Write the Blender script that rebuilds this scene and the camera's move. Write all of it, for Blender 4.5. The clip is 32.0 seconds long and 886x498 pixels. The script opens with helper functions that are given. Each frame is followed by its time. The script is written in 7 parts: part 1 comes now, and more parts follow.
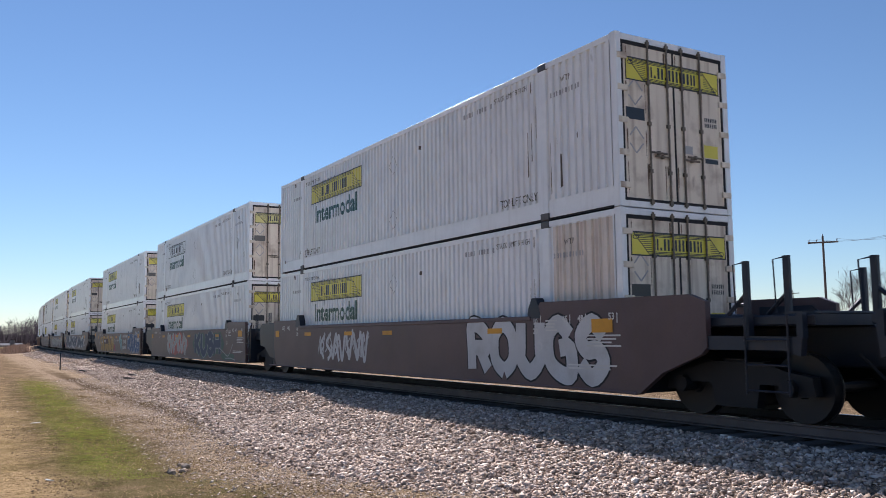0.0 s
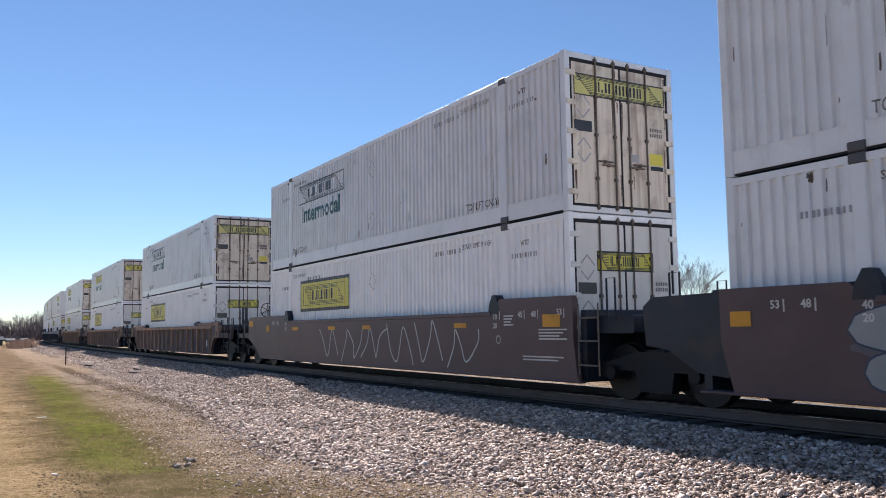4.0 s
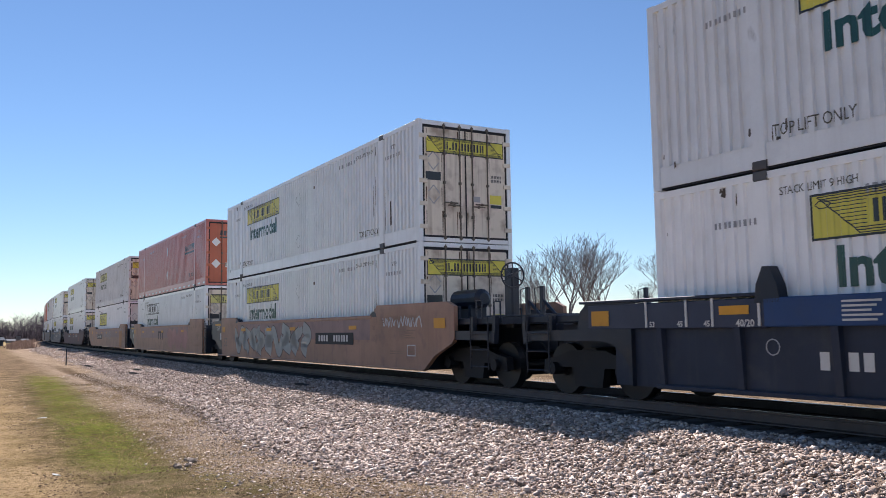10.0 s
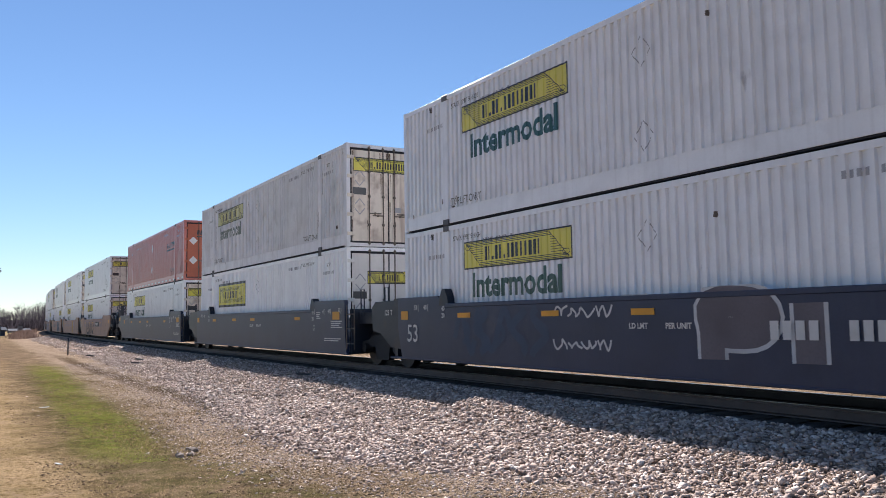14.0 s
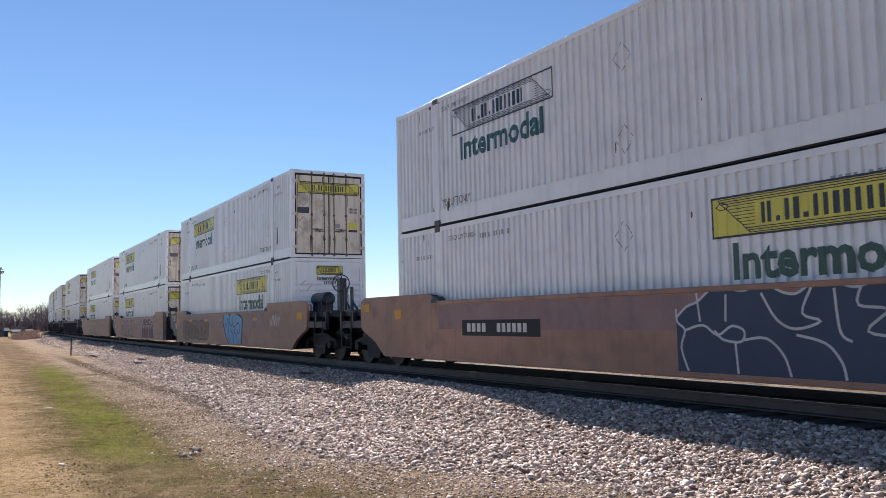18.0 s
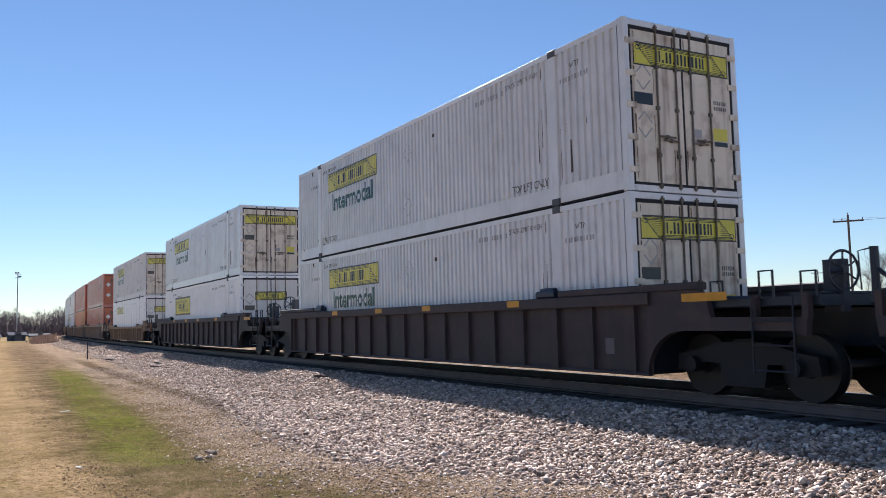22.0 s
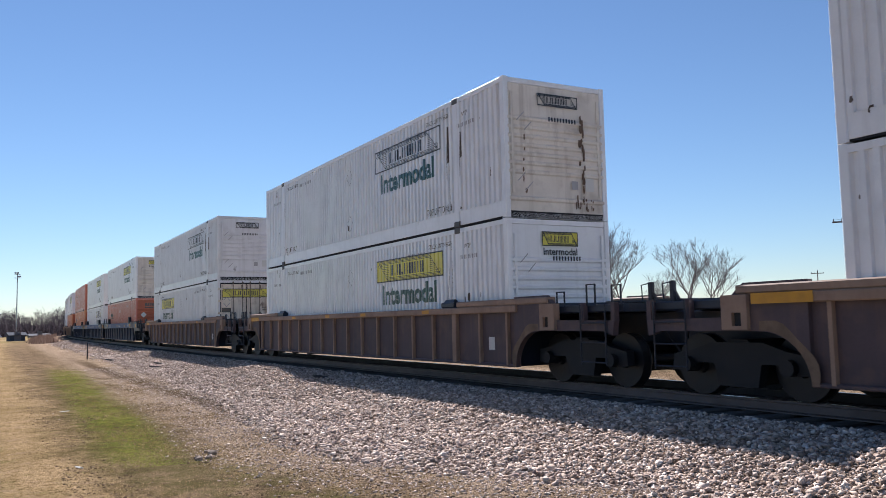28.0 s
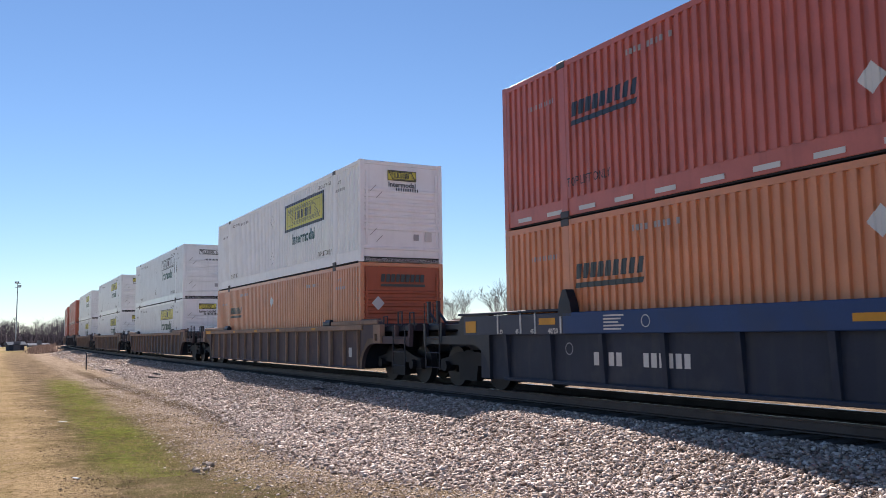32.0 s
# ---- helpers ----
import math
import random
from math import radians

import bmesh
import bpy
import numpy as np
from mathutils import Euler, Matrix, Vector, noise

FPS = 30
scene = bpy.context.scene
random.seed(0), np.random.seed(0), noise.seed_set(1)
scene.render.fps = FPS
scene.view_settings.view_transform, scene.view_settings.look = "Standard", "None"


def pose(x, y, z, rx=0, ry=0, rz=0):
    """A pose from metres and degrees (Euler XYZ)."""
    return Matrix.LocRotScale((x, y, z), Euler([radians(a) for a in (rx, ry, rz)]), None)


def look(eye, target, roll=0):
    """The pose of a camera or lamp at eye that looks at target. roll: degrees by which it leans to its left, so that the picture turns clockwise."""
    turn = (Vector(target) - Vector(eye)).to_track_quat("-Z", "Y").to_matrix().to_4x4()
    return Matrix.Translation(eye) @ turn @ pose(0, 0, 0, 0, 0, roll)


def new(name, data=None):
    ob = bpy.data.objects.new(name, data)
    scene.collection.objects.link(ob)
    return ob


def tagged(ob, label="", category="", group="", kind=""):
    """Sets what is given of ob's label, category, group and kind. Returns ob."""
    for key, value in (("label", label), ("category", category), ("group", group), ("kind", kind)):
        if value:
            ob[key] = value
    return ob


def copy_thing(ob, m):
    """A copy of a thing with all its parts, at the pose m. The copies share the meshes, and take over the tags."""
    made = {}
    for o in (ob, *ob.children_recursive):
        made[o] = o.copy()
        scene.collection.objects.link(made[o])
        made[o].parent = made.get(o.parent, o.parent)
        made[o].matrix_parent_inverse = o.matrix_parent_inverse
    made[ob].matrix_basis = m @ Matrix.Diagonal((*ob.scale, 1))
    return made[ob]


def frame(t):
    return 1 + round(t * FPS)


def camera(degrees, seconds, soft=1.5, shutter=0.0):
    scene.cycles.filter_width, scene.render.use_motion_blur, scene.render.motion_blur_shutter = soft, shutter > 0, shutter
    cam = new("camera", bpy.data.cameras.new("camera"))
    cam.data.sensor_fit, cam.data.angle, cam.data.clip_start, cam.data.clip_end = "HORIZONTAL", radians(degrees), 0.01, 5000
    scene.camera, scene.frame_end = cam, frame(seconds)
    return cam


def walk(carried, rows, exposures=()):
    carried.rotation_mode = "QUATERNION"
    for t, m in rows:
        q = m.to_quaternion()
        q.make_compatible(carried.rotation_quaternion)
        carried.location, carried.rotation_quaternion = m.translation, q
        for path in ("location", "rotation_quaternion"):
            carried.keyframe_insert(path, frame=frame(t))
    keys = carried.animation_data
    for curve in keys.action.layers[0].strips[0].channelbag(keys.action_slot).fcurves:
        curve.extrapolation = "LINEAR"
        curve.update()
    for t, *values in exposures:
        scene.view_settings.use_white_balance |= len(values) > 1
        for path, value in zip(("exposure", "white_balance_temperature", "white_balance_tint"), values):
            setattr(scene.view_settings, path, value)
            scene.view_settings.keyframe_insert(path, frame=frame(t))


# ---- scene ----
# The shot: a still, hand-held camera beside a curved railway line.
# Rail top is z = 0; the line runs along +y and bends to +x far away.
EYE = (-10.434, 0.0, 1.21)
CAMERA_ROWS = [
    (0, 30.427, 5.899, -0.595), (0.5, 30.367, 5.852, -0.254), (1, 30.270, 5.740, -0.257),
    (1.5, 30.168, 5.627, -0.310), (2, 30.080, 5.574, -0.354), (2.5, 30.034, 5.548, -0.382),
    (3, 30.038, 5.480, -0.558), (3.5, 30.088, 5.474, -0.669), (5.5, 30.298, 5.675, -0.787),
    (6, 30.399, 5.835, -0.676), (6.5, 30.467, 5.938, -0.659), (7, 30.478, 6.000, -0.666),
    (7.5, 30.471, 6.001, -0.780), (8, 30.389, 5.972, -0.800), (8.5, 30.281, 5.896, -0.791),
    (9, 30.192, 5.775, -0.758), (9.5, 30.153, 5.611, -0.830), (10, 30.131, 5.475, -0.846),
    (10.5, 30.138, 5.368, -0.932), (11, 30.121, 5.324, -0.744), (11.5, 30.131, 5.143, -0.897),
    (12, 30.150, 4.970, -0.875), (12.5, 30.152, 4.825, -0.797), (13, 30.119, 4.726, -0.763),
    (13.5, 30.096, 4.721, -0.792), (14, 30.051, 4.780, -0.839), (14.5, 30.008, 4.890, -0.813),
    (16.5, 29.886, 4.710, -1.093), (17, 29.869, 4.683, -1.128), (17.5, 29.883, 4.642, -1.207),
    (18, 29.910, 4.682, -1.151), (18.5, 29.936, 4.790, -1.120), (19, 29.993, 4.956, -1.137),
    (19.5, 30.025, 5.142, -1.241), (20, 30.022, 5.320, -1.315), (20.5, 29.917, 5.356, -1.435),
    (21, 29.632, 5.280, -1.329), (21.5, 29.270, 5.057, -1.435), (22, 28.972, 4.888, -1.348),
    (22.5, 28.810, 4.824, -1.250), (23, 28.781, 4.924, -1.158), (23.5, 28.828, 5.139, -1.082),
    (24, 28.856, 5.252, -1.026), (24.5, 28.849, 5.262, -0.891), (25, 28.856, 5.036, -0.875),
    (25.5, 28.850, 4.824, -0.897), (27.5, 28.958, 4.819, -1.165), (28, 28.992, 4.902, -1.335),
    (28.5, 28.946, 5.015, -1.150), (29, 28.888, 5.140, -1.032), (29.5, 28.812, 5.276, -1.015),
    (30, 28.776, 5.374, -0.906), (30.5, 28.814, 5.410, -0.880), (31, 28.869, 5.492, -0.876),
    (31.5, 28.929, 5.640, -0.838), (32, 28.965, 5.805, -0.832),
]
cam = camera(56.19, 32.0, soft=0.5, shutter=0.02)
walk(cam, [(t, pose(*EYE) @ pose(0, 0, 0, 0, 0, -yaw) @ pose(0, 0, 0, 90 + tilt) @ pose(0, 0, 0, 0, 0, roll))
           for t, yaw, tilt, roll in CAMERA_ROWS], exposures=[(0, 0.84, 6080, 14.0), (1.6, 0.96, 6080, 14.0), (25.5, 0.96, 6080, 14.0), (27.8, 0.86, 6080, 14.0), (29.2, 0.86, 6080, 14.0), (30.3, 0.98, 6080, 14.0), (32, 0.98, 6080, 14.0)])

# ---- world and sun: clear winter noon, sun high over the far end of the line ----
SUN_EL, SUN_AZ = 36.6, 11.5
world = bpy.data.worlds.new("sky")
world.use_nodes = True
scene.world = world
wn, wl = world.node_tree.nodes, world.node_tree.links
sky = wn.new("ShaderNodeTexSky")
sky.sky_type = "NISHITA"
sky.sun_disc = False
sky.altitude = 900
sky.sun_elevation, sky.sun_rotation = radians(SUN_EL), radians(SUN_AZ)
sky.air_density, sky.dust_density, sky.ozone_density = 1.1, 0.0, 4.6
wn["Background"].inputs["Strength"].default_value = 0.0545
wl.new(sky.outputs[0], wn["Background"].inputs["Color"])
sun = new("sun", bpy.data.lights.new("sun", "SUN"))
sun.data.energy, sun.data.angle, sun.data.color = 5.0, radians(0.53), (1.0, 0.925, 0.85)
sun.matrix_world = look((math.sin(radians(SUN_AZ)) * 60, math.cos(radians(SUN_AZ)) * 60, 60 * math.tan(radians(SUN_EL))), (0, 0, 0))


# ---- materials ----
def lin(h):
    """Linear colour from an sRGB hex string."""
    c = [int(h[i:i + 2], 16) / 255 for i in (0, 2, 4)]
    return tuple(v / 12.92 if v <= 0.04045 else ((v + 0.055) / 1.055) ** 2.4 for v in c)


def mat(name, rgb, rough=0.6, metal=0.0, var=0.18, scale=1.5, fine=30.0, bump=0.15, dirt=None, dirt_amt=0.0, streak=0.0,
        per_object=0.0, bump_dist=0.01, spec=0.4, spots=0.0):
    """Paint, metal or earth: base colour varied at two scales, dirt in patches or in running streaks, fine relief."""
    m = bpy.data.materials.new(name)
    m.use_nodes = True
    n, l = m.node_tree.nodes, m.node_tree.links
    b = n["Principled BSDF"]
    b.inputs["Roughness"].default_value, b.inputs["Metallic"].default_value = rough, metal
    b.inputs["Specular IOR Level"].default_value = spec
    tc, oi = n.new("ShaderNodeTexCoord"), n.new("ShaderNodeObjectInfo")
    seed = n.new("ShaderNodeMath")
    seed.operation = "MULTIPLY"
    seed.inputs[1].default_value = 37.0
    l.new(oi.outputs["Random"], seed.inputs[0])

    def noise_tex(s, detail=4.0, stretch=None):
        t = n.new("ShaderNodeTexNoise")
        t.noise_dimensions = "4D"
        t.inputs["Scale"].default_value, t.inputs["Detail"].default_value = s, detail
        src = tc.outputs["Object"]
        if stretch:
            mp = n.new("ShaderNodeMapping")
            mp.inputs["Scale"].default_value = stretch
            l.new(src, mp.inputs["Vector"])
            src = mp.outputs[0]
        l.new(src, t.inputs["Vector"])
        l.new(seed.outputs[0], t.inputs["W"])
        return t.outputs["Fac"]

    def mixed(fac, a, bcol, lo=0.35, hi=0.7, amount=1.0):
        r = n.new("ShaderNodeMapRange")
        r.inputs["From Min"].default_value, r.inputs["From Max"].default_value = lo, hi
        r.inputs["To Max"].default_value = amount
        l.new(fac, r.inputs["Value"])
        x = n.new("ShaderNodeMix")
        x.data_type = "RGBA"
        l.new(r.outputs[0], x.inputs["Factor"])
        for k, c in ((6, a), (7, bcol)):
            if isinstance(c, tuple):
                x.inputs[k].default_value = (*c[:3], 1)
            else:
                l.new(c, x.inputs[k])
        return x.outputs[2]

    dark = tuple(c * (1 - var) for c in rgb)
    light = tuple(min(1, c * (1 + var * 0.6)) for c in rgb)
    col = mixed(noise_tex(scale), dark, light, 0.3, 0.7)
    col = mixed(noise_tex(fine), col, tuple(c * (1 - var * 0.8) for c in rgb), 0.45, 0.75, 0.6)
    if dirt and dirt_amt:
        col = mixed(noise_tex(scale * 1.7, 6.0), col, dirt, 0.52, 0.72, dirt_amt)
    if dirt and streak:
        col = mixed(noise_tex(1.0, 5.0, (7.0, 7.0, 0.35)), col, dirt, 0.52, 0.78, streak)
    if spots:
        # scuffs and rust specks, a little taller than wide
        col = mixed(noise_tex(2.2, 7.0, (1.0, 1.0, 0.45)), col, tuple(c * 0.55 for c in dirt), 0.69, 0.75, spots)
    if per_object:
        hsv = n.new("ShaderNodeHueSaturation")
        r = n.new("ShaderNodeMapRange")
        r.inputs["To Min"].default_value, r.inputs["To Max"].default_value = 1 - per_object, 1 + per_object * 0.4
        l.new(oi.outputs["Random"], r.inputs["Value"])
        l.new(r.outputs[0], hsv.inputs["Value"])
        l.new(col, hsv.inputs["Color"])
        col = hsv.outputs[0]
    l.new(col, b.inputs["Base Color"])
    if bump:
        bp = n.new("ShaderNodeBump")
        bp.inputs["Strength"].default_value, bp.inputs["Distance"].default_value = bump, bump_dist
        l.new(noise_tex(fine * 1.5, 6.0), bp.inputs["Height"])
        l.new(bp.outputs[0], b.inputs["Normal"])
    return m


RUST = lin("5a3a2a")
GRIME = lin("68645f")
WHITE_OLD = mat("white_paint_weathered", lin("e6e8eb"), 0.28, spec=0.7, var=0.07, dirt=GRIME, dirt_amt=0.10, streak=0.16, spots=0.5)
WHITE_GREY = mat("white_paint_greyed", lin("e0e1e4"), 0.3, spec=0.7, var=0.08, dirt=lin("6a5f50"), dirt_amt=0.12, streak=0.18, spots=0.7)
WHITE_DULL = mat("white_paint_dull", lin("dcdde0"), 0.32, spec=0.65, var=0.08, dirt=lin("6a6258"), dirt_amt=0.14, streak=0.2, spots=0.7)
WHITE_WORN = mat("white_paint_worn_chalky", lin("e0e0e2"), 0.45, spec=0.35, var=0.12, dirt=lin("6a5f50"), dirt_amt=0.2, streak=0.25, spots=0.8)
GREEN_PALE = mat("faded_green_lettering", lin("7f8a84"), 0.6, var=0.15)
BLACK_PALE = mat("faded_black_lettering", lin("5c5a52"), 0.6, var=0.2)
G_OCHRE = mat("ochre_patch_paint", lin("b3855a"), 0.65, var=0.15, dirt=lin("7a5238"), dirt_amt=0.3, streak=0.3)
SCUFF = mat("scraped_rusty_steel", lin("665c55"), 0.6, var=0.4, scale=6.0)
WHITE_NEW = mat("white_paint_fresh", lin("f6f7f8"), 0.4, spec=0.4, var=0.05, dirt=lin("9a9a98"), dirt_amt=0.10, streak=0.14)
DOOR_WHITE = mat("door_paint_cream", lin("ddd3c4"), 0.6, var=0.10, dirt=lin("6a4630"), dirt_amt=0.55, streak=0.75, spots=0.8)
DOOR_NEW = mat("door_paint_fresh", lin("dedcd8"), 0.5, var=0.07, dirt=lin("8a7a66"), dirt_amt=0.15, streak=0.2)
ORANGE = mat("orange_red_paint", lin("be695b"), 0.3, spec=0.6, var=0.12, dirt=lin("6e3a2c"), dirt_amt=0.25, streak=0.3)
ORANGE_FADED = mat("orange_paint_faded", lin("d08a62"), 0.3, spec=0.6, var=0.12, dirt=lin("8a5a40"), dirt_amt=0.2, streak=0.28)
ORANGE_DOOR = mat("orange_door_paint", lin("ac5c40"), 0.45, var=0.12, dirt=lin("7e4a38"), dirt_amt=0.3, streak=0.35)
# near-black for seals, hoses and cables; also painted shade in the lug slots
RAIL_DARK = mat("dark_rubber_and_slot_shade", lin("25262a"), 0.8, var=0.2)
FRONT_SOILED = mat("front_paint_soiled", lin("dcd6cc"), 0.5, var=0.12, dirt=lin("6e5a48"), dirt_amt=0.35, streak=0.45, spots=0.8)
STAIN = mat("brown_rust_stain", lin("6a584a"), 0.8, var=0.3, scale=8.0)
STEEL_ROD = mat("galvanised_rod", lin("6e665d"), 0.6, 0.3, var=0.2, dirt=RUST, dirt_amt=0.5)
CASTING = mat("casting_dark_steel", lin("5a5b5e"), 0.6, 0.2, var=0.2, dirt=RUST, dirt_amt=0.3)
YELLOW = mat("sign_yellow", lin("d8cc48"), 0.28, spec=0.6, var=0.08, dirt=lin("8a7c3a"), dirt_amt=0.25, streak=0.2)
YELLOW_PALE = mat("sign_yellow_faded", lin("cfc878"), 0.32, spec=0.6, var=0.10, dirt=lin("a9a48c"), dirt_amt=0.4, streak=0.3)
BLACK_MARK = mat("black_lettering", lin("23262b"), 0.3, spec=0.6, var=0.15)
GREEN_MARK = mat("green_lettering", lin("1c4a44"), 0.3, spec=0.6, var=0.12, dirt=lin("3f6a5e"), dirt_amt=0.25)
WHITE_MARK = mat("white_lettering", lin("c9c9c6"), 0.6, var=0.12, dirt=lin("77736a"), dirt_amt=0.3)
GREY_MARK = mat("faded_grey_marking", lin("a2a3a6"), 0.6, var=0.12)
REFLECT = mat("yellow_reflector_tape", lin("cf962c"), 0.5, var=0.15, dirt=lin("7a5a30"), dirt_amt=0.4)
MAROON = mat("maroon_car_paint", lin("584749"), 0.45, var=0.2, dirt=lin("5e4a40"), dirt_amt=0.35, streak=0.3)
MAROON_RED = mat("dark_red_car_paint", lin("462d35"), 0.6, var=0.15, dirt=lin("4a3a34"), dirt_amt=0.3, streak=0.25)
BROWN = mat("brown_car_paint", lin("514549"), 0.65, var=0.2, dirt=lin("7a6250"), dirt_amt=0.35, streak=0.35)
TAN_RIB = mat("tan_dusty_rib_paint", lin("967e6c"), 0.7, var=0.2, dirt=lin("5b423a"), dirt_amt=0.4, streak=0.3)
DUSTY = mat("dusty_brown_arch_paint", lin("74614f"), 0.75, var=0.3, scale=4.0, dirt=lin("54453f"), dirt_amt=0.5)
BROWN_DARK = mat("dark_brown_car_paint", lin("3c3437"), 0.65, var=0.2, dirt=lin("5a4a40"), dirt_amt=0.3, streak=0.3)
TTX_BROWN = mat("orange_brown_car_paint", lin("9c7a66"), 0.5, var=0.2, dirt=lin("6b5654"), dirt_amt=0.6, streak=0.4)
TTX_GREYED = mat("greyed_brown_car_paint", lin("8c7370"), 0.5, var=0.16, dirt=lin("64565a"), dirt_amt=0.6, streak=0.4)
TAN_GREY = mat("tan_grey_car_paint", lin("968476"), 0.7, var=0.18, dirt=lin("8a7668"), dirt_amt=0.35, streak=0.35)
TAN_PATCHY = mat("patched_tan_car_paint", lin("86644c"), 0.7, var=0.35, scale=1.6, dirt=lin("40343a"), dirt_amt=0.85, streak=0.55)
TAN_CHORD = mat("yellow_tan_chord_paint", lin("8e7a62"), 0.7, var=0.2, dirt=lin("6a5646"), dirt_amt=0.4)
NAVY = mat("navy_car_paint", lin("2c344c"), 0.4, var=0.2, dirt=lin("3c4252"), dirt_amt=0.3, streak=0.3)
BLUE_BAND = mat("blue_car_paint", lin("22406f"), 0.5, var=0.14, dirt=lin("39424e"), dirt_amt=0.3, streak=0.25)
BLUE_DARK = mat("dark_blue_grey_car_paint", lin("272f40"), 0.62, var=0.2, dirt=lin("50504e"), dirt_amt=0.3, streak=0.3)
BLACK_STEEL = mat("black_underframe_steel", lin("232a37"), 0.42, 0.1, var=0.25, dirt=lin("4a3b30"), dirt_amt=0.4)
TRUCK_STEEL = mat("oily_cast_steel", lin("171a20"), 0.6, 0.1, var=0.25, dirt=lin("2e2824"), dirt_amt=0.3)
WHEEL_STEEL = mat("wheel_steel", lin("26282c"), 0.45, 0.3, var=0.2, dirt=lin("3a2c24"), dirt_amt=0.35)
TREAD_STEEL = mat("polished_rail_steel", lin("a8a8a6"), 0.28, 0.95, var=0.1)
RAIL_RUST = mat("rusty_rail_web", lin("665c5a"), 0.55, 0.2, var=0.25, scale=3.0)
TIE_WOOD = mat("creosoted_tie_wood", lin("5e5a58"), 0.9, var=0.3, scale=4.0, fine=60, bump=0.5, per_object=0.3)
STONE = mat("limestone_ballast", lin("9c8e80"), 0.85, var=0.2, scale=6.0, fine=60, bump=0.4, spec=0.2)
CLOD = mat("dark_earth_clod", lin("7a6650"), 0.95, var=0.3, scale=3.0, bump=0.3, spec=0.1)
BARK = mat("grey_bark", lin("857c7a"), 0.9, var=0.25, scale=4.0, bump=0.5)
POLE_WOOD = mat("weathered_pole_wood", lin("6e6460"), 0.9, var=0.2, scale=4.0, bump=0.3)
LAMP_GREY = mat("galvanised_lamp_steel", lin("9096a0"), 0.5, 0.5)
SHED_BLUE = mat("blue_grey_shed_siding", lin("4a525e"), 0.9, spec=0.1)
SHED_WHITE = mat("white_shed_trim", lin("74767c"), 0.9, spec=0.1)


def blade_mat(name, rgb, rgb2):
    """Thin grass that lets light through, each blade of its own tone."""
    m = bpy.data.materials.new(name)
    m.use_nodes = True
    n, l = m.node_tree.nodes, m.node_tree.links
    n.remove(n["Principled BSDF"])
    g, mix = n.new("ShaderNodeNewGeometry"), n.new("ShaderNodeMix")
    mix.data_type = "RGBA"
    mix.inputs[6].default_value, mix.inputs[7].default_value = (*rgb, 1), (*rgb2, 1)
    l.new(g.outputs["Random Per Island"], mix.inputs["Factor"])
    d, t, x = n.new("ShaderNodeBsdfDiffuse"), n.new("ShaderNodeBsdfTranslucent"), n.new("ShaderNodeMixShader")
    l.new(mix.outputs[2], d.inputs["Color"])
    l.new(mix.outputs[2], t.inputs["Color"])
    x.inputs[0].default_value = 0.5
    l.new(d.outputs[0], x.inputs[1])
    l.new(t.outputs[0], x.inputs[2])
    l.new(x.outputs[0], n["Material Output"].inputs["Surface"])
    return m


GRASS_GREEN = blade_mat("green_grass_blade", lin("82963c"), lin("a49c54"))
GRASS_DRY = blade_mat("dry_grass_blade", lin("b4986e"), lin("d6bc94"))
TUFT = blade_mat("dead_tuft_blade", lin("5e5238"), lin("a08a64"))
WOODS = blade_mat("bare_winter_twig", lin("363236"), lin("524c52"))
WEEDS = blade_mat("dry_weed_stalk", lin("54463e"), lin("74625a"))
PAPER = mat("white_litter_paper", lin("d8d8d4"), 0.8)
G_WHITE = mat("spray_paint_white", lin("bec0c2"), 0.55, var=0.15, dirt=lin("77736a"), dirt_amt=0.3)
G_SILVER = mat("spray_paint_silver", lin("8f9496"), 0.45, 0.2, var=0.15)
G_GREEN = mat("spray_paint_green", lin("4e665c"), 0.6, var=0.2)
G_PINK = mat("spray_paint_salmon", lin("a8605a"), 0.6, var=0.2)
G_YELLOW = mat("spray_paint_ochre", lin("a08246"), 0.6, var=0.2)
G_BLUE = mat("spray_paint_blue", lin("3d5a80"), 0.6, var=0.2)
G_LIGHTBLUE = mat("spray_paint_light_blue", lin("6fa3c8"), 0.55, var=0.15)
G_SLATE = mat("spray_paint_slate", lin("39475c"), 0.6, var=0.15)
G_BLACK = mat("spray_paint_black", lin("1b1c22"), 0.6, var=0.2)
G_GOLD = mat("spray_paint_gold_patch", lin("b0873c"), 0.6, var=0.12)
G_DIM = mat("spray_paint_dull_grey", lin("625d62"), 0.6, var=0.25)
G_TAN = mat("spray_paint_tan", lin("80705f"), 0.6, var=0.2)
G_ROSE = mat("spray_paint_rose", lin("a87f78"), 0.6, var=0.2)
G_TEAL = mat("spray_paint_teal", lin("4f7f84"), 0.6, var=0.2)
G_MAGENTA = mat("spray_paint_magenta", lin("9a4560"), 0.6, var=0.2)
G_AQUA = mat("spray_paint_aqua", lin("78a6ac"), 0.55, var=0.12)
G_OLIVE = mat("spray_paint_olive", lin("6e6a44"), 0.6, var=0.25)
G_RED = mat("spray_paint_brick_red", lin("8a4038"), 0.6, var=0.2)
G_WINE = mat("spray_paint_wine_red", lin("5e2a38"), 0.55, var=0.15)
PEELED = mat("peeled_rusty_panel", lin("dcd4cb"), 0.5, var=0.12, dirt=lin("8a5c44"), dirt_amt=0.2, streak=0.7, spots=0.6)
PLACARD = mat("white_placard", lin("cfd0ce"), 0.5, var=0.06)


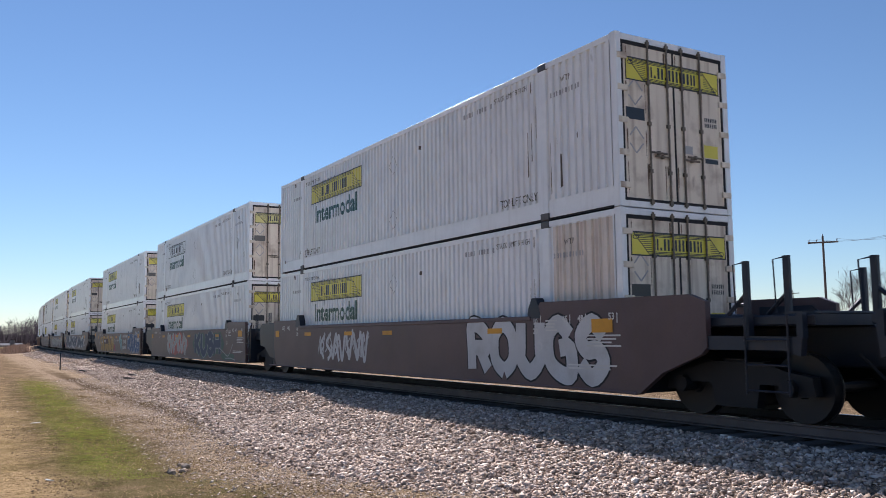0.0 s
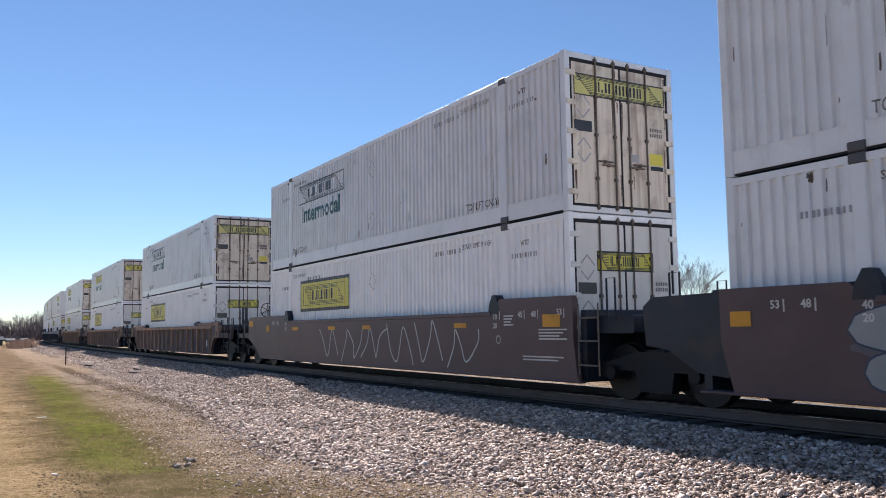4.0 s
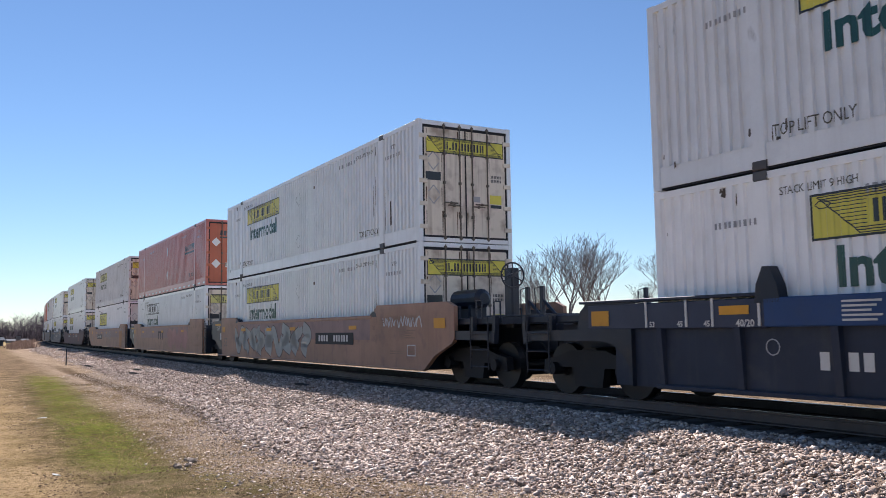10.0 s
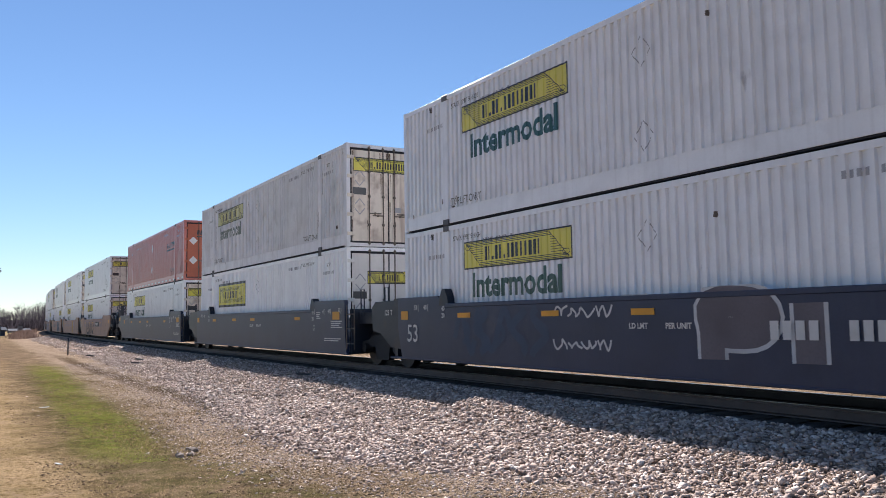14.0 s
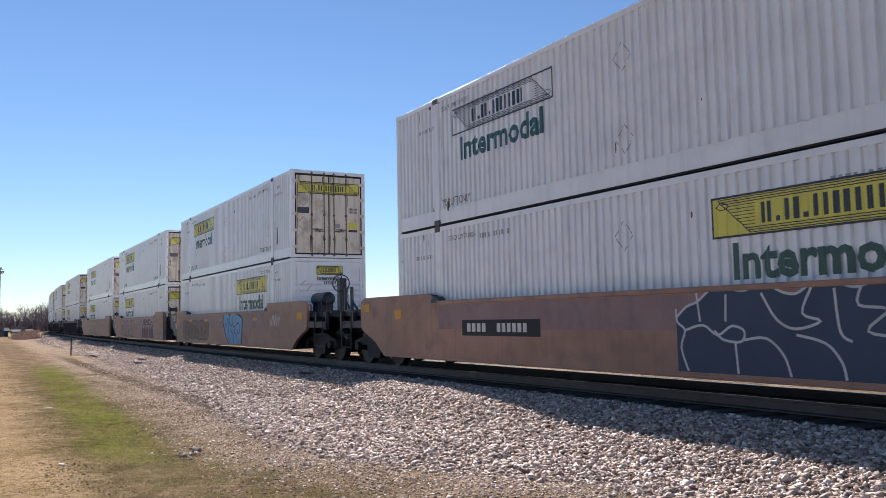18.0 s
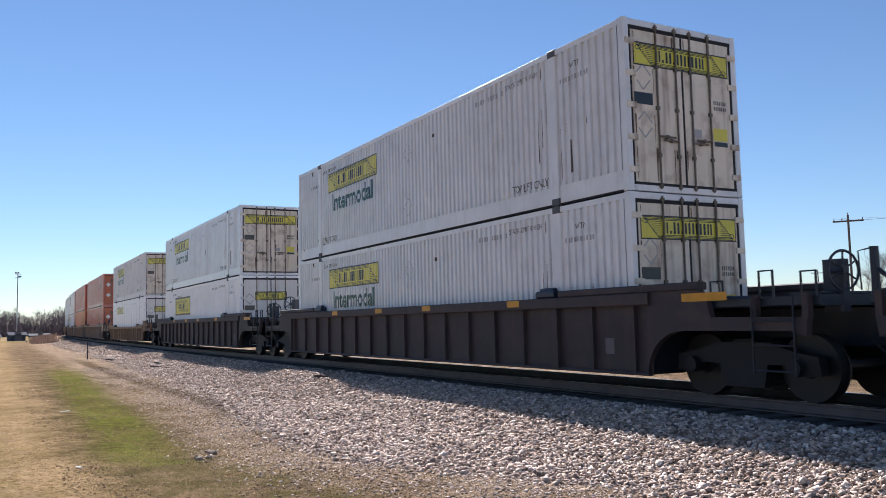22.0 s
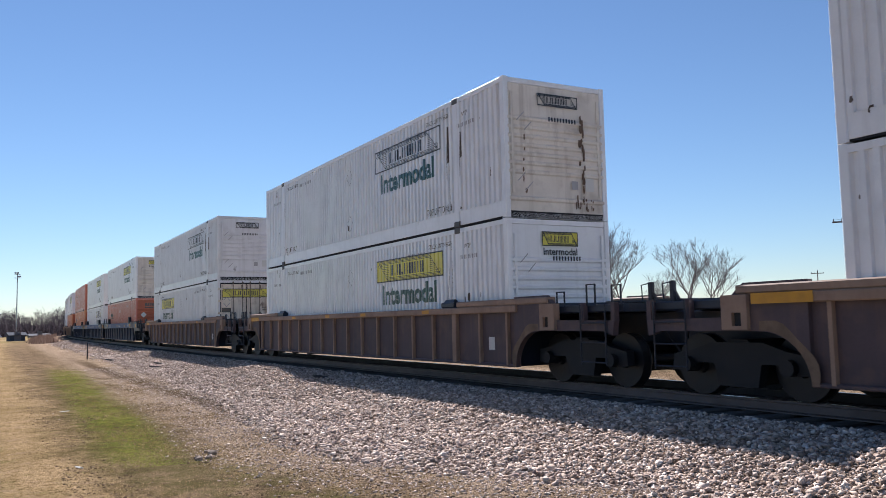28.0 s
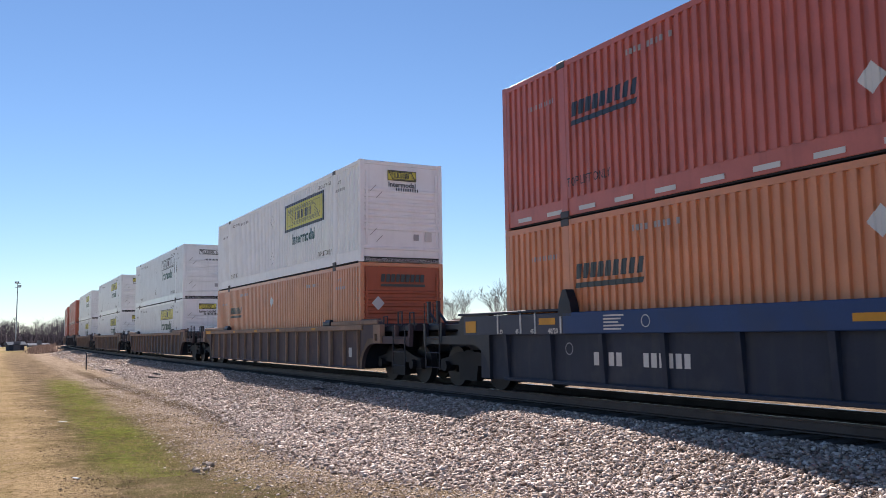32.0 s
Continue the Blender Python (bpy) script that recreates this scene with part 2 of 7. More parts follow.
# ---- geometry helpers ----
class Geo:
    """Collects vertices and faces of one mesh."""

    def __init__(self):
        self.v, self.f = [], []

    def add(self, verts, faces):
        k = len(self.v)
        self.v += [tuple(p) for p in verts]
        self.f += [tuple(i + k for i in q) for q in faces]
        return self

    def box(self, x0, y0, z0, x1, y1, z1, c=0.0):
        """A box; c chamfers the four edges along its longest side."""
        if c <= 0:
            return self.add([(x, y, z) for x in (x0, x1) for y in (y0, y1) for z in (z0, z1)],
                            [(0, 1, 3, 2), (4, 6, 7, 5), (0, 4, 5, 1), (2, 3, 7, 6), (0, 2, 6, 4), (1, 5, 7, 3)])
        lo, hi = (x0, y0, z0), (x1, y1, z1)
        a = max(range(3), key=lambda i: hi[i] - lo[i])
        p, q = [(1, 2), (2, 0), (0, 1)][a]
        c = min(c, (hi[p] - lo[p]) * 0.45, (hi[q] - lo[q]) * 0.45)
        ring = [(lo[p] + c, lo[q]), (hi[p] - c, lo[q]), (hi[p], lo[q] + c), (hi[p], hi[q] - c),
                (hi[p] - c, hi[q]), (lo[p] + c, hi[q]), (lo[p], hi[q] - c), (lo[p], lo[q] + c)]
        vs = []
        for e in (lo[a], hi[a]):
            for u, w in ring:
                k = [0, 0, 0]
                k[a], k[p], k[q] = e, u, w
                vs.append(tuple(k))
        return self.add(vs, [tuple(range(7, -1, -1)), tuple(range(8, 16))] +
                        [(i, (i + 1) % 8, (i + 1) % 8 + 8, i + 8) for i in range(8)])

    def plate(self, pts, x0, x1):
        """A closed outline of (y, z) points, given thickness from x0 to x1."""
        n = len(pts)
        return self.add([(x, y, z) for x in (x0, x1) for y, z in pts],
                        [tuple(range(n)), tuple(range(2 * n - 1, n - 1, -1))] +
                        [(i, i + n, (i + 1) % n + n, (i + 1) % n) for i in range(n)])

    def tube(self, p0, p1, r0, r1=None, n=8):
        r1 = r0 if r1 is None else r1
        p0, p1 = Vector(p0), Vector(p1)
        d = (p1 - p0).normalized()
        a = d.orthogonal().normalized()
        b = d.cross(a)
        vs = [p + (a * math.cos(2 * math.pi * i / n) + b * math.sin(2 * math.pi * i / n)) * r
              for p, r in ((p0, r0), (p1, r1)) for i in range(n)]
        return self.add(vs, [(i, (i + 1) % n, (i + 1) % n + n, i + n) for i in range(n)] +
                        [tuple(range(n - 1, -1, -1)), tuple(range(n, 2 * n))])

    def rod(self, pts, r, n=6):
        """One bent round bar through all the points."""
        pts = [Vector(p) for p in pts]
        a = (pts[1] - pts[0]).normalized().orthogonal().normalized()
        vs = []
        for i, p in enumerate(pts):
            d = (pts[min(i + 1, len(pts) - 1)] - pts[max(i - 1, 0)]).normalized()
            a = (a - d * a.dot(d)).normalized()
            b = d.cross(a)
            vs += [p + (a * math.cos(2 * math.pi * j / n) + b * math.sin(2 * math.pi * j / n)) * r for j in range(n)]
        m = len(pts)
        return self.add(vs, [(i * n + j, i * n + (j + 1) % n, (i + 1) * n + (j + 1) % n, (i + 1) * n + j) for i in range(m - 1) for j in range(n)] +
                        [tuple(range(n - 1, -1, -1)), tuple(range((m - 1) * n, m * n))])

    def ring(self, c, axis, rad, r, n=16, m=6):
        """A torus round the given axis."""
        axis = Vector(axis).normalized()
        a = axis.orthogonal().normalized()
        b = axis.cross(a)
        vs, fs = [], []
        for i in range(n):
            u = a * math.cos(2 * math.pi * i / n) + b * math.sin(2 * math.pi * i / n)
            for j in range(m):
                w = 2 * math.pi * j / m
                vs.append(Vector(c) + u * (rad + r * math.cos(w)) + axis * r * math.sin(w))
        for i in range(n):
            for j in range(m):
                fs.append((i * m + j, (i + 1) % n * m + j, (i + 1) % n * m + (j + 1) % m, i * m + (j + 1) % m))
        return self.add(vs, fs)

    def mirrored(self):
        """The same again on the other side (x to -x)."""
        k = len(self.v)
        self.v += [(-x, y, z) for x, y, z in self.v]
        self.f += [tuple(i + k for i in reversed(q)) for q in self.f]
        return self

    def turned(self):
        """The same again at the other end, half a turn about z."""
        k = len(self.v)
        self.v += [(-x, -y, z) for x, y, z in self.v]
        self.f += [tuple(i + k for i in q) for q in self.f]
        return self

    def mesh(self, name, material, smooth=False):
        me = bpy.data.meshes.new(name)
        me.from_pydata(self.v, [], self.f)
        bm = bmesh.new()
        bm.from_mesh(me)
        bmesh.ops.recalc_face_normals(bm, faces=bm.faces)
        bm.to_mesh(me)
        bm.free()
        me.materials.append(material)
        if smooth:
            me.shade_smooth()
        return me


def part(name, mesh, material, parent, label="", at=(0, 0, 0)):
    """One mesh object under a thing or a part; meshes are shared, the paint belongs to the object."""
    ob = new(name, mesh)
    ob.parent = parent
    ob.location = at
    ob.material_slots[0].link = "OBJECT"
    ob.material_slots[0].material = material
    if label:
        ob["label"] = label
    return ob


MESHES = {}


def shared(key, make, material, smooth=False):
    if key not in MESHES:
        made = make()
        MESHES[key] = made.mesh(key if isinstance(key, str) else key[0], material, smooth) if isinstance(made, Geo) else made
    return MESHES[key]


def big_mesh(name, verts, faces, material):
    """A mesh from arrays: many alike triangles."""
    me = bpy.data.meshes.new(name)
    me.vertices.add(len(verts))
    me.vertices.foreach_set("co", np.ascontiguousarray(verts, dtype=np.float32).ravel())
    me.loops.add(faces.size)
    me.loops.foreach_set("vertex_index", faces.ravel().astype(np.int32))
    me.polygons.add(len(faces))
    me.polygons.foreach_set("loop_start", np.arange(0, faces.size, faces.shape[1], dtype=np.int32))
    me.update(calc_edges=True)
    me.validate()
    me.materials.append(material)
    return me


# ---- the line in plan: straight, then an easing right-hand bend, then straight again ----
BEND0, BEND1, BEND2, RATE = 15.0, 210.0, 300.0, 6.5e-6
_S = np.arange(-1400.0, 1700.0, 1.0)
_K = np.where(_S < BEND0, 0, np.where(_S < BEND1, RATE * (_S - BEND0), np.where(_S < BEND2, RATE * (BEND1 - BEND0), 0)))
_TH = np.cumsum(_K)
_Z0 = int(np.searchsorted(_S, 0))
_X = np.cumsum(np.sin(_TH))
_Y = np.cumsum(np.cos(_TH))
_X, _Y = _X - _X[_Z0], _Y - _Y[_Z0]


def on_line(s):
    """The place on the track's middle line, s metres along it."""
    return float(np.interp(s, _S, _X)), float(np.interp(s, _S, _Y))


def line_x(y):
    return np.interp(y, _Y, _X)


def riding(s, z=0.0, half=8.2):
    """The pose of a car or load whose middle is s metres along the line."""
    (x0, y0), (x1, y1) = on_line(s - half), on_line(s + half)
    return pose((x0 + x1) / 2, (y0 + y1) / 2, z, 0, 0, -math.degrees(math.atan2(x1 - x0, y1 - y0)))


# ---- ground ----
def profile(off, y=0.0):
    """Height of the ground at a distance from the track's middle: ballast crest, shoulder, then almost level earth."""
    a = np.abs(off)
    h = np.interp(a, [0, 1.0, 1.38, 1.5, 2.7, 3.8, 5.2, 9.0], [-0.215, -0.215, -0.205, -0.20, -0.26, -0.46, -0.55, -0.53])
    soft = np.clip((a - 2.2) * 0.02, 0, 0.03)
    return h + soft * (np.sin(a * 1.7 + np.asarray(y) * 0.31) * np.sin(np.asarray(y) * 0.47 + 1.3) + 0.4 * np.sin(np.asarray(y) * 1.13 - a * 2.1))


# the coarse ballast reaches out to this distance, widest some way off
EDGE_Y, EDGE_O = [4.0, 6.5, 8.5, 10.0, 12.0, 15.0, 18.0, 28.0, 60.0, 120.0], [-4.4, -4.7, -5.6, -6.2, -6.4, -6.1, -5.7, -5.1, -4.5, -4.4]


def ground_material():
    m = bpy.data.materials.new("lineside_ground")
    m.use_nodes = True
    n, l = m.node_tree.nodes, m.node_tree.links
    b = n["Principled BSDF"]
    b.inputs["Roughness"].default_value = 0.95
    b.inputs["Specular IOR Level"].default_value = 0.0
    tc = n.new("ShaderNodeTexCoord")
    at = n.new("ShaderNodeAttribute")
    at.attribute_name = "offset"
    sep = n.new("ShaderNodeSeparateXYZ")
    l.new(tc.outputs["Object"], sep.inputs[0])

    def nz(scale, detail=5.0, rough=0.55):
        t = n.new("ShaderNodeTexNoise")
        t.inputs["Scale"].default_value, t.inputs["Detail"].default_value, t.inputs["Roughness"].default_value = scale, detail, rough
        l.new(tc.outputs["Object"], t.inputs["Vector"])
        return t.outputs["Fac"]

    def math_(op, a, c=None, clamp=False):
        t = n.new("ShaderNodeMath")
        t.operation, t.use_clamp = op, clamp
        for k, v in ((0, a), (1, c)):
            if v is None:
                continue
            if isinstance(v, (int, float)):
                t.inputs[k].default_value = v
            else:
                l.new(v, t.inputs[k])
        return t.outputs[0]

    def ramp(v, lo, hi):
        r = n.new("ShaderNodeMapRange")
        r.interpolation_type = "SMOOTHSTEP"
        r.inputs["From Min"].default_value, r.inputs["From Max"].default_value = lo, hi
        l.new(v, r.inputs["Value"])
        return r.outputs[0]

    def mix(f, a, c):
        x = n.new("ShaderNodeMix")
        x.data_type = "RGBA"
        l.new(f, x.inputs["Factor"])
        for k, v in ((6, a), (7, c)):
            if isinstance(v, tuple):
                x.inputs[k].default_value = (*v, 1)
            else:
                l.new(v, x.inputs[k])
        return x.outputs[2]

    off = at.outputs["Fac"]
    at2 = n.new("ShaderNodeAttribute")
    at2.attribute_name = "beyond"
    wob = math_("ADD", math_("MULTIPLY", math_("SUBTRACT", nz(0.8, 6.0, 0.65), 0.5), 1.6), math_("MULTIPLY", math_("SUBTRACT", nz(6.0, 5.0, 0.7), 0.5), 0.8))
    yv = sep.outputs["Y"]
    inv = lambda v: math_("SUBTRACT", 1.0, v)
    # dry lawn, bare earth with worn grass, fine gravel, coarse stone
    lawn = mix(ramp(nz(0.8, 8.0, 0.7), 0.35, 0.65), lin("cbae86"), lin("a89066"))
    lawn = mix(ramp(nz(16.0, 6.0, 0.75), 0.45, 0.68), lawn, lin("76623e"))
    lawn = mix(math_("MULTIPLY", ramp(nz(1.7, 6.0, 0.7), 0.55, 0.7), 0.45), lawn, lin("74743e"))
    earth = mix(ramp(nz(1.6, 8.0, 0.7), 0.35, 0.65), lin("b89e80"), lin("7c6a54"))
    earth = mix(math_("MULTIPLY", ramp(nz(1.1, 8.0, 0.75), 0.5, 0.68), 0.7), earth, lin("6c6444"))
    earth = mix(ramp(nz(38.0, 5.0, 0.75), 0.42, 0.66), earth, lin("5e4f40"))
    fine = mix(ramp(nz(38.0, 6.0, 0.8), 0.4, 0.62), lin("d2bba2"), lin("7c6852"))
    fine = mix(math_("MULTIPLY", ramp(nz(1.3, 7.0, 0.75), 0.46, 0.64), 0.55), fine, lin("745e46"))
    # coarse stone is toned down: shade of the gaps between stones is in its colour
    stone = mix(ramp(nz(26.0, 6.0, 0.8), 0.4, 0.62), lin("b8a494"), lin("52463e"))
    stone_far = mix(ramp(nz(9.0, 6.0, 0.8), 0.35, 0.65), lin("b49d88"), lin("7e6a5a"))
    stone = mix(ramp(yv, 28.0, 60.0), stone, stone_far)
    green = mix(ramp(nz(7.0, 7.0, 0.75), 0.35, 0.65), lin("7c8c3c"), lin("8c7e48"))
    green = mix(ramp(nz(22.0, 5.0, 0.75), 0.45, 0.68), green, lin("4c542a"))
    # clods and worn patches on everything but the grass
    clod = ramp(nz(11.0, 6.0, 0.8), 0.52, 0.66)
    lawn = mix(math_("MULTIPLY", ramp(nz(3.3, 7.0, 0.75), 0.5, 0.66), 0.6), lawn, lin("c0a488"))
    lawn = mix(math_("MULTIPLY", clod, 0.45), lawn, lin("574a30"))
    earth = mix(math_("MULTIPLY", clod, 0.6), earth, lin("40352a"))
    fine = mix(math_("MULTIPLY", clod, 0.5), fine, lin("4a3e30"))
    col = mix(ramp(math_("ADD", off, math_("MULTIPLY", wob, 0.9)), -9.9, -8.3), lawn, earth)
    # the green strip follows the line, fading out at both ends
    mid = math_("ADD", math_("MULTIPLY", yv, 0.04), -8.95)
    wid = math_("ADD", math_("MULTIPLY", yv, 0.004), 0.6)
    dev = math_("DIVIDE", math_("ABSOLUTE", math_("SUBTRACT", math_("ADD", off, math_("MULTIPLY", wob, 0.35)), mid)), wid)
    ends = math_("MULTIPLY", ramp(math_("ADD", yv, math_("MULTIPLY", wob, 1.5)), 10.6, 13.0), inv(ramp(yv, 30.0, 44.0)))
    col = mix(math_("MULTIPLY", math_("MULTIPLY", inv(ramp(dev, 0.4, 1.3)), ends), ramp(nz(2.6, 8.0, 0.75), 0.26, 0.46)), col, green)
    side_grass = math_("MULTIPLY", math_("MULTIPLY", inv(ramp(dev, 0.9, 2.3)), ends), ramp(nz(3.7, 8.0, 0.8), 0.42, 0.58))
    col = mix(math_("MULTIPLY", side_grass, 0.8), col, lin("5e5638"))
    # worn olive turf in front of the green strip
    turf = math_("MULTIPLY", math_("MULTIPLY", inv(ramp(yv, 11.5, 14.5)), math_("MULTIPLY", ramp(off, -9.6, -8.6), inv(ramp(off, -7.4, -6.4)))), ramp(nz(2.1, 8.0, 0.78), 0.38, 0.58))
    col = mix(math_("MULTIPLY", turf, 0.75), col, lin("6a6440"))
    # distance out from the coarse ballast's edge (positive is outside it)
    out = math_("ADD", at2.outputs["Fac"], wob)
    path = inv(ramp(math_("SUBTRACT", out, math_("MULTIPLY", ramp(yv, 13.0, 24.0), 0.9)), 0.5, 1.8))
    col = mix(path, col, fine)
    rut = math_("MULTIPLY", inv(ramp(math_("ABSOLUTE", math_("ADD", math_("ADD", off, 5.95), math_("MULTIPLY", wob, 0.3))), 0.1, 0.5)), math_("MULTIPLY", ramp(yv, 12.0, 18.0), inv(ramp(yv, 38.0, 60.0))))
    col = mix(math_("MULTIPLY", rut, 0.85), col, lin("5a4a38"))
    col = mix(inv(ramp(out, -0.35, 0.35)), col, stone)
    # darker, even-toned ballast between the rails
    col = mix(inv(ramp(math_("ABSOLUTE", off), 1.30, 1.45)), col, lin("78726c"))
    far = ramp(yv, 70.0, 190.0)
    far_lawn = mix(ramp(nz(0.05, 6.0), 0.4, 0.6), lin("b09a76"), lin("8d8158"))
    col = mix(math_("MULTIPLY", far, ramp(math_("ABSOLUTE", off), 5.0, 9.0)), col, far_lawn)
    l.new(col, b.inputs["Base Color"])
    bp = n.new("ShaderNodeBump")
    bp.inputs["Strength"].default_value, bp.inputs["Distance"].default_value = 1.0, 0.07
    l.new(math_("ADD", nz(30.0, 5.0, 0.75), math_("ADD", math_("MULTIPLY", nz(9.0, 5.0, 0.7), 1.8), math_("MULTIPLY", nz(2.0, 4.0), 2.0))), bp.inputs["Height"])
    l.new(bp.outputs[0], b.inputs["Normal"])
    return m


def build_ground():
    offs = np.array(sorted({*np.linspace(-12, 12, 97), *[-v for v in (14, 17, 22, 30, 45, 70, 120, 250, 500, 1000, 1800, 2600)],
                            *[14, 17, 22, 30, 45, 70, 120, 250, 500, 1000, 1800, 2600]}))
    ys = np.array(sorted({*np.arange(-30, 60, 0.5), *np.arange(60, 420, 5.0), *np.arange(-300, -30, 15.0),
                          *[-2600, -1500, -900, -600, -450, 520, 700, 950, 1300, 1900, 2800, 4000]}))
    oo, yy = np.meshgrid(offs, ys)
    zz = profile(oo, yy)
    verts = np.stack([oo + line_x(yy), yy, zz], -1).reshape(-1, 3)
    r, c = oo.shape
    i = np.arange(r * c).reshape(r, c)
    faces = np.stack([i[:-1, :-1], i[:-1, 1:], i[1:, 1:], i[1:, :-1]], -1).reshape(-1, 4)
    me = big_mesh("ground", verts, faces, ground_material())
    a = me.attributes.new("offset", "FLOAT", "POINT")
    a.data.foreach_set("value", oo.ravel().astype(np.float32))
    a = me.attributes.new("beyond", "FLOAT", "POINT")
    edge = np.interp(yy, EDGE_Y, EDGE_O)
    a.data.foreach_set("value", np.where(oo < 0, edge - oo, oo - 4.6).ravel().astype(np.float32))
    me.shade_smooth()
    tagged(new("ground", me), "dry tan lawn, bare earth and gravel beside the line", "ground", kind="structure")


def scatter_stones(name, label, rng, pts, sizes, material=None, category="ballast"):
    """Loose crushed stones: uneven angular blocks in one mesh."""
    base = np.array([(x, y, z) for x in (-1, 1) for y in (-1, 1) for z in (-1, 1)]) * 0.62
    tri = np.array([(0, 1, 3), (0, 3, 2), (4, 6, 7), (4, 7, 5), (0, 4, 5), (0, 5, 1), (2, 3, 7), (2, 7, 6), (0, 2, 6), (0, 6, 4), (1, 5, 7), (1, 7, 3)])
    n = len(pts)
    jit = base[None] * rng.uniform(0.55, 1.25, (n, 8, 1)) + rng.normal(0, 0.12, (n, 8, 3))
    q = rng.normal(size=(n, 4))
    q /= np.linalg.norm(q, axis=1)[:, None]
    w, x, y, z = q.T
    rot = np.stack([1 - 2 * (y * y + z * z), 2 * (x * y - z * w), 2 * (x * z + y * w), 2 * (x * y + z * w), 1 - 2 * (x * x + z * z),
                    2 * (y * z - x * w), 2 * (x * z - y * w), 2 * (y * z + x * w), 1 - 2 * (x * x + y * y)], -1).reshape(n, 3, 3)
    scl = sizes[:, None, None] * rng.uniform(0.5, 1.25, (n, 1, 3))
    v = np.einsum("nij,nkj->nki", rot, jit * scl) * [1.15, 1.15, 0.8] + pts[:, None]
    f = (tri[None] + 8 * np.arange(n)[:, None, None]).reshape(-1, 3)
    return tagged(new(name, big_mesh(name, v.reshape(-1, 3), f, material or stone_material())), label, category, kind="stuff")


def stone_material():
    if "crushed_stone" in bpy.data.materials:
        return bpy.data.materials["crushed_stone"]
    m = bpy.data.materials.new("crushed_stone")
    m.use_nodes = True
    n, l = m.node_tree.nodes, m.node_tree.links
    b = n["Principled BSDF"]
    b.inputs["Roughness"].default_value = 0.9
    b.inputs["Specular IOR Level"].default_value = 0.08
    g = n.new("ShaderNodeNewGeometry")
    r = n.new("ShaderNodeValToRGB")
    e = r.color_ramp.elements
    e[0].position, e[0].color = 0.0, (*lin("76665a"), 1)
    e[1].position, e[1].color = 1.0, (*lin("e8d9cc"), 1)
    for p, c in ((0.2, "ae9b8c"), (0.45, "cfbcac"), (0.7, "94837a"), (0.85, "dac8ba")):
        k = e.new(p)
        k.color = (*lin(c), 1)
    l.new(g.outputs["Random Per Island"], r.inputs[0])
    l.new(r.outputs[0], b.inputs["Base Color"])
    return m


def build_stones():
    rng = np.random.default_rng(5)

    def spread(n, o0, o1, y0, y1, power=1.0):
        o = o0 + (o1 - o0) * rng.random(n)
        y = y0 + (y1 - y0) * rng.random(n) ** power
        return np.stack([o + line_x(y), y, profile(o, y)], -1), o, y

    coarse, size = [], []
    for n, y0, y1, power, r0, r1 in ((62000, 4.0, 17.0, 1.0, 0.015, 0.041), (42000, 17.0, 50.0, 1.35, 0.020, 0.044), (11000, 50.0, 115.0, 1.3, 0.04, 0.07)):
        p, o, y = spread(n, -6.9, -1.40, y0, y1, power)
        out = np.interp(y, EDGE_Y, EDGE_O) - o + rng.normal(0, 0.22, n)
        keep = out < 0
        coarse.append(p[keep] + np.stack([0 * o[keep], 0 * o[keep], rng.uniform(-0.022, 0.020, keep.sum())], -1))
        size.append(rng.uniform(r0, r1, keep.sum()) * rng.choice([0.6, 0.9, 1.0, 1.3], keep.sum()))
    scatter_stones("ballast", "pinkish grey crushed-stone ballast shoulder beside the rails", rng, np.concatenate(coarse), np.concatenate(size))
    p, o, y = spread(80000, -9.2, -4.0, 4.6, 40.0, 1.6)
    out = np.interp(y, EDGE_Y, EDGE_O) - o
    keep = (out > -0.3) & (rng.random(len(o)) < np.clip(1.0 - out / 2.3, 0.02, 1.0) ** 1.2)
    keep &= (np.abs(o + 8.95 - 0.04 * y) > 0.55) | (rng.random(len(o)) < 0.12)
    p = p[keep]
    scatter_stones("loose_gravel", "loose gravel scattered over the bare earth", rng, p, rng.uniform(0.006, 0.019, len(p)) * rng.choice([1, 1, 1, 1.6], len(p)))
    p, o, y = spread(26000, -9.6, -4.6, 5.0, 34.0, 1.6)
    out = np.interp(y, EDGE_Y, EDGE_O) - o
    patch = np.sin(o * 2.7 + y * 0.8) + np.sin(o * 1.1 - y * 1.9 + 1.0) + rng.normal(0, 0.6, len(o))
    p = p[(out > -0.5) & (patch > 0.0)]
    scatter_stones("earth_clods", "small brown clods of earth among the gravel", rng, p, rng.uniform(0.005, 0.015, len(p)) * rng.choice([1, 1, 1.5], len(p)), CLOD, "earth")


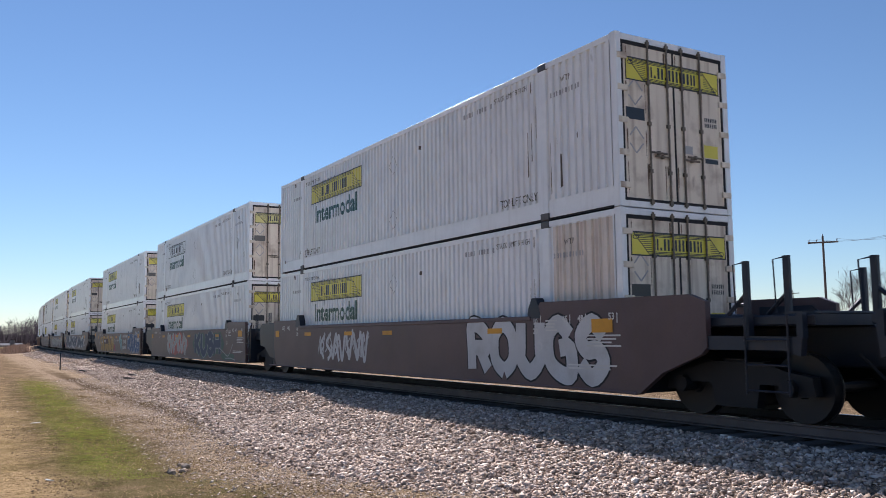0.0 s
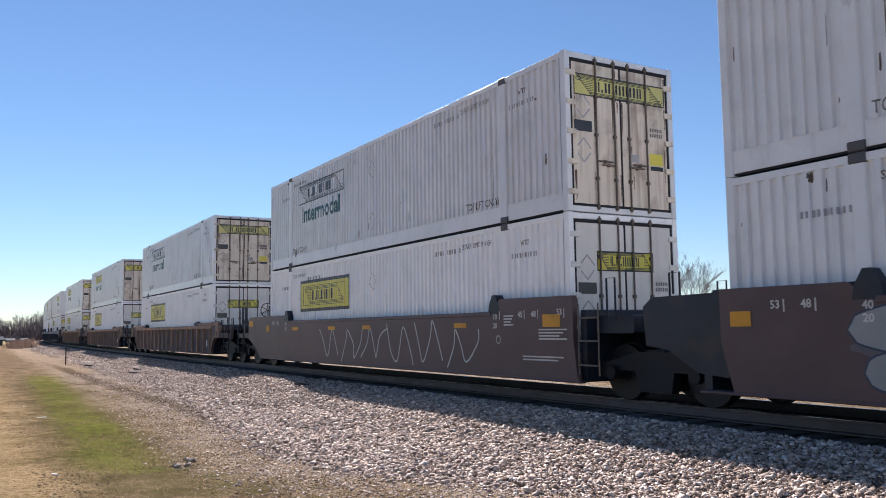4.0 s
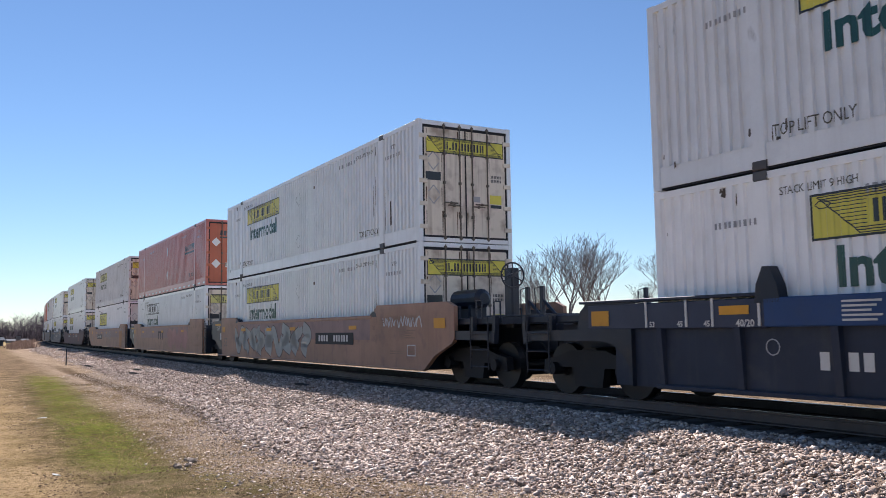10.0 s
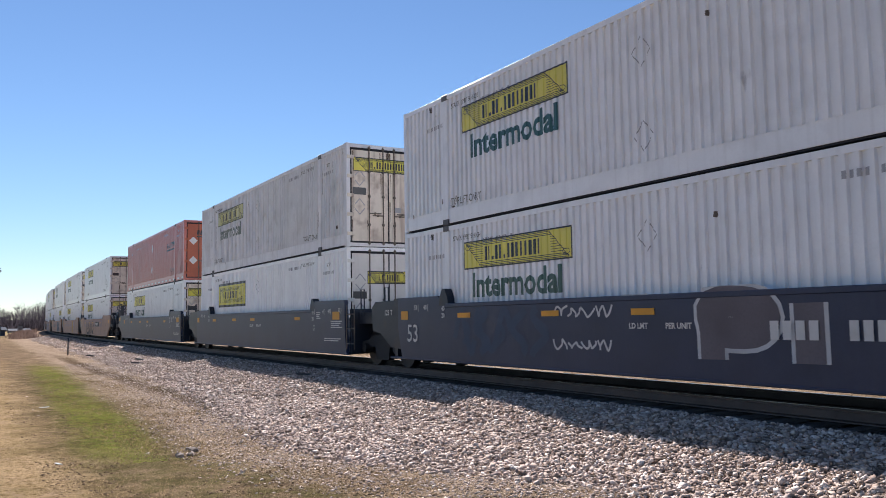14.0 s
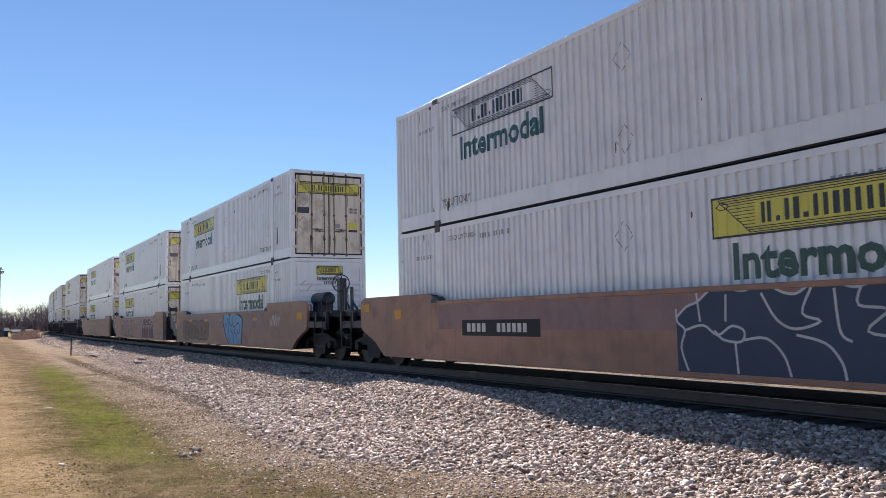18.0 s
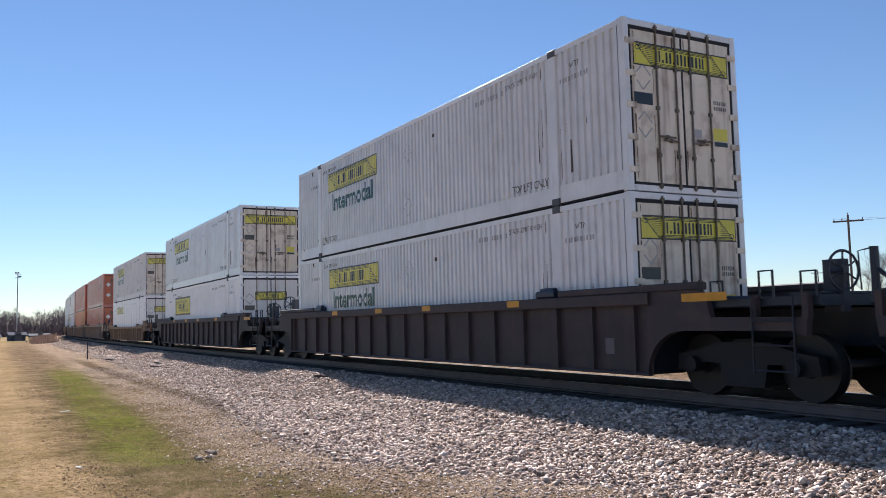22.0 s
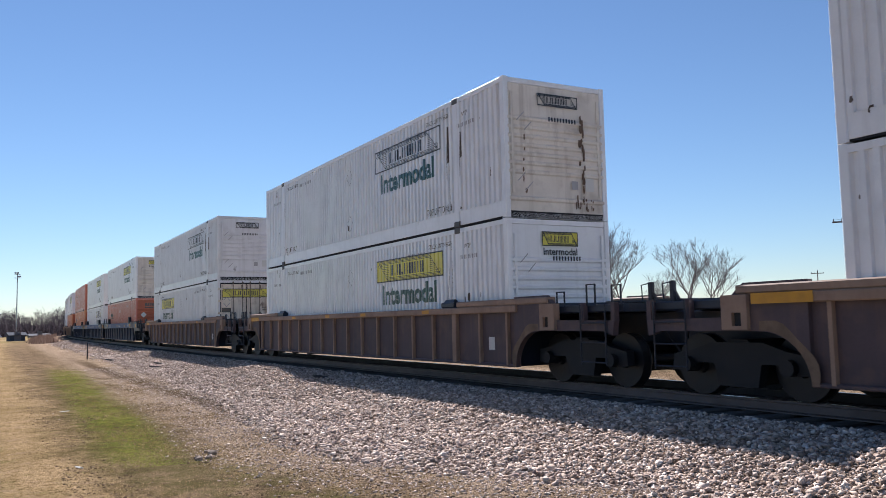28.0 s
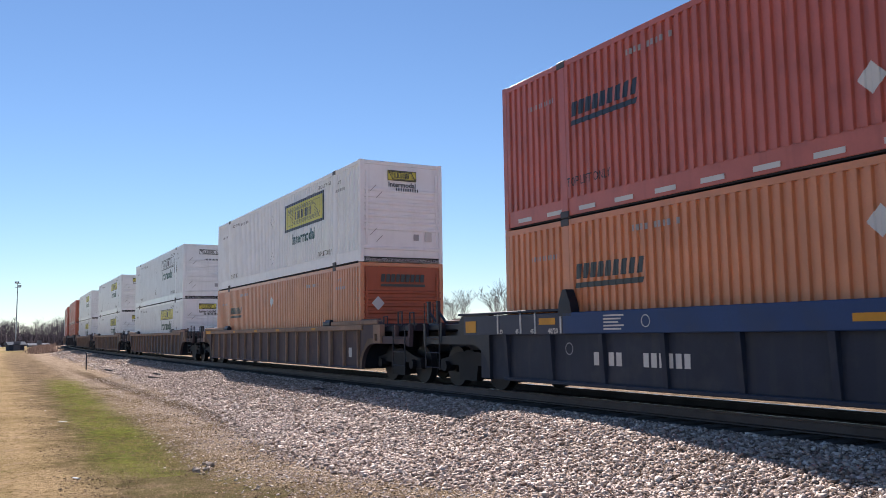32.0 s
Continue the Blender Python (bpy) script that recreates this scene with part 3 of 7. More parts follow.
def build_grass():
    rng = np.random.default_rng(9)

    def blades(name, label, o, y, h, w, material):
        n = len(o)
        pts = np.stack([o + line_x(y), y, profile(o, y) - 0.004], -1)
        a = rng.uniform(0, 2 * math.pi, n)
        d = np.stack([np.cos(a), np.sin(a), 0 * a], -1)
        lean = rng.normal(0, 0.6, (n, 3)) * [1, 1, 0] * h[:, None]
        v = np.stack([pts - d * w[:, None], pts + d * w[:, None], pts + [0, 0, 1] * h[:, None] + lean], 1).reshape(-1, 3)
        tagged(new(name, big_mesh(name, v, np.arange(3 * n).reshape(n, 3), material)), label, "grass", kind="stuff")

    n = 42000
    y = 11.0 + 28 * rng.random(n) ** 1.5
    o = -8.95 + 0.04 * y + (0.6 + 0.004 * y) * rng.normal(0, 0.5, n)
    clump = np.sin(o * 5.1 + y * 1.7) + np.sin(o * 2.3 - y * 2.9) + rng.normal(0, 1.0, n)
    k = clump > -0.3
    blades("green_grass", "short fresh green grass in a strip beside the gravel", o[k], y[k], rng.uniform(0.006, 0.018, n)[k], rng.uniform(0.002, 0.005, n)[k], GRASS_GREEN)
    n = 120000
    y = 6.0 + 40 * rng.random(n) ** 1.7
    o = -14.0 + 6.8 * rng.random(n) ** 1.1
    clump = np.sin(o * 3.1 + y * 1.1) + np.sin(o * 1.7 - y * 2.3) + rng.normal(0, 0.8, n)
    k = clump > -0.2
    blades("dry_grass", "short dry tan lawn grass", o[k], y[k], rng.uniform(0.008, 0.024, n)[k], rng.uniform(0.002, 0.006, n)[k], GRASS_DRY)
    # low dead tufts on the bare earth, in loose patches
    n = 900
    ty = 6.0 + 26 * rng.random(n) ** 1.5
    to = -9.6 + 3.6 * rng.random(n) + 0.03 * ty
    near = np.interp(ty, EDGE_Y, EDGE_O) - to
    k = (near > 0.25) & (np.sin(to * 2.1 + ty * 0.9) + np.sin(to * 1.3 - ty * 1.7) + rng.normal(0, 0.7, n) > 0.2)
    ty, to = np.repeat(ty[k], 55), np.repeat(to[k], 55)
    m = len(ty)
    r = rng.uniform(0.04, 0.16, k.sum()).repeat(55)
    blades("dead_tuft", "dead brown grass tufts on the bare earth", to + rng.normal(0, 1, m) * r, ty + rng.normal(0, 1, m) * r * 1.6,
           rng.uniform(0.01, 0.045, m), rng.uniform(0.002, 0.005, m), TUFT)


# ---- track ----
def build_track():
    track = tagged(new("track"), "single railway track of rusty rails on dark wooden ties", "railway track", kind="structure")
    prof = [(-0.07, -0.172), (0.07, -0.172), (0.07, -0.155), (0.012, -0.14), (0.012, -0.04), (0.036, -0.032), (0.036, -0.002), (-0.036, -0.002),
            (-0.036, -0.032), (-0.012, -0.04), (-0.012, -0.14), (-0.07, -0.155)]
    ss = sorted({*np.arange(-1000, 1300, 12.0)})
    for side in (-0.755, 0.755):
        g = Geo()
        vs, fs = [], []
        for s in ss:
            m = riding(s, 0, 2.0)
            vs += [m @ Vector((side + a, 0, b)) for a, b in prof]
        k = len(prof)
        for i in range(len(ss) - 1):
            fs += [(i * k + j, i * k + (j + 1) % k, (i + 1) * k + (j + 1) % k, (i + 1) * k + j) for j in range(k)]
        g.add(vs, fs)
        rail = part("rail", g.mesh("rail", RAIL_RUST), RAIL_RUST, track)
        h = Geo()
        vs, fs = [], []
        for s in ss:
            m = riding(s, 0, 2.0)
            vs += [m @ Vector((side + a, 0, 0.002)) for a in (-0.03, 0.03)]
        fs = [(2 * i, 2 * i + 1, 2 * i + 3, 2 * i + 2) for i in range(len(ss) - 1)]
        h.add(vs, fs)
        part("running_surface", h.mesh("running_surface", TREAD_STEEL), TREAD_STEEL, rail, "rail head polished bright by wheels")
    tie = Geo().box(-1.36, -0.115, -0.36, 1.36, 0.115, -0.175, 0.015).mesh("tie", TIE_WOOD)
    far = Geo()
    for i in range(2400):
        s = -300 + i * 0.52
        m = riding(s, 0, 2.0)
        if 2.0 < s < 118.0 and i % 1 == 0 and s < 118:
            ob = part("tie", tie, TIE_WOOD, track)
            ob.matrix_basis = m
        elif s < 420 or i % 2 == 0:
            c = [m @ Vector((x, y, z)) for x in (-1.36, 1.36) for y in (-0.115, 0.115) for z in (-0.36, -0.175)]
            far.add(c, [(0, 1, 3, 2), (4, 6, 7, 5), (0, 4, 5, 1), (2, 3, 7, 6), (1, 5, 7, 3)])
    tagged(part("distant_ties", far.mesh("distant_ties", TIE_WOOD), TIE_WOOD, track), kind="stuff")


# ---- background ----
def build_tree(name, label, seed, x, y, height, spread, branches=5):
    """A bare winter tree: tapered trunk, limbs and fine twigs."""
    rng = random.Random(seed)
    tree = tagged(new(name), label, "tree", "bare trees beyond the line")
    tree.location = (x, y, float(profile(x - line_x(y), y)))
    trunk, crown = Geo(), Geo()

    def grow(p, d, length, r, depth):
        n = 3 if depth < 2 else 2
        for i in range(n):
            d = (d + Vector((rng.uniform(-1, 1), rng.uniform(-1, 1), rng.uniform(0.0, 0.7))) * (0.10 if depth < 2 else 0.17)).normalized()
            q = p + d * length / n
            r1 = r * (0.84 if depth < 3 else 0.7)
            (trunk if depth == 0 else crown).tube(p, q, r, r1, 6 if depth < 2 else (4 if depth < 3 else 3))
            p, r = q, r1
            if depth < 4 and (depth > 0 or i > 0):
                for _ in range(1 if depth == 1 else 2):
                    fork(p, d, length, r, depth, rng.uniform(0.5, 0.75))
        if depth < 4:
            for _ in range(2):
                fork(p, d, length, r, depth, 0.66)

    def fork(p, d, length, r, depth, f):
        a = rng.uniform(0, 2 * math.pi)
        out = Vector((math.cos(a), math.sin(a), rng.uniform(0.0, 0.7))).normalized()
        grow(p, (d * 0.78 + out * spread * 0.8).normalized(), length * f, max(r * 0.58, 0.007), depth + 1)

    grow(Vector((0, 0, -0.1)), Vector((0, 0, 1)), height * 0.34, height * 0.016, 0)
    k = height / max(v[2] for v in crown.v)
    for g in (trunk, crown):
        g.v = [(x * k, y * k, z * k) for x, y, z in g.v]
    part("trunk", trunk.mesh("trunk", BARK), BARK, tree)
    part("crown", crown.mesh("crown", BARK), BARK, tree, "crown of bare grey twigs")
    return tree


def bearing(deg, dist):
    """A place at a compass angle right of the line, seen from the camera."""
    return EYE[0] + dist * math.sin(radians(deg)), EYE[1] + dist * math.cos(radians(deg))


def build_woods():
    """Far bare woods round the horizon: thin leaning stems and brush, one mass."""
    rng = np.random.default_rng(21)
    vs, fs = [], []

    def strip(p, q, w):
        d = rng.uniform(0, 2 * math.pi)
        o = np.array([math.cos(d), math.sin(d), 0]) * w
        k = len(vs)
        vs.extend([p - o, p + o, q + o * 0.3, q - o * 0.3])
        fs.append((k, k + 1, k + 2, k + 3))

    spans = [(-40, 14, 235, 330, 3700, 6.6), (14, 75, 240, 340, 1100, 5.6), (75, 150, 300, 420, 160, 8.0), (-150, -40, 280, 420, 160, 9.0)]
    for a0, a1, d0, d1, n, hh in spans:
        for _ in range(n):
            a, d = rng.uniform(a0, a1), rng.uniform(d0, d1)
            x, y = bearing(a, d)
            h = hh * (rng.uniform(0.6, 1.05) + 0.12 * math.sin(a * 1.9) + 0.08 * math.sin(a * 4.7)) * d / 260
            base = np.array([x, y, -0.7])
            top = base + [rng.normal(0, 0.5), rng.normal(0, 0.5), h]
            strip(base, top, 0.11)
            for _ in range(34):
                f = rng.uniform(0.2, 1.0)
                p = base + (top - base) * f
                t, r = rng.uniform(0, 2 * math.pi), h * 0.30 * math.sqrt(max(0.04, 1 - (2 * f - 1.15) ** 2)) * rng.uniform(0.5, 1.0)
                strip(p, p + [math.cos(t) * r, math.sin(t) * r, h * rng.uniform(-0.02, 0.16)], 0.06)
            for _ in range(8):
                t = rng.uniform(0, 2 * math.pi)
                p = base + [math.cos(t) * 2, math.sin(t) * 2, 0]
                strip(p, p + [rng.normal(0, 1.4), rng.normal(0, 1.4), rng.uniform(1.0, 3.6)], 0.22)
    me = bpy.data.meshes.new("distant_woods")
    me.from_pydata([tuple(v) for v in vs], [], fs)
    me.materials.append(WOODS)
    tagged(new("distant_woods", me), "bare brown winter woods along the horizon", "woods", kind="stuff")


def build_weeds():
    """Dry tan brush at the edge of the ballast, far along the line."""
    rng = np.random.default_rng(31)
    n = 2600
    y = rng.uniform(112, 205, n)
    o = -3.7 - 2.6 * rng.random(n) ** 1.5 + rng.normal(0, 0.3, n)
    h = rng.uniform(0.25, 0.95, n) * (0.6 + 0.5 * np.sin(y * 0.35) ** 2)
    p = np.stack([o + line_x(y), y, profile(o, y)], -1)
    a = rng.uniform(0, 6.28, n)
    d = np.stack([np.cos(a), np.sin(a), 0 * a], -1) * 0.05
    top = p + np.stack([rng.normal(0, 0.25, n) * h, rng.normal(0, 0.25, n) * h, h], -1)
    v = np.stack([p - d, p + d, top], 1).reshape(-1, 3)
    tagged(new("dry_weeds", big_mesh("dry_weeds", v, np.arange(3 * n).reshape(n, 3), WEEDS)), "tall dry tan weeds beside the far track", "weeds", kind="stuff")


def build_pole(deg, dist, height, arm):
    x, y = bearing(deg, dist)
    pole = tagged(new("utility_pole"), "weathered wooden utility pole with a crossarm", "utility pole", "utility poles")
    pole.location = (x, y, -0.6)
    pole.rotation_euler.z = -radians(deg)
    g = Geo().tube((0, 0, -0.2), (0, 0, height), 0.13, 0.09, 10)
    part("post", g.mesh("post", POLE_WOOD), POLE_WOOD, pole)
    g = Geo().box(-arm, -0.06, height - 0.62, arm, 0.06, height - 0.48, 0.01)
    part("crossarm", g.mesh("crossarm", POLE_WOOD), POLE_WOOD, pole)
    ins = Geo().tube((0, 0, 0), (0, 0, 0.16), 0.04, 0.05, 8).tube((0, 0, 0.16), (0, 0, 0.22), 0.05, 0.02, 8).mesh("insulator", LAMP_GREY)
    for px in (-arm * 0.92, -arm * 0.4, arm * 0.92):
        part("insulator", ins, LAMP_GREY, pole, at=(px, 0, height - 0.48))
    part("insulator", ins, LAMP_GREY, pole, at=(0, 0, height))


def build_cables(a, b, height, arm):
    """Three sagging wires between two utility poles, each a thing of its own."""
    (d0, r0), (d1, r1) = a, b
    for px in (-arm * 0.92, -arm * 0.4, arm * 0.92):
        ends = []
        for deg, dist in (a, b):
            x, y = bearing(deg, dist)
            ends.append(Vector((x + px * math.cos(radians(deg)), y - px * math.sin(radians(deg)), height - 0.86)))
        pts = [ends[0].lerp(ends[1], i / 14) - Vector((0, 0, 1.1 * (1 - (2 * i / 14 - 1) ** 2))) for i in range(15)]
        tagged(new("power_cable", Geo().rod(pts, 0.009, 5).mesh("power_cable", RAIL_DARK)), "thin black power cable hung between utility poles", "cable", "power cables")


def build_floodlight(deg, dist, height):
    x, y = bearing(deg, dist)
    lamp = tagged(new("floodlight_mast"), "tall grey sports-field floodlight mast", "floodlight", "floodlight masts")
    lamp.location = (x, y, -0.6)
    part("mast", Geo().tube((0, 0, 0), (0, 0, height), 0.14, 0.08, 10).mesh("mast", LAMP_GREY), LAMP_GREY, lamp)
    for k, z in enumerate((height - 0.35, height - 1.2)):
        part("crossarm", Geo().box(-0.6, -0.06, z - 0.06, 0.6, 0.06, z + 0.06, 0.01).mesh("crossarm", LAMP_GREY), LAMP_GREY, lamp)
        head = Geo().box(-0.2, -0.16, -0.18, 0.2, 0.14, 0.18, 0.05).mesh("lamp_head", LAMP_GREY)
        for px in ((-0.4, 0.1) if k == 0 else (0.15, 0.55)):
            part("lamp_head", head, LAMP_GREY, lamp, at=(px, -0.2, z + 0.3))


def build_shed(deg, dist, w, d, h, wall, roof, label, sink=0.0):
    x, y = bearing(deg, dist)
    shed = tagged(new("shed"), label, "shed", "buildings beyond the lawn")
    shed.location = (x, y, -0.6 - sink)
    shed.rotation_euler.z = radians(12)
    part("wall", Geo().box(-w / 2, -d / 2, 0, w / 2, d / 2, h, 0.02).mesh("wall", wall), wall, shed)
    g = Geo().add([(-w / 2 - 0.3, -d / 2 - 0.3, h), (w / 2 + 0.3, -d / 2 - 0.3, h), (w / 2 + 0.3, d / 2 + 0.3, h), (-w / 2 - 0.3, d / 2 + 0.3, h),
                   (-w / 2 - 0.3, 0, h + d * 0.22), (w / 2 + 0.3, 0, h + d * 0.22)],
                  [(0, 1, 5, 4), (2, 3, 4, 5), (0, 4, 3), (1, 2, 5), (0, 3, 2, 1)])
    part("roof", g.mesh("roof", roof), roof, shed)
    part("door", Geo().box(-0.5, -d / 2 - 0.05, 0, 0.5, -d / 2 + 0.02, 2.05, 0.01).mesh("door", SHED_WHITE), SHED_WHITE, shed)


def build_background():
    build_woods()
    for k, (deg, dist, h, spread) in enumerate(((37.6, 62, 7.6, 0.8), (38.6, 63, 8.7, 0.75), (39.7, 66, 9.0, 0.75), (41.2, 68, 8.2, 0.8), (36.2, 74, 6.2, 0.9), (45.4, 84, 9.2, 0.85),
                                                (46.6, 86, 8.2, 0.85), (56.6, 95, 8.4, 0.85), (58.4, 92, 8.0, 0.9), (43.3, 90, 6.4, 0.9), (34.4, 84, 6.4, 0.9), (29.9, 90, 6.6, 0.9), (32.5, 91, 7.6, 0.85))):
        x, y = bearing(deg, dist)
        build_tree("tree", "bare grey winter tree standing beyond the railway line", 40 + k, x, y, h, spread)
    build_pole(55.15, 82, 10.3, 1.25)
    build_pole(53.25, 190, 10.3, 1.25)
    build_pole(65.5, 60, 10.3, 1.25)
    build_cables((55.15, 82), (65.5, 60), 10.3, 1.25)
    build_floodlight(1.77, 215, 15.0)
    build_floodlight(0.5, 180, 15.4)
    build_shed(1.75, 150, 2.2, 2.2, 1.5, SHED_BLUE, SHED_BLUE, "small blue-grey shed beyond the dry lawn", 0.5)
    build_shed(3.0, 205, 4.0, 2.0, 1.0, SHED_WHITE, SHED_WHITE, "low pale grey shed in front of the bare woods", 0.5)
    build_shed(0.2, 165, 3.6, 2.4, 1.1, SHED_BLUE, SHED_BLUE, "low blue-grey building beyond the dry lawn", 0.5)
    build_weeds()
    for k, (px, py, r, w) in enumerate(((-4.6, 47.0, 0.7, 0.55), (-4.2, 36.0, 1.2, 0.5), (-3.6, 38.5, 0.4, 0.75), (-2.6, 21.0, 1.3, 0.4))):
        q = random.Random(70 + k)
        g = Geo().plate([(-w / 2, 0.0), (w / 2 * q.uniform(0.8, 1), 0.0), (w / 2, 0.05), (w / 4, 0.07), (-w / 2 * q.uniform(0.8, 1), 0.06)], -0.06, 0.05)
        ob = tagged(new("wood_scrap", g.mesh("wood_scrap", TIE_WOOD)), "dark broken piece of tie wood on the ballast", "wood scrap", "wood scraps on the ballast")
        ob.location, ob.rotation_euler = (px + float(line_x(py)), py, float(profile(px, py)) + 0.015), (0.1, 0.05, r)
    x, y = bearing(5.78, 52.0)
    post = tagged(new("marker_post"), "thin dark steel marker post in the ballast", "marker post")
    post.location = (x, y, float(profile(x - line_x(y), y)) - 0.03)
    part("shaft", Geo().box(-0.03, -0.03, 0, 0.03, 0.03, 0.95, 0.005).mesh("shaft", BLACK_STEEL), BLACK_STEEL, post)
    part("cap", Geo().box(-0.04, -0.04, 0.95, 0.04, 0.04, 0.99, 0.005).mesh("cap", BLACK_STEEL), BLACK_STEEL, post)
    for k, (px, py, r) in enumerate(((-8.88, 19.7, 0.5), (-9.35, 11.5, 1.9))):
        g = Geo()
        q = random.Random(k)
        pts = [(math.cos(a) * 0.12 * q.uniform(0.5, 1.1), math.sin(a) * 0.025 * q.uniform(0.5, 1.1)) for a in [i * 0.7 for i in range(9)]]
        g.add([(a, b, 0.008 + 0.008 * q.random()) for a, b in pts] + [(0, 0, 0.018)] + [(a, b, 0.003) for a, b in pts],
              [(i, (i + 1) % 9, 9) for i in range(9)] + [(i, i + 10, (i + 1) % 9 + 10, (i + 1) % 9) for i in range(9)])
        ob = tagged(new("litter", g.mesh("litter", PAPER)), "crumpled white scrap of paper on the grass", "litter", "litter scraps")
        ob.location, ob.rotation_euler.z = (px, py, float(profile(px, py))), r
    stones = random.Random(4)
    for k in range(5):
        a, b = -7.75 + stones.uniform(-0.35, 0.35), 11.6 + stones.uniform(-0.5, 0.5)
        g, rr = Geo(), stones.uniform(0.035, 0.07)
        for i in range(5):
            for j in range(8):
                la, lo = -1.2 + i * 0.6, j * math.pi / 4
                w = rr * stones.uniform(0.75, 1.1)
                g.v.append((w * math.cos(la) * math.cos(lo) * 1.2, w * math.cos(la) * math.sin(lo), w * 0.7 * math.sin(la)))
        g.f = [(i * 8 + j, i * 8 + (j + 1) % 8, (i + 1) * 8 + (j + 1) % 8, (i + 1) * 8 + j) for i in range(4) for j in range(8)] + [tuple(range(7, -1, -1)), tuple(range(32, 40))]
        ob = tagged(new("rock", g.mesh("rock", STONE)), "fist-sized grey rock at the edge of the gravel", "rock", "rocks by the grass")
        ob.location = (a, b, float(profile(a, b)) + rr * 0.35)


# ---- containers: 53-foot boxes; local y runs from the doors (-) to the front wall (+) ----
CW, CL, CH = 1.295, 16.15, 2.90
PITCH, DEPTH, INSET, POST = 0.186, 0.043, -0.012, 6.1
BAYS = [(-CL / 2 + 0.16, -POST - 0.10), (-POST + 0.10, POST - 0.10), (POST + 0.10, CL / 2 - 0.16)]


def rib_breaks(y0, y1):
    """Where the corrugation of one bay bends: (y, depth) pairs."""
    n = max(1, round((y1 - y0) / PITCH))
    p = (y1 - y0) / n
    out = []
    for i in range(n):
        a = y0 + i * p
        out += [(a, 0.0), (a + 0.46 * p, 0.0), (a + 0.54 * p, DEPTH), (a + 0.92 * p, DEPTH)]
    return out + [(y1, 0.0)]


ALL_BREAKS = [b for y0, y1 in BAYS for b in rib_breaks(y0, y1)]
_BY, _BD = [b[0] for b in ALL_BREAKS], [b[1] for b in ALL_BREAKS]


def side_panel():
    """The corrugated steel of one side wall, passing flat behind the posts."""
    br = [b for y0, y1 in BAYS for b in rib_breaks(y0, y1)]
    n = len(br)
    vs = [(-CW + INSET + d + e, y, z) for e in (0.0, 0.004) for z in (0.345, 2.80) for y, d in br]
    fs = []
    for i in range(n - 1):
        fs += [(i, i + 1, n + i + 1, n + i), (2 * n + i, 3 * n + i, 3 * n + i + 1, 2 * n + i + 1)]
    fs += [(0, n, 3 * n, 2 * n), (n - 1, 3 * n - 1, 4 * n - 1, 2 * n - 1)]
    return Geo().add(vs, fs)


def drape(bm, side, follow=1.0):
    """Lays flat artwork on the corrugated side; a stiff film sinks only partly into the grooves."""
    lo, hi = min(v.co.y for v in bm.verts), max(v.co.y for v in bm.verts)
    for b in _BY:
        if lo < b < hi:
            bmesh.ops.bisect_plane(bm, geom=bm.verts[:] + bm.edges[:] + bm.faces[:], plane_co=(0, b, 0), plane_no=(0, 1, 0), dist=1e-5)
    for v in bm.verts:
        v.co.x = side * (CW - INSET - follow * float(np.interp(v.co.y, _BY, _BD)) + v.co.x)
    return bm


def art_mesh(name, shapes, side, yc, material, lift=0.003, flat=False, follow=1.0):
    """Artwork in one colour: a list of outlines in (right, up) metres round yc on a side (-1 is the side x < 0)."""
    bm = bmesh.new()
    for pts in shapes:
        try:
            bm.faces.new([bm.verts.new((lift, yc + side * a, b)) for a, b in pts])
        except ValueError:
            pass
    if flat:
        for v in bm.verts:
            v.co.x = side * (flat + v.co.x)
    else:
        drape(bm, side, follow)
    me = bpy.data.meshes.new(name)
    bm.to_mesh(me)
    bm.free()
    me.materials.append(material)
    return me


TEXTS = {}


def text_shapes(body, size, bold=0.0, width=1.0):
    """The outlines' triangles of a word in the built-in font, as (right, up) points centred at nought."""
    key = (body, size, bold, width)
    if key not in TEXTS:
        cu = bpy.data.curves.new("word", "FONT")
        cu.body, cu.size, cu.align_x, cu.align_y, cu.offset, cu.resolution_u = body, size, "CENTER", "CENTER", bold, 2
        ob = new("word", cu)
        me = bpy.data.meshes.new_from_object(ob)
        TEXTS[key] = [[(me.vertices[i].co.x * width, me.vertices[i].co.y) for i in p.vertices] for p in me.polygons]
        bpy.data.objects.remove(ob)
        bpy.data.curves.remove(cu)
        bpy.data.meshes.remove(me)
    return TEXTS[key]


def moved(shapes, dx, dz):
    return [[(a + dx, b + dz) for a, b in s] for s in shapes]


def rect(a0, b0, a1, b1):
    return [(a0, b0), (a1, b0), (a1, b1), (a0, b1)]


def outline(a0, b0, a1, b1, w):
    return [rect(a0, b0, a1, b0 + w), rect(a0, b1 - w, a1, b1), rect(a0, b0 + w, a0 + w, b1 - w), rect(a1 - w, b0 + w, a1, b1 - w)]


def diamond(cx, cz, r, w=0.028):
    """A worn diamond outline, broken at two corners."""
    c = [(cx, cz - r), (cx + r * 0.9, cz), (cx, cz + r), (cx - r * 0.9, cz)]
    return [q for i, (a, b) in enumerate(((0.0, 0.8), (0.15, 1.0), (0.0, 0.7), (0.3, 1.0))) for q in
            stroke([(c[i][0] + (c[(i + 1) % 4][0] - c[i][0]) * f, c[i][1] + (c[(i + 1) % 4][1] - c[i][1]) * f) for f in (a, b)], w)]


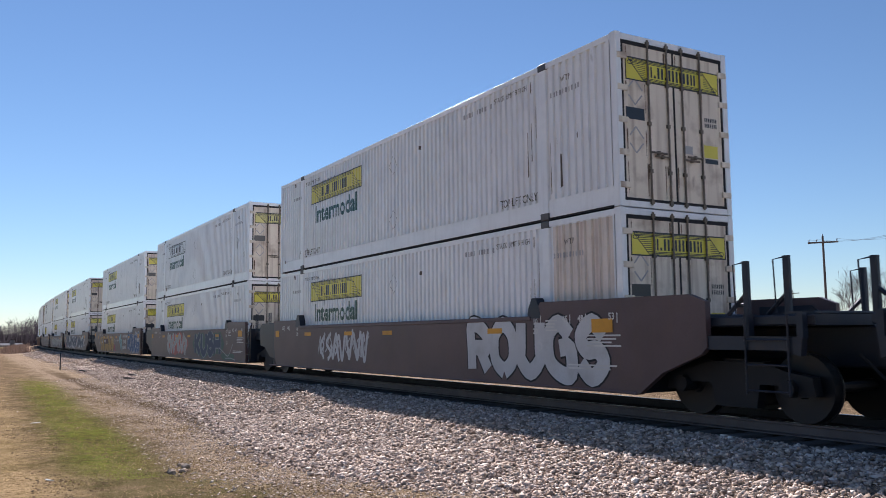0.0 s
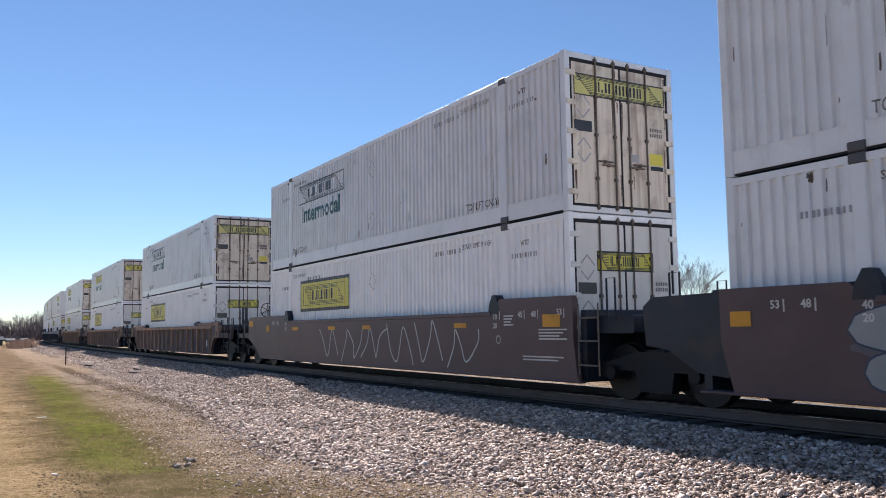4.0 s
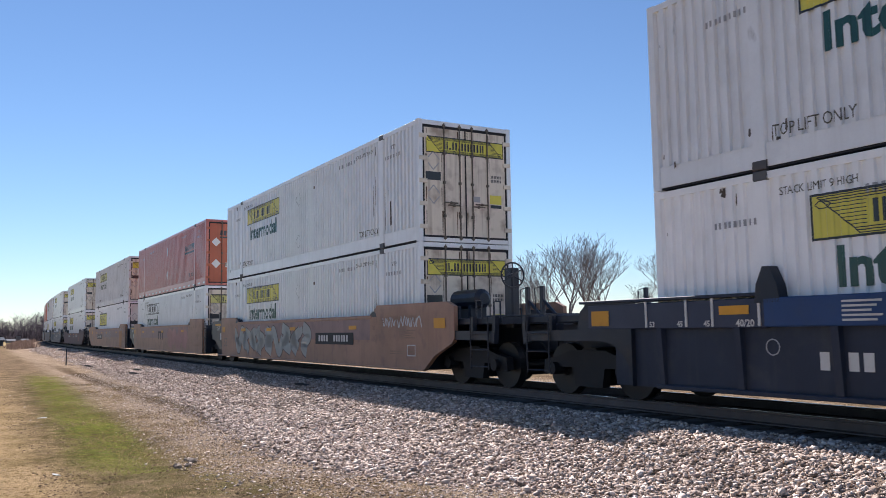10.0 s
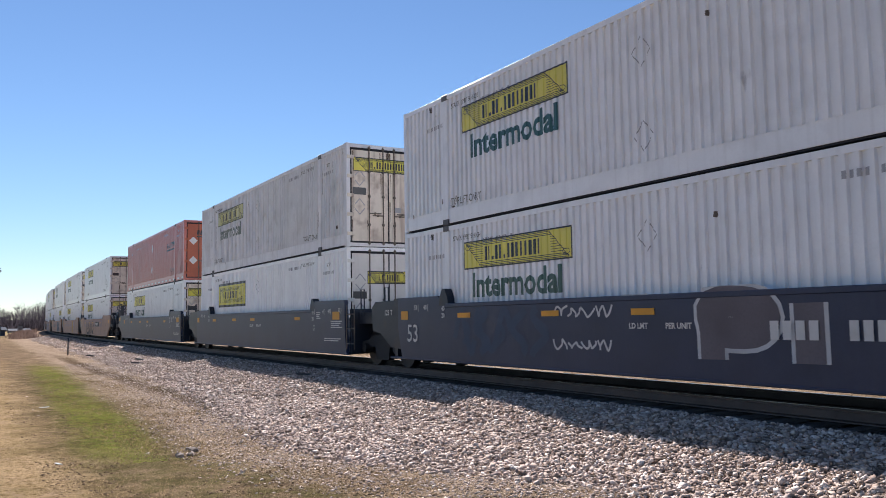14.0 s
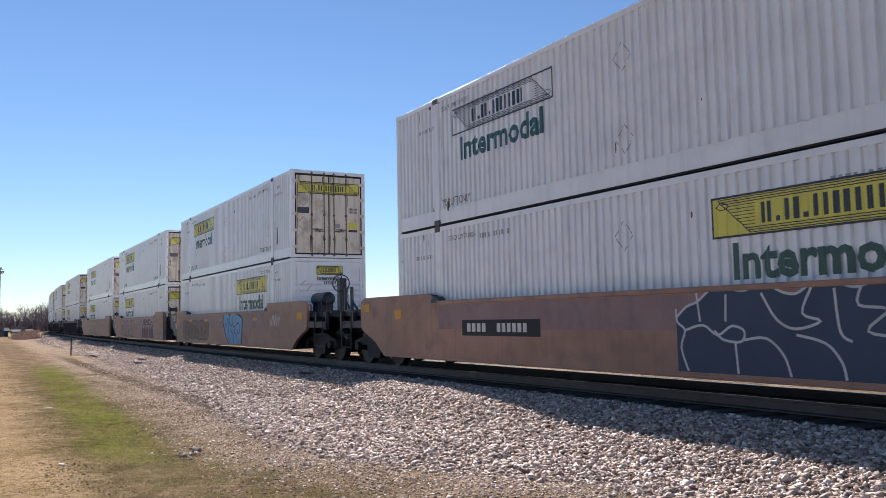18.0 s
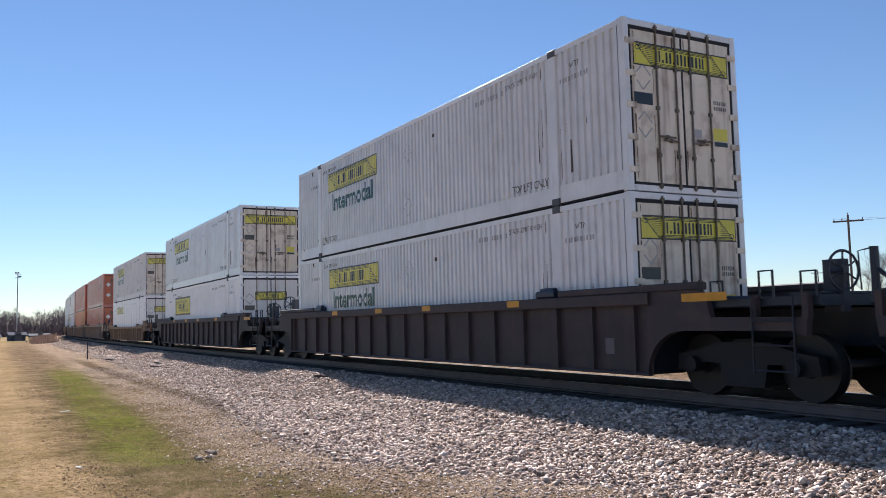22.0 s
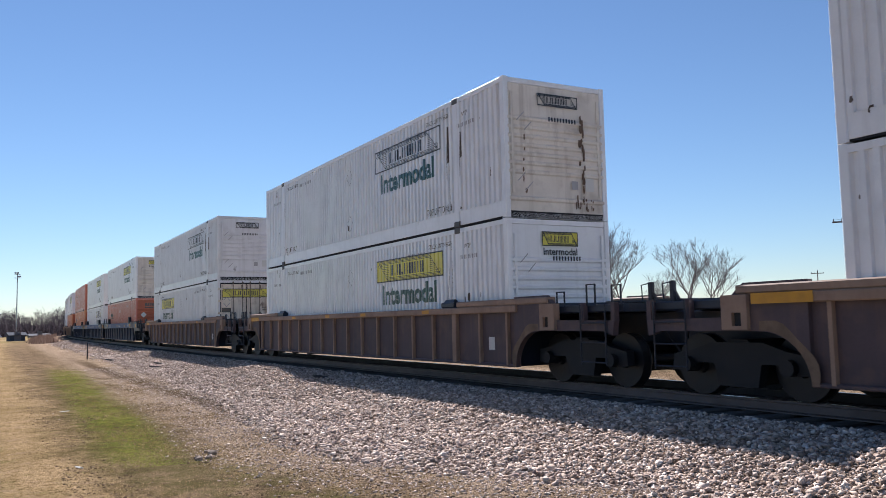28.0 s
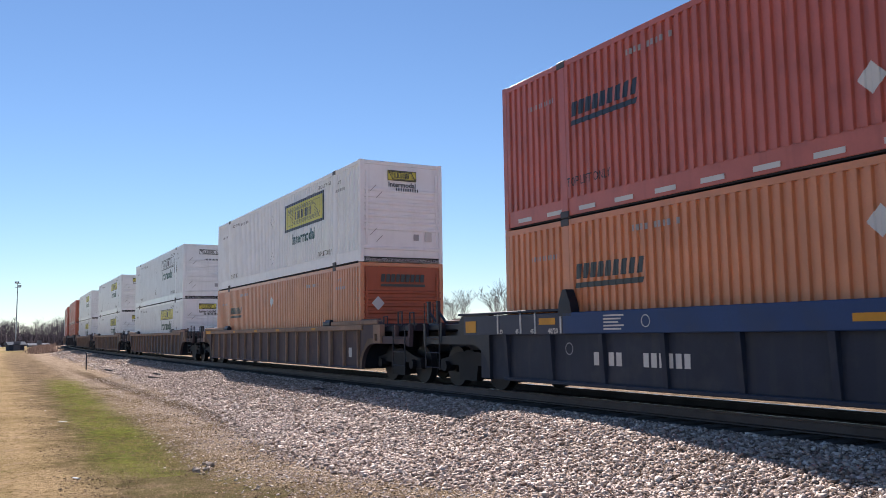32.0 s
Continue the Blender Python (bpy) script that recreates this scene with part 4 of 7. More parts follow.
def emblem(w, h, edge):
    """A haulier's sign without lettering: a scroll of fine lines with a row of plain bars for the name."""
    s = outline(-w / 2, -h / 2, w / 2, h / 2, edge)
    x = -w * 0.27
    for k in (0.045, 0.02, 0.06, 0.02, 0.06, 0.06, 0.065, 0.05):
        if k > 0.03:
            s += [rect(x, -h * 0.24, x + k * w * 0.36, h * 0.24), rect(x + k * w * 0.64, -h * 0.24, x + k * w, h * 0.24)]
        else:
            s.append(rect(x, -h * 0.24, x + k * w, -h * 0.12))
        x += k * w + w * 0.018
    left = lambda z: -w * (0.395 + 0.075 * z / (0.42 * h))
    right = lambda z: w * (0.395 - 0.075 * z / (0.42 * h))
    t = max(0.012, h * 0.022)
    for i in range(3):
        z = h * (0.30 + 0.055 * i)
        s += [rect(left(z), z, right(z), z + t), rect(left(-z), -z - t, right(-z), -z)]
    for i in range(7):
        z = h * (0.24 - 0.08 * i)
        s += [rect(left(z), z, -w * 0.295, z + t * 0.8), rect(w * 0.33, z, right(z), z + t * 0.8)]
    s += stroke([(left(h * 0.42), h * 0.42), (left(-h * 0.42), -h * 0.42)], t * 1.2) + stroke([(right(h * 0.42), h * 0.42), (right(-h * 0.42), -h * 0.42)], t * 1.2)
    for cx, cz in ((left(h * 0.3), h * 0.26), (right(-h * 0.3), -h * 0.26)):
        ring = [(cx + 0.03 * w * math.cos(k * 1.0472), cz + 0.09 * h * math.sin(k * 1.0472)) for k in range(7)]
        s += stroke(ring, t)
    return s


def side_marks(box, kind, side):
    """The signs and words on one long side of a container."""
    yc = 3.58
    sgn = "L" if side < 0 else "R"

    def put(name, shapes, y, m, label="", lift=0.003, key=None, flat=False):
        ob = part(name, shared((key or name, kind, sgn, round(y, 2)), lambda: art_mesh(name, shapes, side, y, m, lift + (0.006 if kind == "panel" and not flat else 0), flat=flat or (CW + 0.015 if kind == "panel" else False), follow=1.0 if name == "scuff" else 0.35), m), m, box, label)
        if len(shapes) > 1:
            ob["kind"] = "stuff"

    if kind in ("yellow", "outline", "faded", "scraped"):
        z, w, h = 2.18, 3.62, 0.58
        ground = {"yellow": YELLOW, "faded": YELLOW_PALE, "outline": PLACARD, "scraped": YELLOW}[kind]
        if kind == "scraped":
            put("logo_panel", [[(w / 2 - 0.42, z - h / 2), (w / 2, z - h / 2), (w / 2, z + h / 2), (w / 2 - 0.14, z + h / 2)], [(-w / 2, z + h * 0.38), (-w * 0.1, z + h * 0.44), (-w * 0.1, z + h / 2), (-w / 2, z + h / 2)], [(-w / 2, z - h / 2), (-w * 0.36, z - h / 2), (-w / 2, z - h * 0.1)]], yc, ground, "scraped remains of a yellow sign panel")
        elif kind != "outline":
            put("logo_panel", [rect(-w / 2, z - h / 2, w / 2, z + h / 2)], yc, ground, "yellow sign panel")
        put("logo_mark", moved(emblem(w, h, 0.03), 0, z), yc, BLACK_PALE if kind == "faded" else BLACK_MARK, "black scroll emblem with bars", 0.006)
        put("intermodal_lettering", moved(text_shapes("Intermodal", 0.68, 0.022, 1.0), 0, 1.53), yc, GREEN_PALE if kind == "faded" else GREEN_MARK, "green lettering")
    elif kind in ("new", "newtext"):
        yc = 3.3
        z, w, h = 1.93, 3.8, 0.95
        if kind == "newtext":
            z = 2.0
        put("logo_border", [rect(-w / 2, z - h / 2, w / 2, z + h / 2)], yc, BLACK_MARK, "dark blue-black sign border")
        put("logo_panel", [rect(-w / 2 + 0.09, z - h / 2 + 0.09, w / 2 - 0.09, z + h / 2 - 0.09)], yc, YELLOW, "bright yellow sign panel", 0.006)
        put("logo_mark", moved(emblem(w * 0.84, h * 0.62, 0.012), 0, z), yc, BLACK_MARK, "black scroll emblem with bars", 0.009)
        if kind == "newtext":
            put("intermodal_lettering", moved(text_shapes("Intermodal", 0.5, 0.015), 0, 1.2), yc, GREEN_MARK, "green lettering")
    elif kind == "panel":
        put("logo_panel", [rect(-1.75, 1.92, 1.75, 2.42)], yc, YELLOW, "yellow sign panel", 0.006, flat=CW + 0.015)
        put("logo_mark", moved(emblem(3.5, 0.5, 0.03), 0, 2.17), yc, BLACK_MARK, "black scroll emblem", 0.009, flat=CW + 0.015)
    elif kind == "orange":
        s, x = [], -0.9
        for k in range(9):
            s.append([(x + 0.03, 1.80), (x + 0.16, 1.80), (x + 0.21, 2.06), (x + 0.08, 2.06)])
            x += 0.197
        y = -4.98
        put("name_mark", s, y, BLACK_MARK, "dark slanted bars of a haulier's name")
        put("underline_stripe", [[(-0.9, 1.64), (0.84, 1.64), (0.88, 1.73), (-0.87, 1.73)]], y, BLACK_MARK)
        for k, z in enumerate((0.92, 2.12)):
            put("placard", [[(0, z - 0.21), (0.19, z), (0, z + 0.21), (-0.19, z)]], -0.1, PLACARD, "white diamond placard", key="placard%d" % k)
    if kind != "panel":
        lift_word = text_shapes("TOP LIFT ONLY", 0.23, 0.0, 0.74)
        c = BLACK_MARK if kind == "orange" else BLACK_PALE
        for y in (-5.28, 5.28) if kind != "orange" else (-5.42,):
            put("top_lift_lettering", moved(lift_word, 0, 0.47 if kind != "orange" else 0.62), y, c, "small black lettering")
    if kind not in ("panel", "orange"):
        for y in (5.27, -5.07):
            put("stack_limit_lettering", moved(text_shapes("STACK LIMIT 9 HIGH", 0.15, 0.0, 0.8), 0, 2.58), y, BLACK_PALE, "small black lettering")
    if kind != "orange":
        s2 = []
        for z, f in ((0.75, 1.0), (2.1, 0.9)):
            c = [(0, z - 0.24), (0.21, z), (0, z + 0.24), (-0.21, z)]
            for i in range(4):
                p, q = c[i], c[(i + 1) % 4]
                for a, b in ((0.0, 0.3), (0.6, 1.0)) if (i + int(f * 10)) % 2 else ((0.1, 0.75),):
                    s2 += [[(p[0] + (q[0] - p[0]) * a, p[1] + (q[1] - p[1]) * a), (p[0] + (q[0] - p[0]) * b, p[1] + (q[1] - p[1]) * b),
                            (p[0] + (q[0] - p[0]) * b, p[1] + (q[1] - p[1]) * b + 0.028), (p[0] + (q[0] - p[0]) * a, p[1] + (q[1] - p[1]) * a + 0.028)]]
        put("placard_frame", s2, -0.05, GREY_MARK, "worn grey diamond placard frames")
    s = []
    for y, z in ((4.15, 2.40), (-3.86, 2.48)):
        s += [rect(side * y - 0.5 + i * 0.1, z, side * y - 0.44 + i * 0.1, z + 0.1) for i in range(11) if i not in (4, 9)]
    for y in (-6.75, 6.5):
        if (y < 0) == (side < 0):
            put("stencil_word", moved(text_shapes("WTP", 0.15, 0.0, 0.9), 0, 2.47), y, GREY_MARK if kind == "orange" else BLACK_PALE, "small stencilled word")
        s += [rect(side * y - 0.42 + i * 0.085, 2.2, side * y - 0.38 + i * 0.085, 2.29) for i in range(10)]
    put("stencil", s, 0.0, GREY_MARK, "rows of small stencil marks")
    if kind == "panel":
        q = random.Random(5)
        s = []
        for i in range(16):
            y, z = side * (-POST) + q.gauss(0, 0.14), q.choice((q.uniform(0.38, 0.8), q.uniform(1.6, 2.5)))
            w, h = q.uniform(0.006, 0.02), q.uniform(0.1, 0.4)
            s.append([(y - w, z + h * 0.1), (y + w * 0.3, z), (y + w, z + h * 0.4), (y + w * 0.5, z + h), (y - w * 0.6, z + h * 0.9)])
        put("scuff", s, 0.0, SCUFF, "sooty scrapes beside the post", 0.016)
    if kind in ("yellow", "outline", "faded", "scraped"):
        q = random.Random(len(kind) * 7 + 3)
        s = []
        for i in range(15):
            y = q.choice((-POST, -POST, POST, -7.6, 7.6)) + q.gauss(0, 0.35) if q.random() < 0.6 else q.uniform(-7.7, 7.7)
            y = max(-7.85, min(7.85, y))
            z = q.choice((q.uniform(0.28, 0.6), q.uniform(2.2, 2.75), q.uniform(0.5, 2.4)))
            w, h = q.uniform(0.010, 0.03), q.choice((q.uniform(0.04, 0.12), q.uniform(0.08, 0.26)))
            h = min(h, 2.78 - z)
            s.append([(y - w, z + h * 0.15), (y + w * 0.2, z), (y + w, z + h * 0.3), (y + w * 0.7, z + h), (y - w * 0.5, z + h * 0.93)])
        for i in range(9):
            y = q.choice((-POST, POST)) + q.choice((-1, 1)) * q.uniform(0.11, 0.5)
            z, h, w = q.uniform(0.4, 1.7), q.uniform(0.25, 0.9), q.uniform(0.005, 0.012)
            s.append([(y - w, z), (y + w, z + 0.05), (y + w * 0.6, z + h), (y - w * 0.4, z + h)])
        put("scuff", s, 0.0, SCUFF, "dark scrapes and rust runs")


def lock_rod(x, sx, k, e):
    """A thin upright rod in its keepers, with a level handle."""
    g = Geo().tube((x, e - 0.008, 0.05), (x, e - 0.008, 2.85), 0.017, n=8)
    for z in (0.10, 0.62, 1.42, 2.12, 2.79):
        g.box(x - 0.035, e - 0.022, z - 0.03, x + 0.035, e + 0.02, z + 0.03)
    z = 0.94 if k else 0.88
    a, b = sorted((x, x - sx * 0.36 if k else x + sx * 0.34))
    return g.box(a, e - 0.032, z - 0.016, b, e - 0.010, z + 0.016, 0.006).box((a + b) / 2 - 0.02, e - 0.034, z - 0.03, (a + b) / 2 + 0.02, e + 0.02, z + 0.03)


def door_end(box, kind, paint, seen):
    """Two doors with four lock rods, hinges, seals and signs at the -y end."""
    e = -CL / 2
    for sx in (-1, 1):
        x0, x1 = sorted((sx * 0.014, sx * 1.145))

        def leaf():
            g = Geo().box(x0, e + 0.02, 0.15, x1, e + 0.07, 2.72, 0.012)
            for k in range(5):
                g.box(min(sx * 1.08, sx * 1.285), e - 0.015, 0.3 + k * 0.54, max(sx * 1.08, sx * 1.285), e + 0.03, 0.40 + k * 0.54, 0.01)
            return g
        d = part("door", shared(("door", sx), leaf, paint), paint, box, "steel door leaf")
        for k, x in enumerate((sx * 0.175, sx * 0.61)):
            if not seen:
                continue
            part("lock_rod", shared(("lock_rod", sx, k), lambda: lock_rod(x, sx, k, e), STEEL_ROD), STEEL_ROD, d, "dark steel lock rod with its handle")
    part("door_seal", shared("door_seal", lambda: Geo().box(-0.014, e + 0.016, 0.13, 0.014, e + 0.068, 2.72).box(-1.19, e + 0.010, 2.72, 1.19, e + 0.068, 2.785)
                             .box(-1.19, e + 0.010, 0.10, 1.19, e + 0.068, 0.15).box(-1.19, e + 0.014, 0.15, -1.145, e + 0.068, 2.72).box(1.145, e + 0.014, 0.15, 1.19, e + 0.068, 2.72), RAIL_DARK), RAIL_DARK, box, "black rubber door seal")
    if not seen:
        return

    def sign(name, shapes, m, lift, label=""):
        def make():
            bm = bmesh.new()
            for pts in shapes:
                bm.faces.new([bm.verts.new((a, e + 0.02 - lift, b)) for a, b in pts])
            me = bpy.data.meshes.new(name)
            bm.to_mesh(me)
            bm.free()
            me.materials.append(m)
            return me
        ob = part(name, shared((name, "door", kind), make, m), m, box, label)
        if len(shapes) > 1:
            ob["kind"] = "stuff"

    if kind == "orange":
        sign("name_mark", [[(-0.7 + k * 0.155, 2.2), (-0.58 + k * 0.155, 2.2), (-0.55 + k * 0.155, 2.42), (-0.67 + k * 0.155, 2.42)] for k in range(9)] + [rect(-0.7, 2.08, 0.7, 2.15)], BLACK_MARK, 0.004, "dark bars of a haulier's name")
        sign("placard", [[(-0.86, b - 0.2), (-0.66, b), (-0.86, b + 0.2), (-1.06, b)] for b in (1.9, 0.95)], PLACARD, 0.003, "white diamond placards")
        sign("plate", [rect(0.35, 0.8, 0.5, 1.1), rect(-0.45, 0.8, -0.3, 1.0)], PLACARD, 0.005, "small white plates")
        sign("warning_label", [rect(0.7, 0.8, 1.05, 1.08)], REFLECT, 0.005, "yellow warning label")
        return
    z, w, h = (2.32, 2.2, 0.40) if kind not in ("new", "newtext", "panel") else (2.05, 1.35, 0.36)
    if kind == "outline":
        sign("door_sign", [rect(-w / 2, z - h / 2, w / 2, z + h / 2)], YELLOW_PALE, 0.004, "faded yellow sign across the doors")
    else:
        sign("door_sign", [rect(-w / 2, z - h / 2, w / 2, z + h / 2)], YELLOW, 0.004, "yellow sign across the doors")
    sign("door_sign_mark", moved(emblem(w, h, 0.022), 0, z), BLACK_MARK, 0.007, "black scroll emblem with bars")
    sign("stencil", [rect(0.72 + i * 0.045, 1.52 + j * 0.1, 0.745 + i * 0.045, 1.59 + j * 0.1) for i in range(7) for j in range(2)] + [rect(0.7, 0.88, 1.02, 0.96)], BLACK_MARK, 0.004)
    sign("warning_label", [rect(0.68, 0.98, 1.02, 1.2)], YELLOW, 0.004, "yellow warning label")
    sign("notice_plate", [rect(-1.11, 1.46, -0.70, 1.66)], BLACK_MARK, 0.005, "black notice plate")
    sign("placard_frame", [q for b in (1.93, 1.12) for q in diamond(-0.9, b, 0.22)], GREY_MARK, 0.004, "worn diamond placard frames")
    if kind in ("yellow", "outline", "faded"):
        q = random.Random(len(kind) + 40)
        runs = []
        for i in range(26):
            x = q.choice((-1.1, -0.64, -0.2, -0.03, 0.03, 0.2, 0.64, 1.1)) + q.gauss(0, 0.03)
            top, h, w = q.choice((2.7, 2.1, 1.3, 0.75)), q.uniform(0.15, 0.75), q.uniform(0.006, 0.02)
            z = max(0.17, top - h)
            runs.append([(x - w * 0.3, z), (x + w * 0.4, z + 0.04), (x + w, top - 0.05), (x + w * 0.5, top), (x - w * 0.8, top - 0.02)])
        sign("rust_run", runs, STAIN, 0.0035, "dark rust runs down the doors")
    sign("plate", [rect(0.18, 1.0, 0.4, 1.14)], GREY_MARK, 0.004)


def front_end(box, kind, paint, seen, stained=False):
    """The closed front wall at the +y end: a sheet with pressed level ribs, corner panel and small sign."""
    e = CL / 2

    def make():
        prof = [(0.12, -0.03)]
        for i in range(10):
            z = 0.40 + i * 0.185
            if i not in (1, 2):
                prof += [(z - 0.06, -0.03), (z - 0.03, 0.004), (z + 0.02, 0.004), (z + 0.05, -0.03)]
        prof.append((2.78, -0.03))
        n = len(prof)
        vs = [(x, e + d, z) for x in (-1.22, 1.22) for z, d in prof] + [(x, e - 0.05, z) for x in (-1.22, 1.22) for z in (0.12, 2.78)]
        return Geo().add(vs, [(i, i + 1, n + i + 1, n + i) for i in range(n - 1)] + [(2 * n, 2 * n + 1, 2 * n + 3, 2 * n + 2)])
    part("front_wall", shared("front_wall", make, paint), paint, box, "ribbed front wall with rust stains" if kind != "orange" else "ribbed orange front wall")
    if not seen:
        return
    for sx in (-1, 1):
        part("grab_rail", shared(("grab_rail", sx), lambda: Geo().box(min(sx * 1.08, sx * 1.14), e - 0.02, 0.5, max(sx * 1.08, sx * 1.14), e + 0.01, 2.6, 0.008), paint), paint, box)

    def sign(name, shapes, m, lift, label=""):
        def mk():
            bm = bmesh.new()
            for pts in shapes:
                bm.faces.new([bm.verts.new((-a, e + lift, b)) for a, b in pts])
            me = bpy.data.meshes.new(name)
            bm.to_mesh(me)
            bm.free()
            me.materials.append(m)
            return me
        ob = part(name, shared((name, "front", kind), mk, m), m, box, label)
        if len(shapes) > 1:
            ob["kind"] = "stuff"

    if kind == "orange":
        sign("name_mark", [[(-0.7 + k * 0.155, 2.35), (-0.58 + k * 0.155, 2.35), (-0.55 + k * 0.155, 2.57), (-0.67 + k * 0.155, 2.57)] for k in range(9)] + [rect(-0.7, 2.22, 0.7, 2.29)], BLACK_MARK, 0.006, "dark bars of a haulier's name")
        sign("placard", [[(-0.78, b - 0.2), (-0.58, b), (-0.78, b + 0.2), (-0.98, b)] for b in (0.55, 1.75)], PLACARD, 0.008, "white diamond placards")
        return
    w, h = (1.05, 0.26) if kind != "new" else (0.7, 0.22)
    z = 2.5
    if kind in ("yellow", "new", "newtext"):
        sign("front_sign", [rect(-0.46, z - 0.15, 0.46, z + 0.15)], YELLOW, 0.004, "small yellow sign")
        sign("front_sign_mark", moved(emblem(0.92, 0.3, 0.02), 0, z) + moved(text_shapes("Intermodal", 0.2, 0.004), 0, z - 0.27), BLACK_MARK, 0.007, "black scroll emblem and lettering")
    else:
        sign("front_sign_mark", moved(emblem(w, h, 0.02), 0.05, z), BLACK_MARK, 0.005, "black scroll emblem with bars")
    sign("stencil", [rect(-0.2 + i * 0.075, 2.05, -0.16 + i * 0.075, 2.14) for i in range(10)], BLACK_MARK, 0.005)
    sign("placard_frame", [s for c in ((-0.82, 0.75), (-0.82, 2.0)) for s in ([(c[0], c[1] - 0.2), (c[0] + 0.2, c[1]), (c[0] + 0.17, c[1]), (c[0], c[1] - 0.17)],
                           [(c[0], c[1] + 0.2), (c[0] - 0.2, c[1]), (c[0] - 0.17, c[1]), (c[0], c[1] + 0.17)])] + [rect(0.35, 0.64, 0.52, 0.82)], GREY_MARK, 0.008, "grey diamond placard frames")
    if stained:
        q = random.Random(8)
        # dark rubbed streaks down one row of ribs, brown below them, a few small runs at the other post
        runs = [(0.66 + q.gauss(0, 0.035), q.uniform(0.02, 0.055), 0.55 + 0.1 * i, q.uniform(0.10, 0.24)) for i in range(16)]
        runs += [(q.uniform(0.45, 1.0), q.uniform(0.008, 0.03), q.uniform(0.15, 0.4), q.uniform(0.06, 0.22)) for i in range(16)]
        runs += [(-0.85 + q.gauss(0, 0.03), q.uniform(0.012, 0.03), 0.5 + 0.22 * i, q.uniform(0.06, 0.16)) for i in range(6)]
        sign("rust_stain", [[(c - w, z + h * 0.2), (c - w * 0.3, z), (c + w * 0.6, z + 0.02), (c + w, z + h * 0.4), (c + w * 0.7, z + h), (c - w * 0.2, z + h * 0.9), (c - w * 0.8, z + h * 0.95)] for c, w, z, h in runs], STAIN, 0.006, "brown rust stains")
    sign("document_box", [rect(0.72, 0.62, 0.94, 0.9)], PLACARD, 0.010, "white document holder")


def build_container(kind, paint, door_paint, label, way, soiled=False):
    box = tagged(new("container"), label, "shipping container", "containers on the train")
    part("side_wall", shared("side_wall", side_panel, paint), paint, box)
    part("side_wall", shared("side_wall_far", lambda: flipped(side_panel()), paint), paint, box)
    if kind == "panel":
        for sx in (-1, 1):
            for y0, y1 in BAYS:
                n = max(1, round((y1 - y0) / 1.24))
                p = (y1 - y0) / n
                xs = sorted((sx * (CW - 0.03), sx * (CW + 0.018)))
                for i in range(n):
                    part("cover_panel", shared(("cover_panel", sx, round(p, 3)), lambda: Geo().box(xs[0], 0.008, 0.37, xs[1], p - 0.008, 2.78, 0.004), paint), paint, box, "", (0, y0 + p * i, 0))
            seams = Geo()
            for y0, y1 in BAYS:
                n = max(1, round((y1 - y0) / 1.24))
                for i in range(n + 1):
                    y = y0 + (y1 - y0) * i / n
                    xs = sorted((sx * (CW - 0.01), sx * (CW + 0.021)))
                    seams.box(xs[0], y - 0.009, 0.38, xs[1], y + 0.009, 2.77)
            part("seam_strip", seams.mesh("seam_strip", GREY_MARK), GREY_MARK, box, "grey riveted seams")["kind"] = "stuff"
    part("roof", shared("roof", lambda: Geo().box(-CW + 0.03, -CL / 2 + 0.03, 2.84, CW - 0.03, CL / 2 - 0.03, 2.872), paint), paint, box)
    part("floor", shared("floor", lambda: Geo().box(-CW + 0.02, -CL / 2 + 0.02, 0.005, CW - 0.02, CL / 2 - 0.02, 0.14), RAIL_DARK), RAIL_DARK, box)
    for sx in (-1, 1):
        a, b = sorted((sx * (CW - 0.07), sx * (CW - 0.006)))
        c = sx * (CW + 0.016)
        part("top_rail", shared(("top_rail", sx), lambda: Geo().box(min(a, c), -CL / 2 + 0.13, 2.785, max(b, c), CL / 2 - 0.13, 2.884, 0.002), paint), paint, box)
        part("bottom_rail", shared(("bottom_rail", sx), lambda: Geo().box(a, -CL / 2 + 0.13, 0.035, b, CL / 2 - 0.13, 0.36, 0.008), paint), paint, box)
        a2, b2 = sorted((sx * (CW - 0.06), sx * (CW + 0.02)))
        a3, b3 = sorted((sx * (CW - 0.06), sx * (CW + 0.03)))
        if (sx < 0) != (way == "D"):
            # the side turned away from the camera
            part("stacking_frame", shared(("stacking_frame", sx), lambda: Geo().box(a2, -POST - 0.1, 0.0, b2, -POST + 0.1, CH, 0.012).box(a2, POST - 0.1, 0.0, b2, POST + 0.1, CH, 0.012), paint), paint, box)["kind"] = "stuff"
            continue
        for k, y in enumerate((-POST, POST)):
            part("stacking_post", shared(("stacking_post", sx, k), lambda: Geo().box(a2, y - 0.10, 0.125, b2, y + 0.10, 2.77, 0.012), paint), paint, box)
            part("casting", shared(("casting", sx, k, 1), lambda: Geo().box(a3, y - 0.11, 2.77, b3, y + 0.11, CH + 0.003, 0.015), CASTING), CASTING, box, "dark steel lifting casting")
            part("casting", shared(("casting", sx, k, 0), lambda: Geo().box(a3, y - 0.11, -0.003, b3, y + 0.11, 0.125, 0.015), CASTING), CASTING, box, "dark steel lifting casting")
    for k, y in enumerate((-CL / 2, CL / 2 - 0.15)):
        part("end_frame", shared(("end_frame", k), lambda: Geo().box(-CW - 0.017, y, 0.0, -CW + 0.11, y + 0.15, CH, 0.014).box(CW - 0.11, y, 0.0, CW + 0.017, y + 0.15, CH, 0.014)
                                 .box(-CW + 0.1, y + 0.01, 0.0, CW - 0.1, y + 0.13, 0.115, 0.01).box(-CW + 0.1, y + 0.01, 2.785, CW - 0.1, y + 0.13, CH - 0.004, 0.01), paint), paint, box, "welded end frame of posts, sill and header")
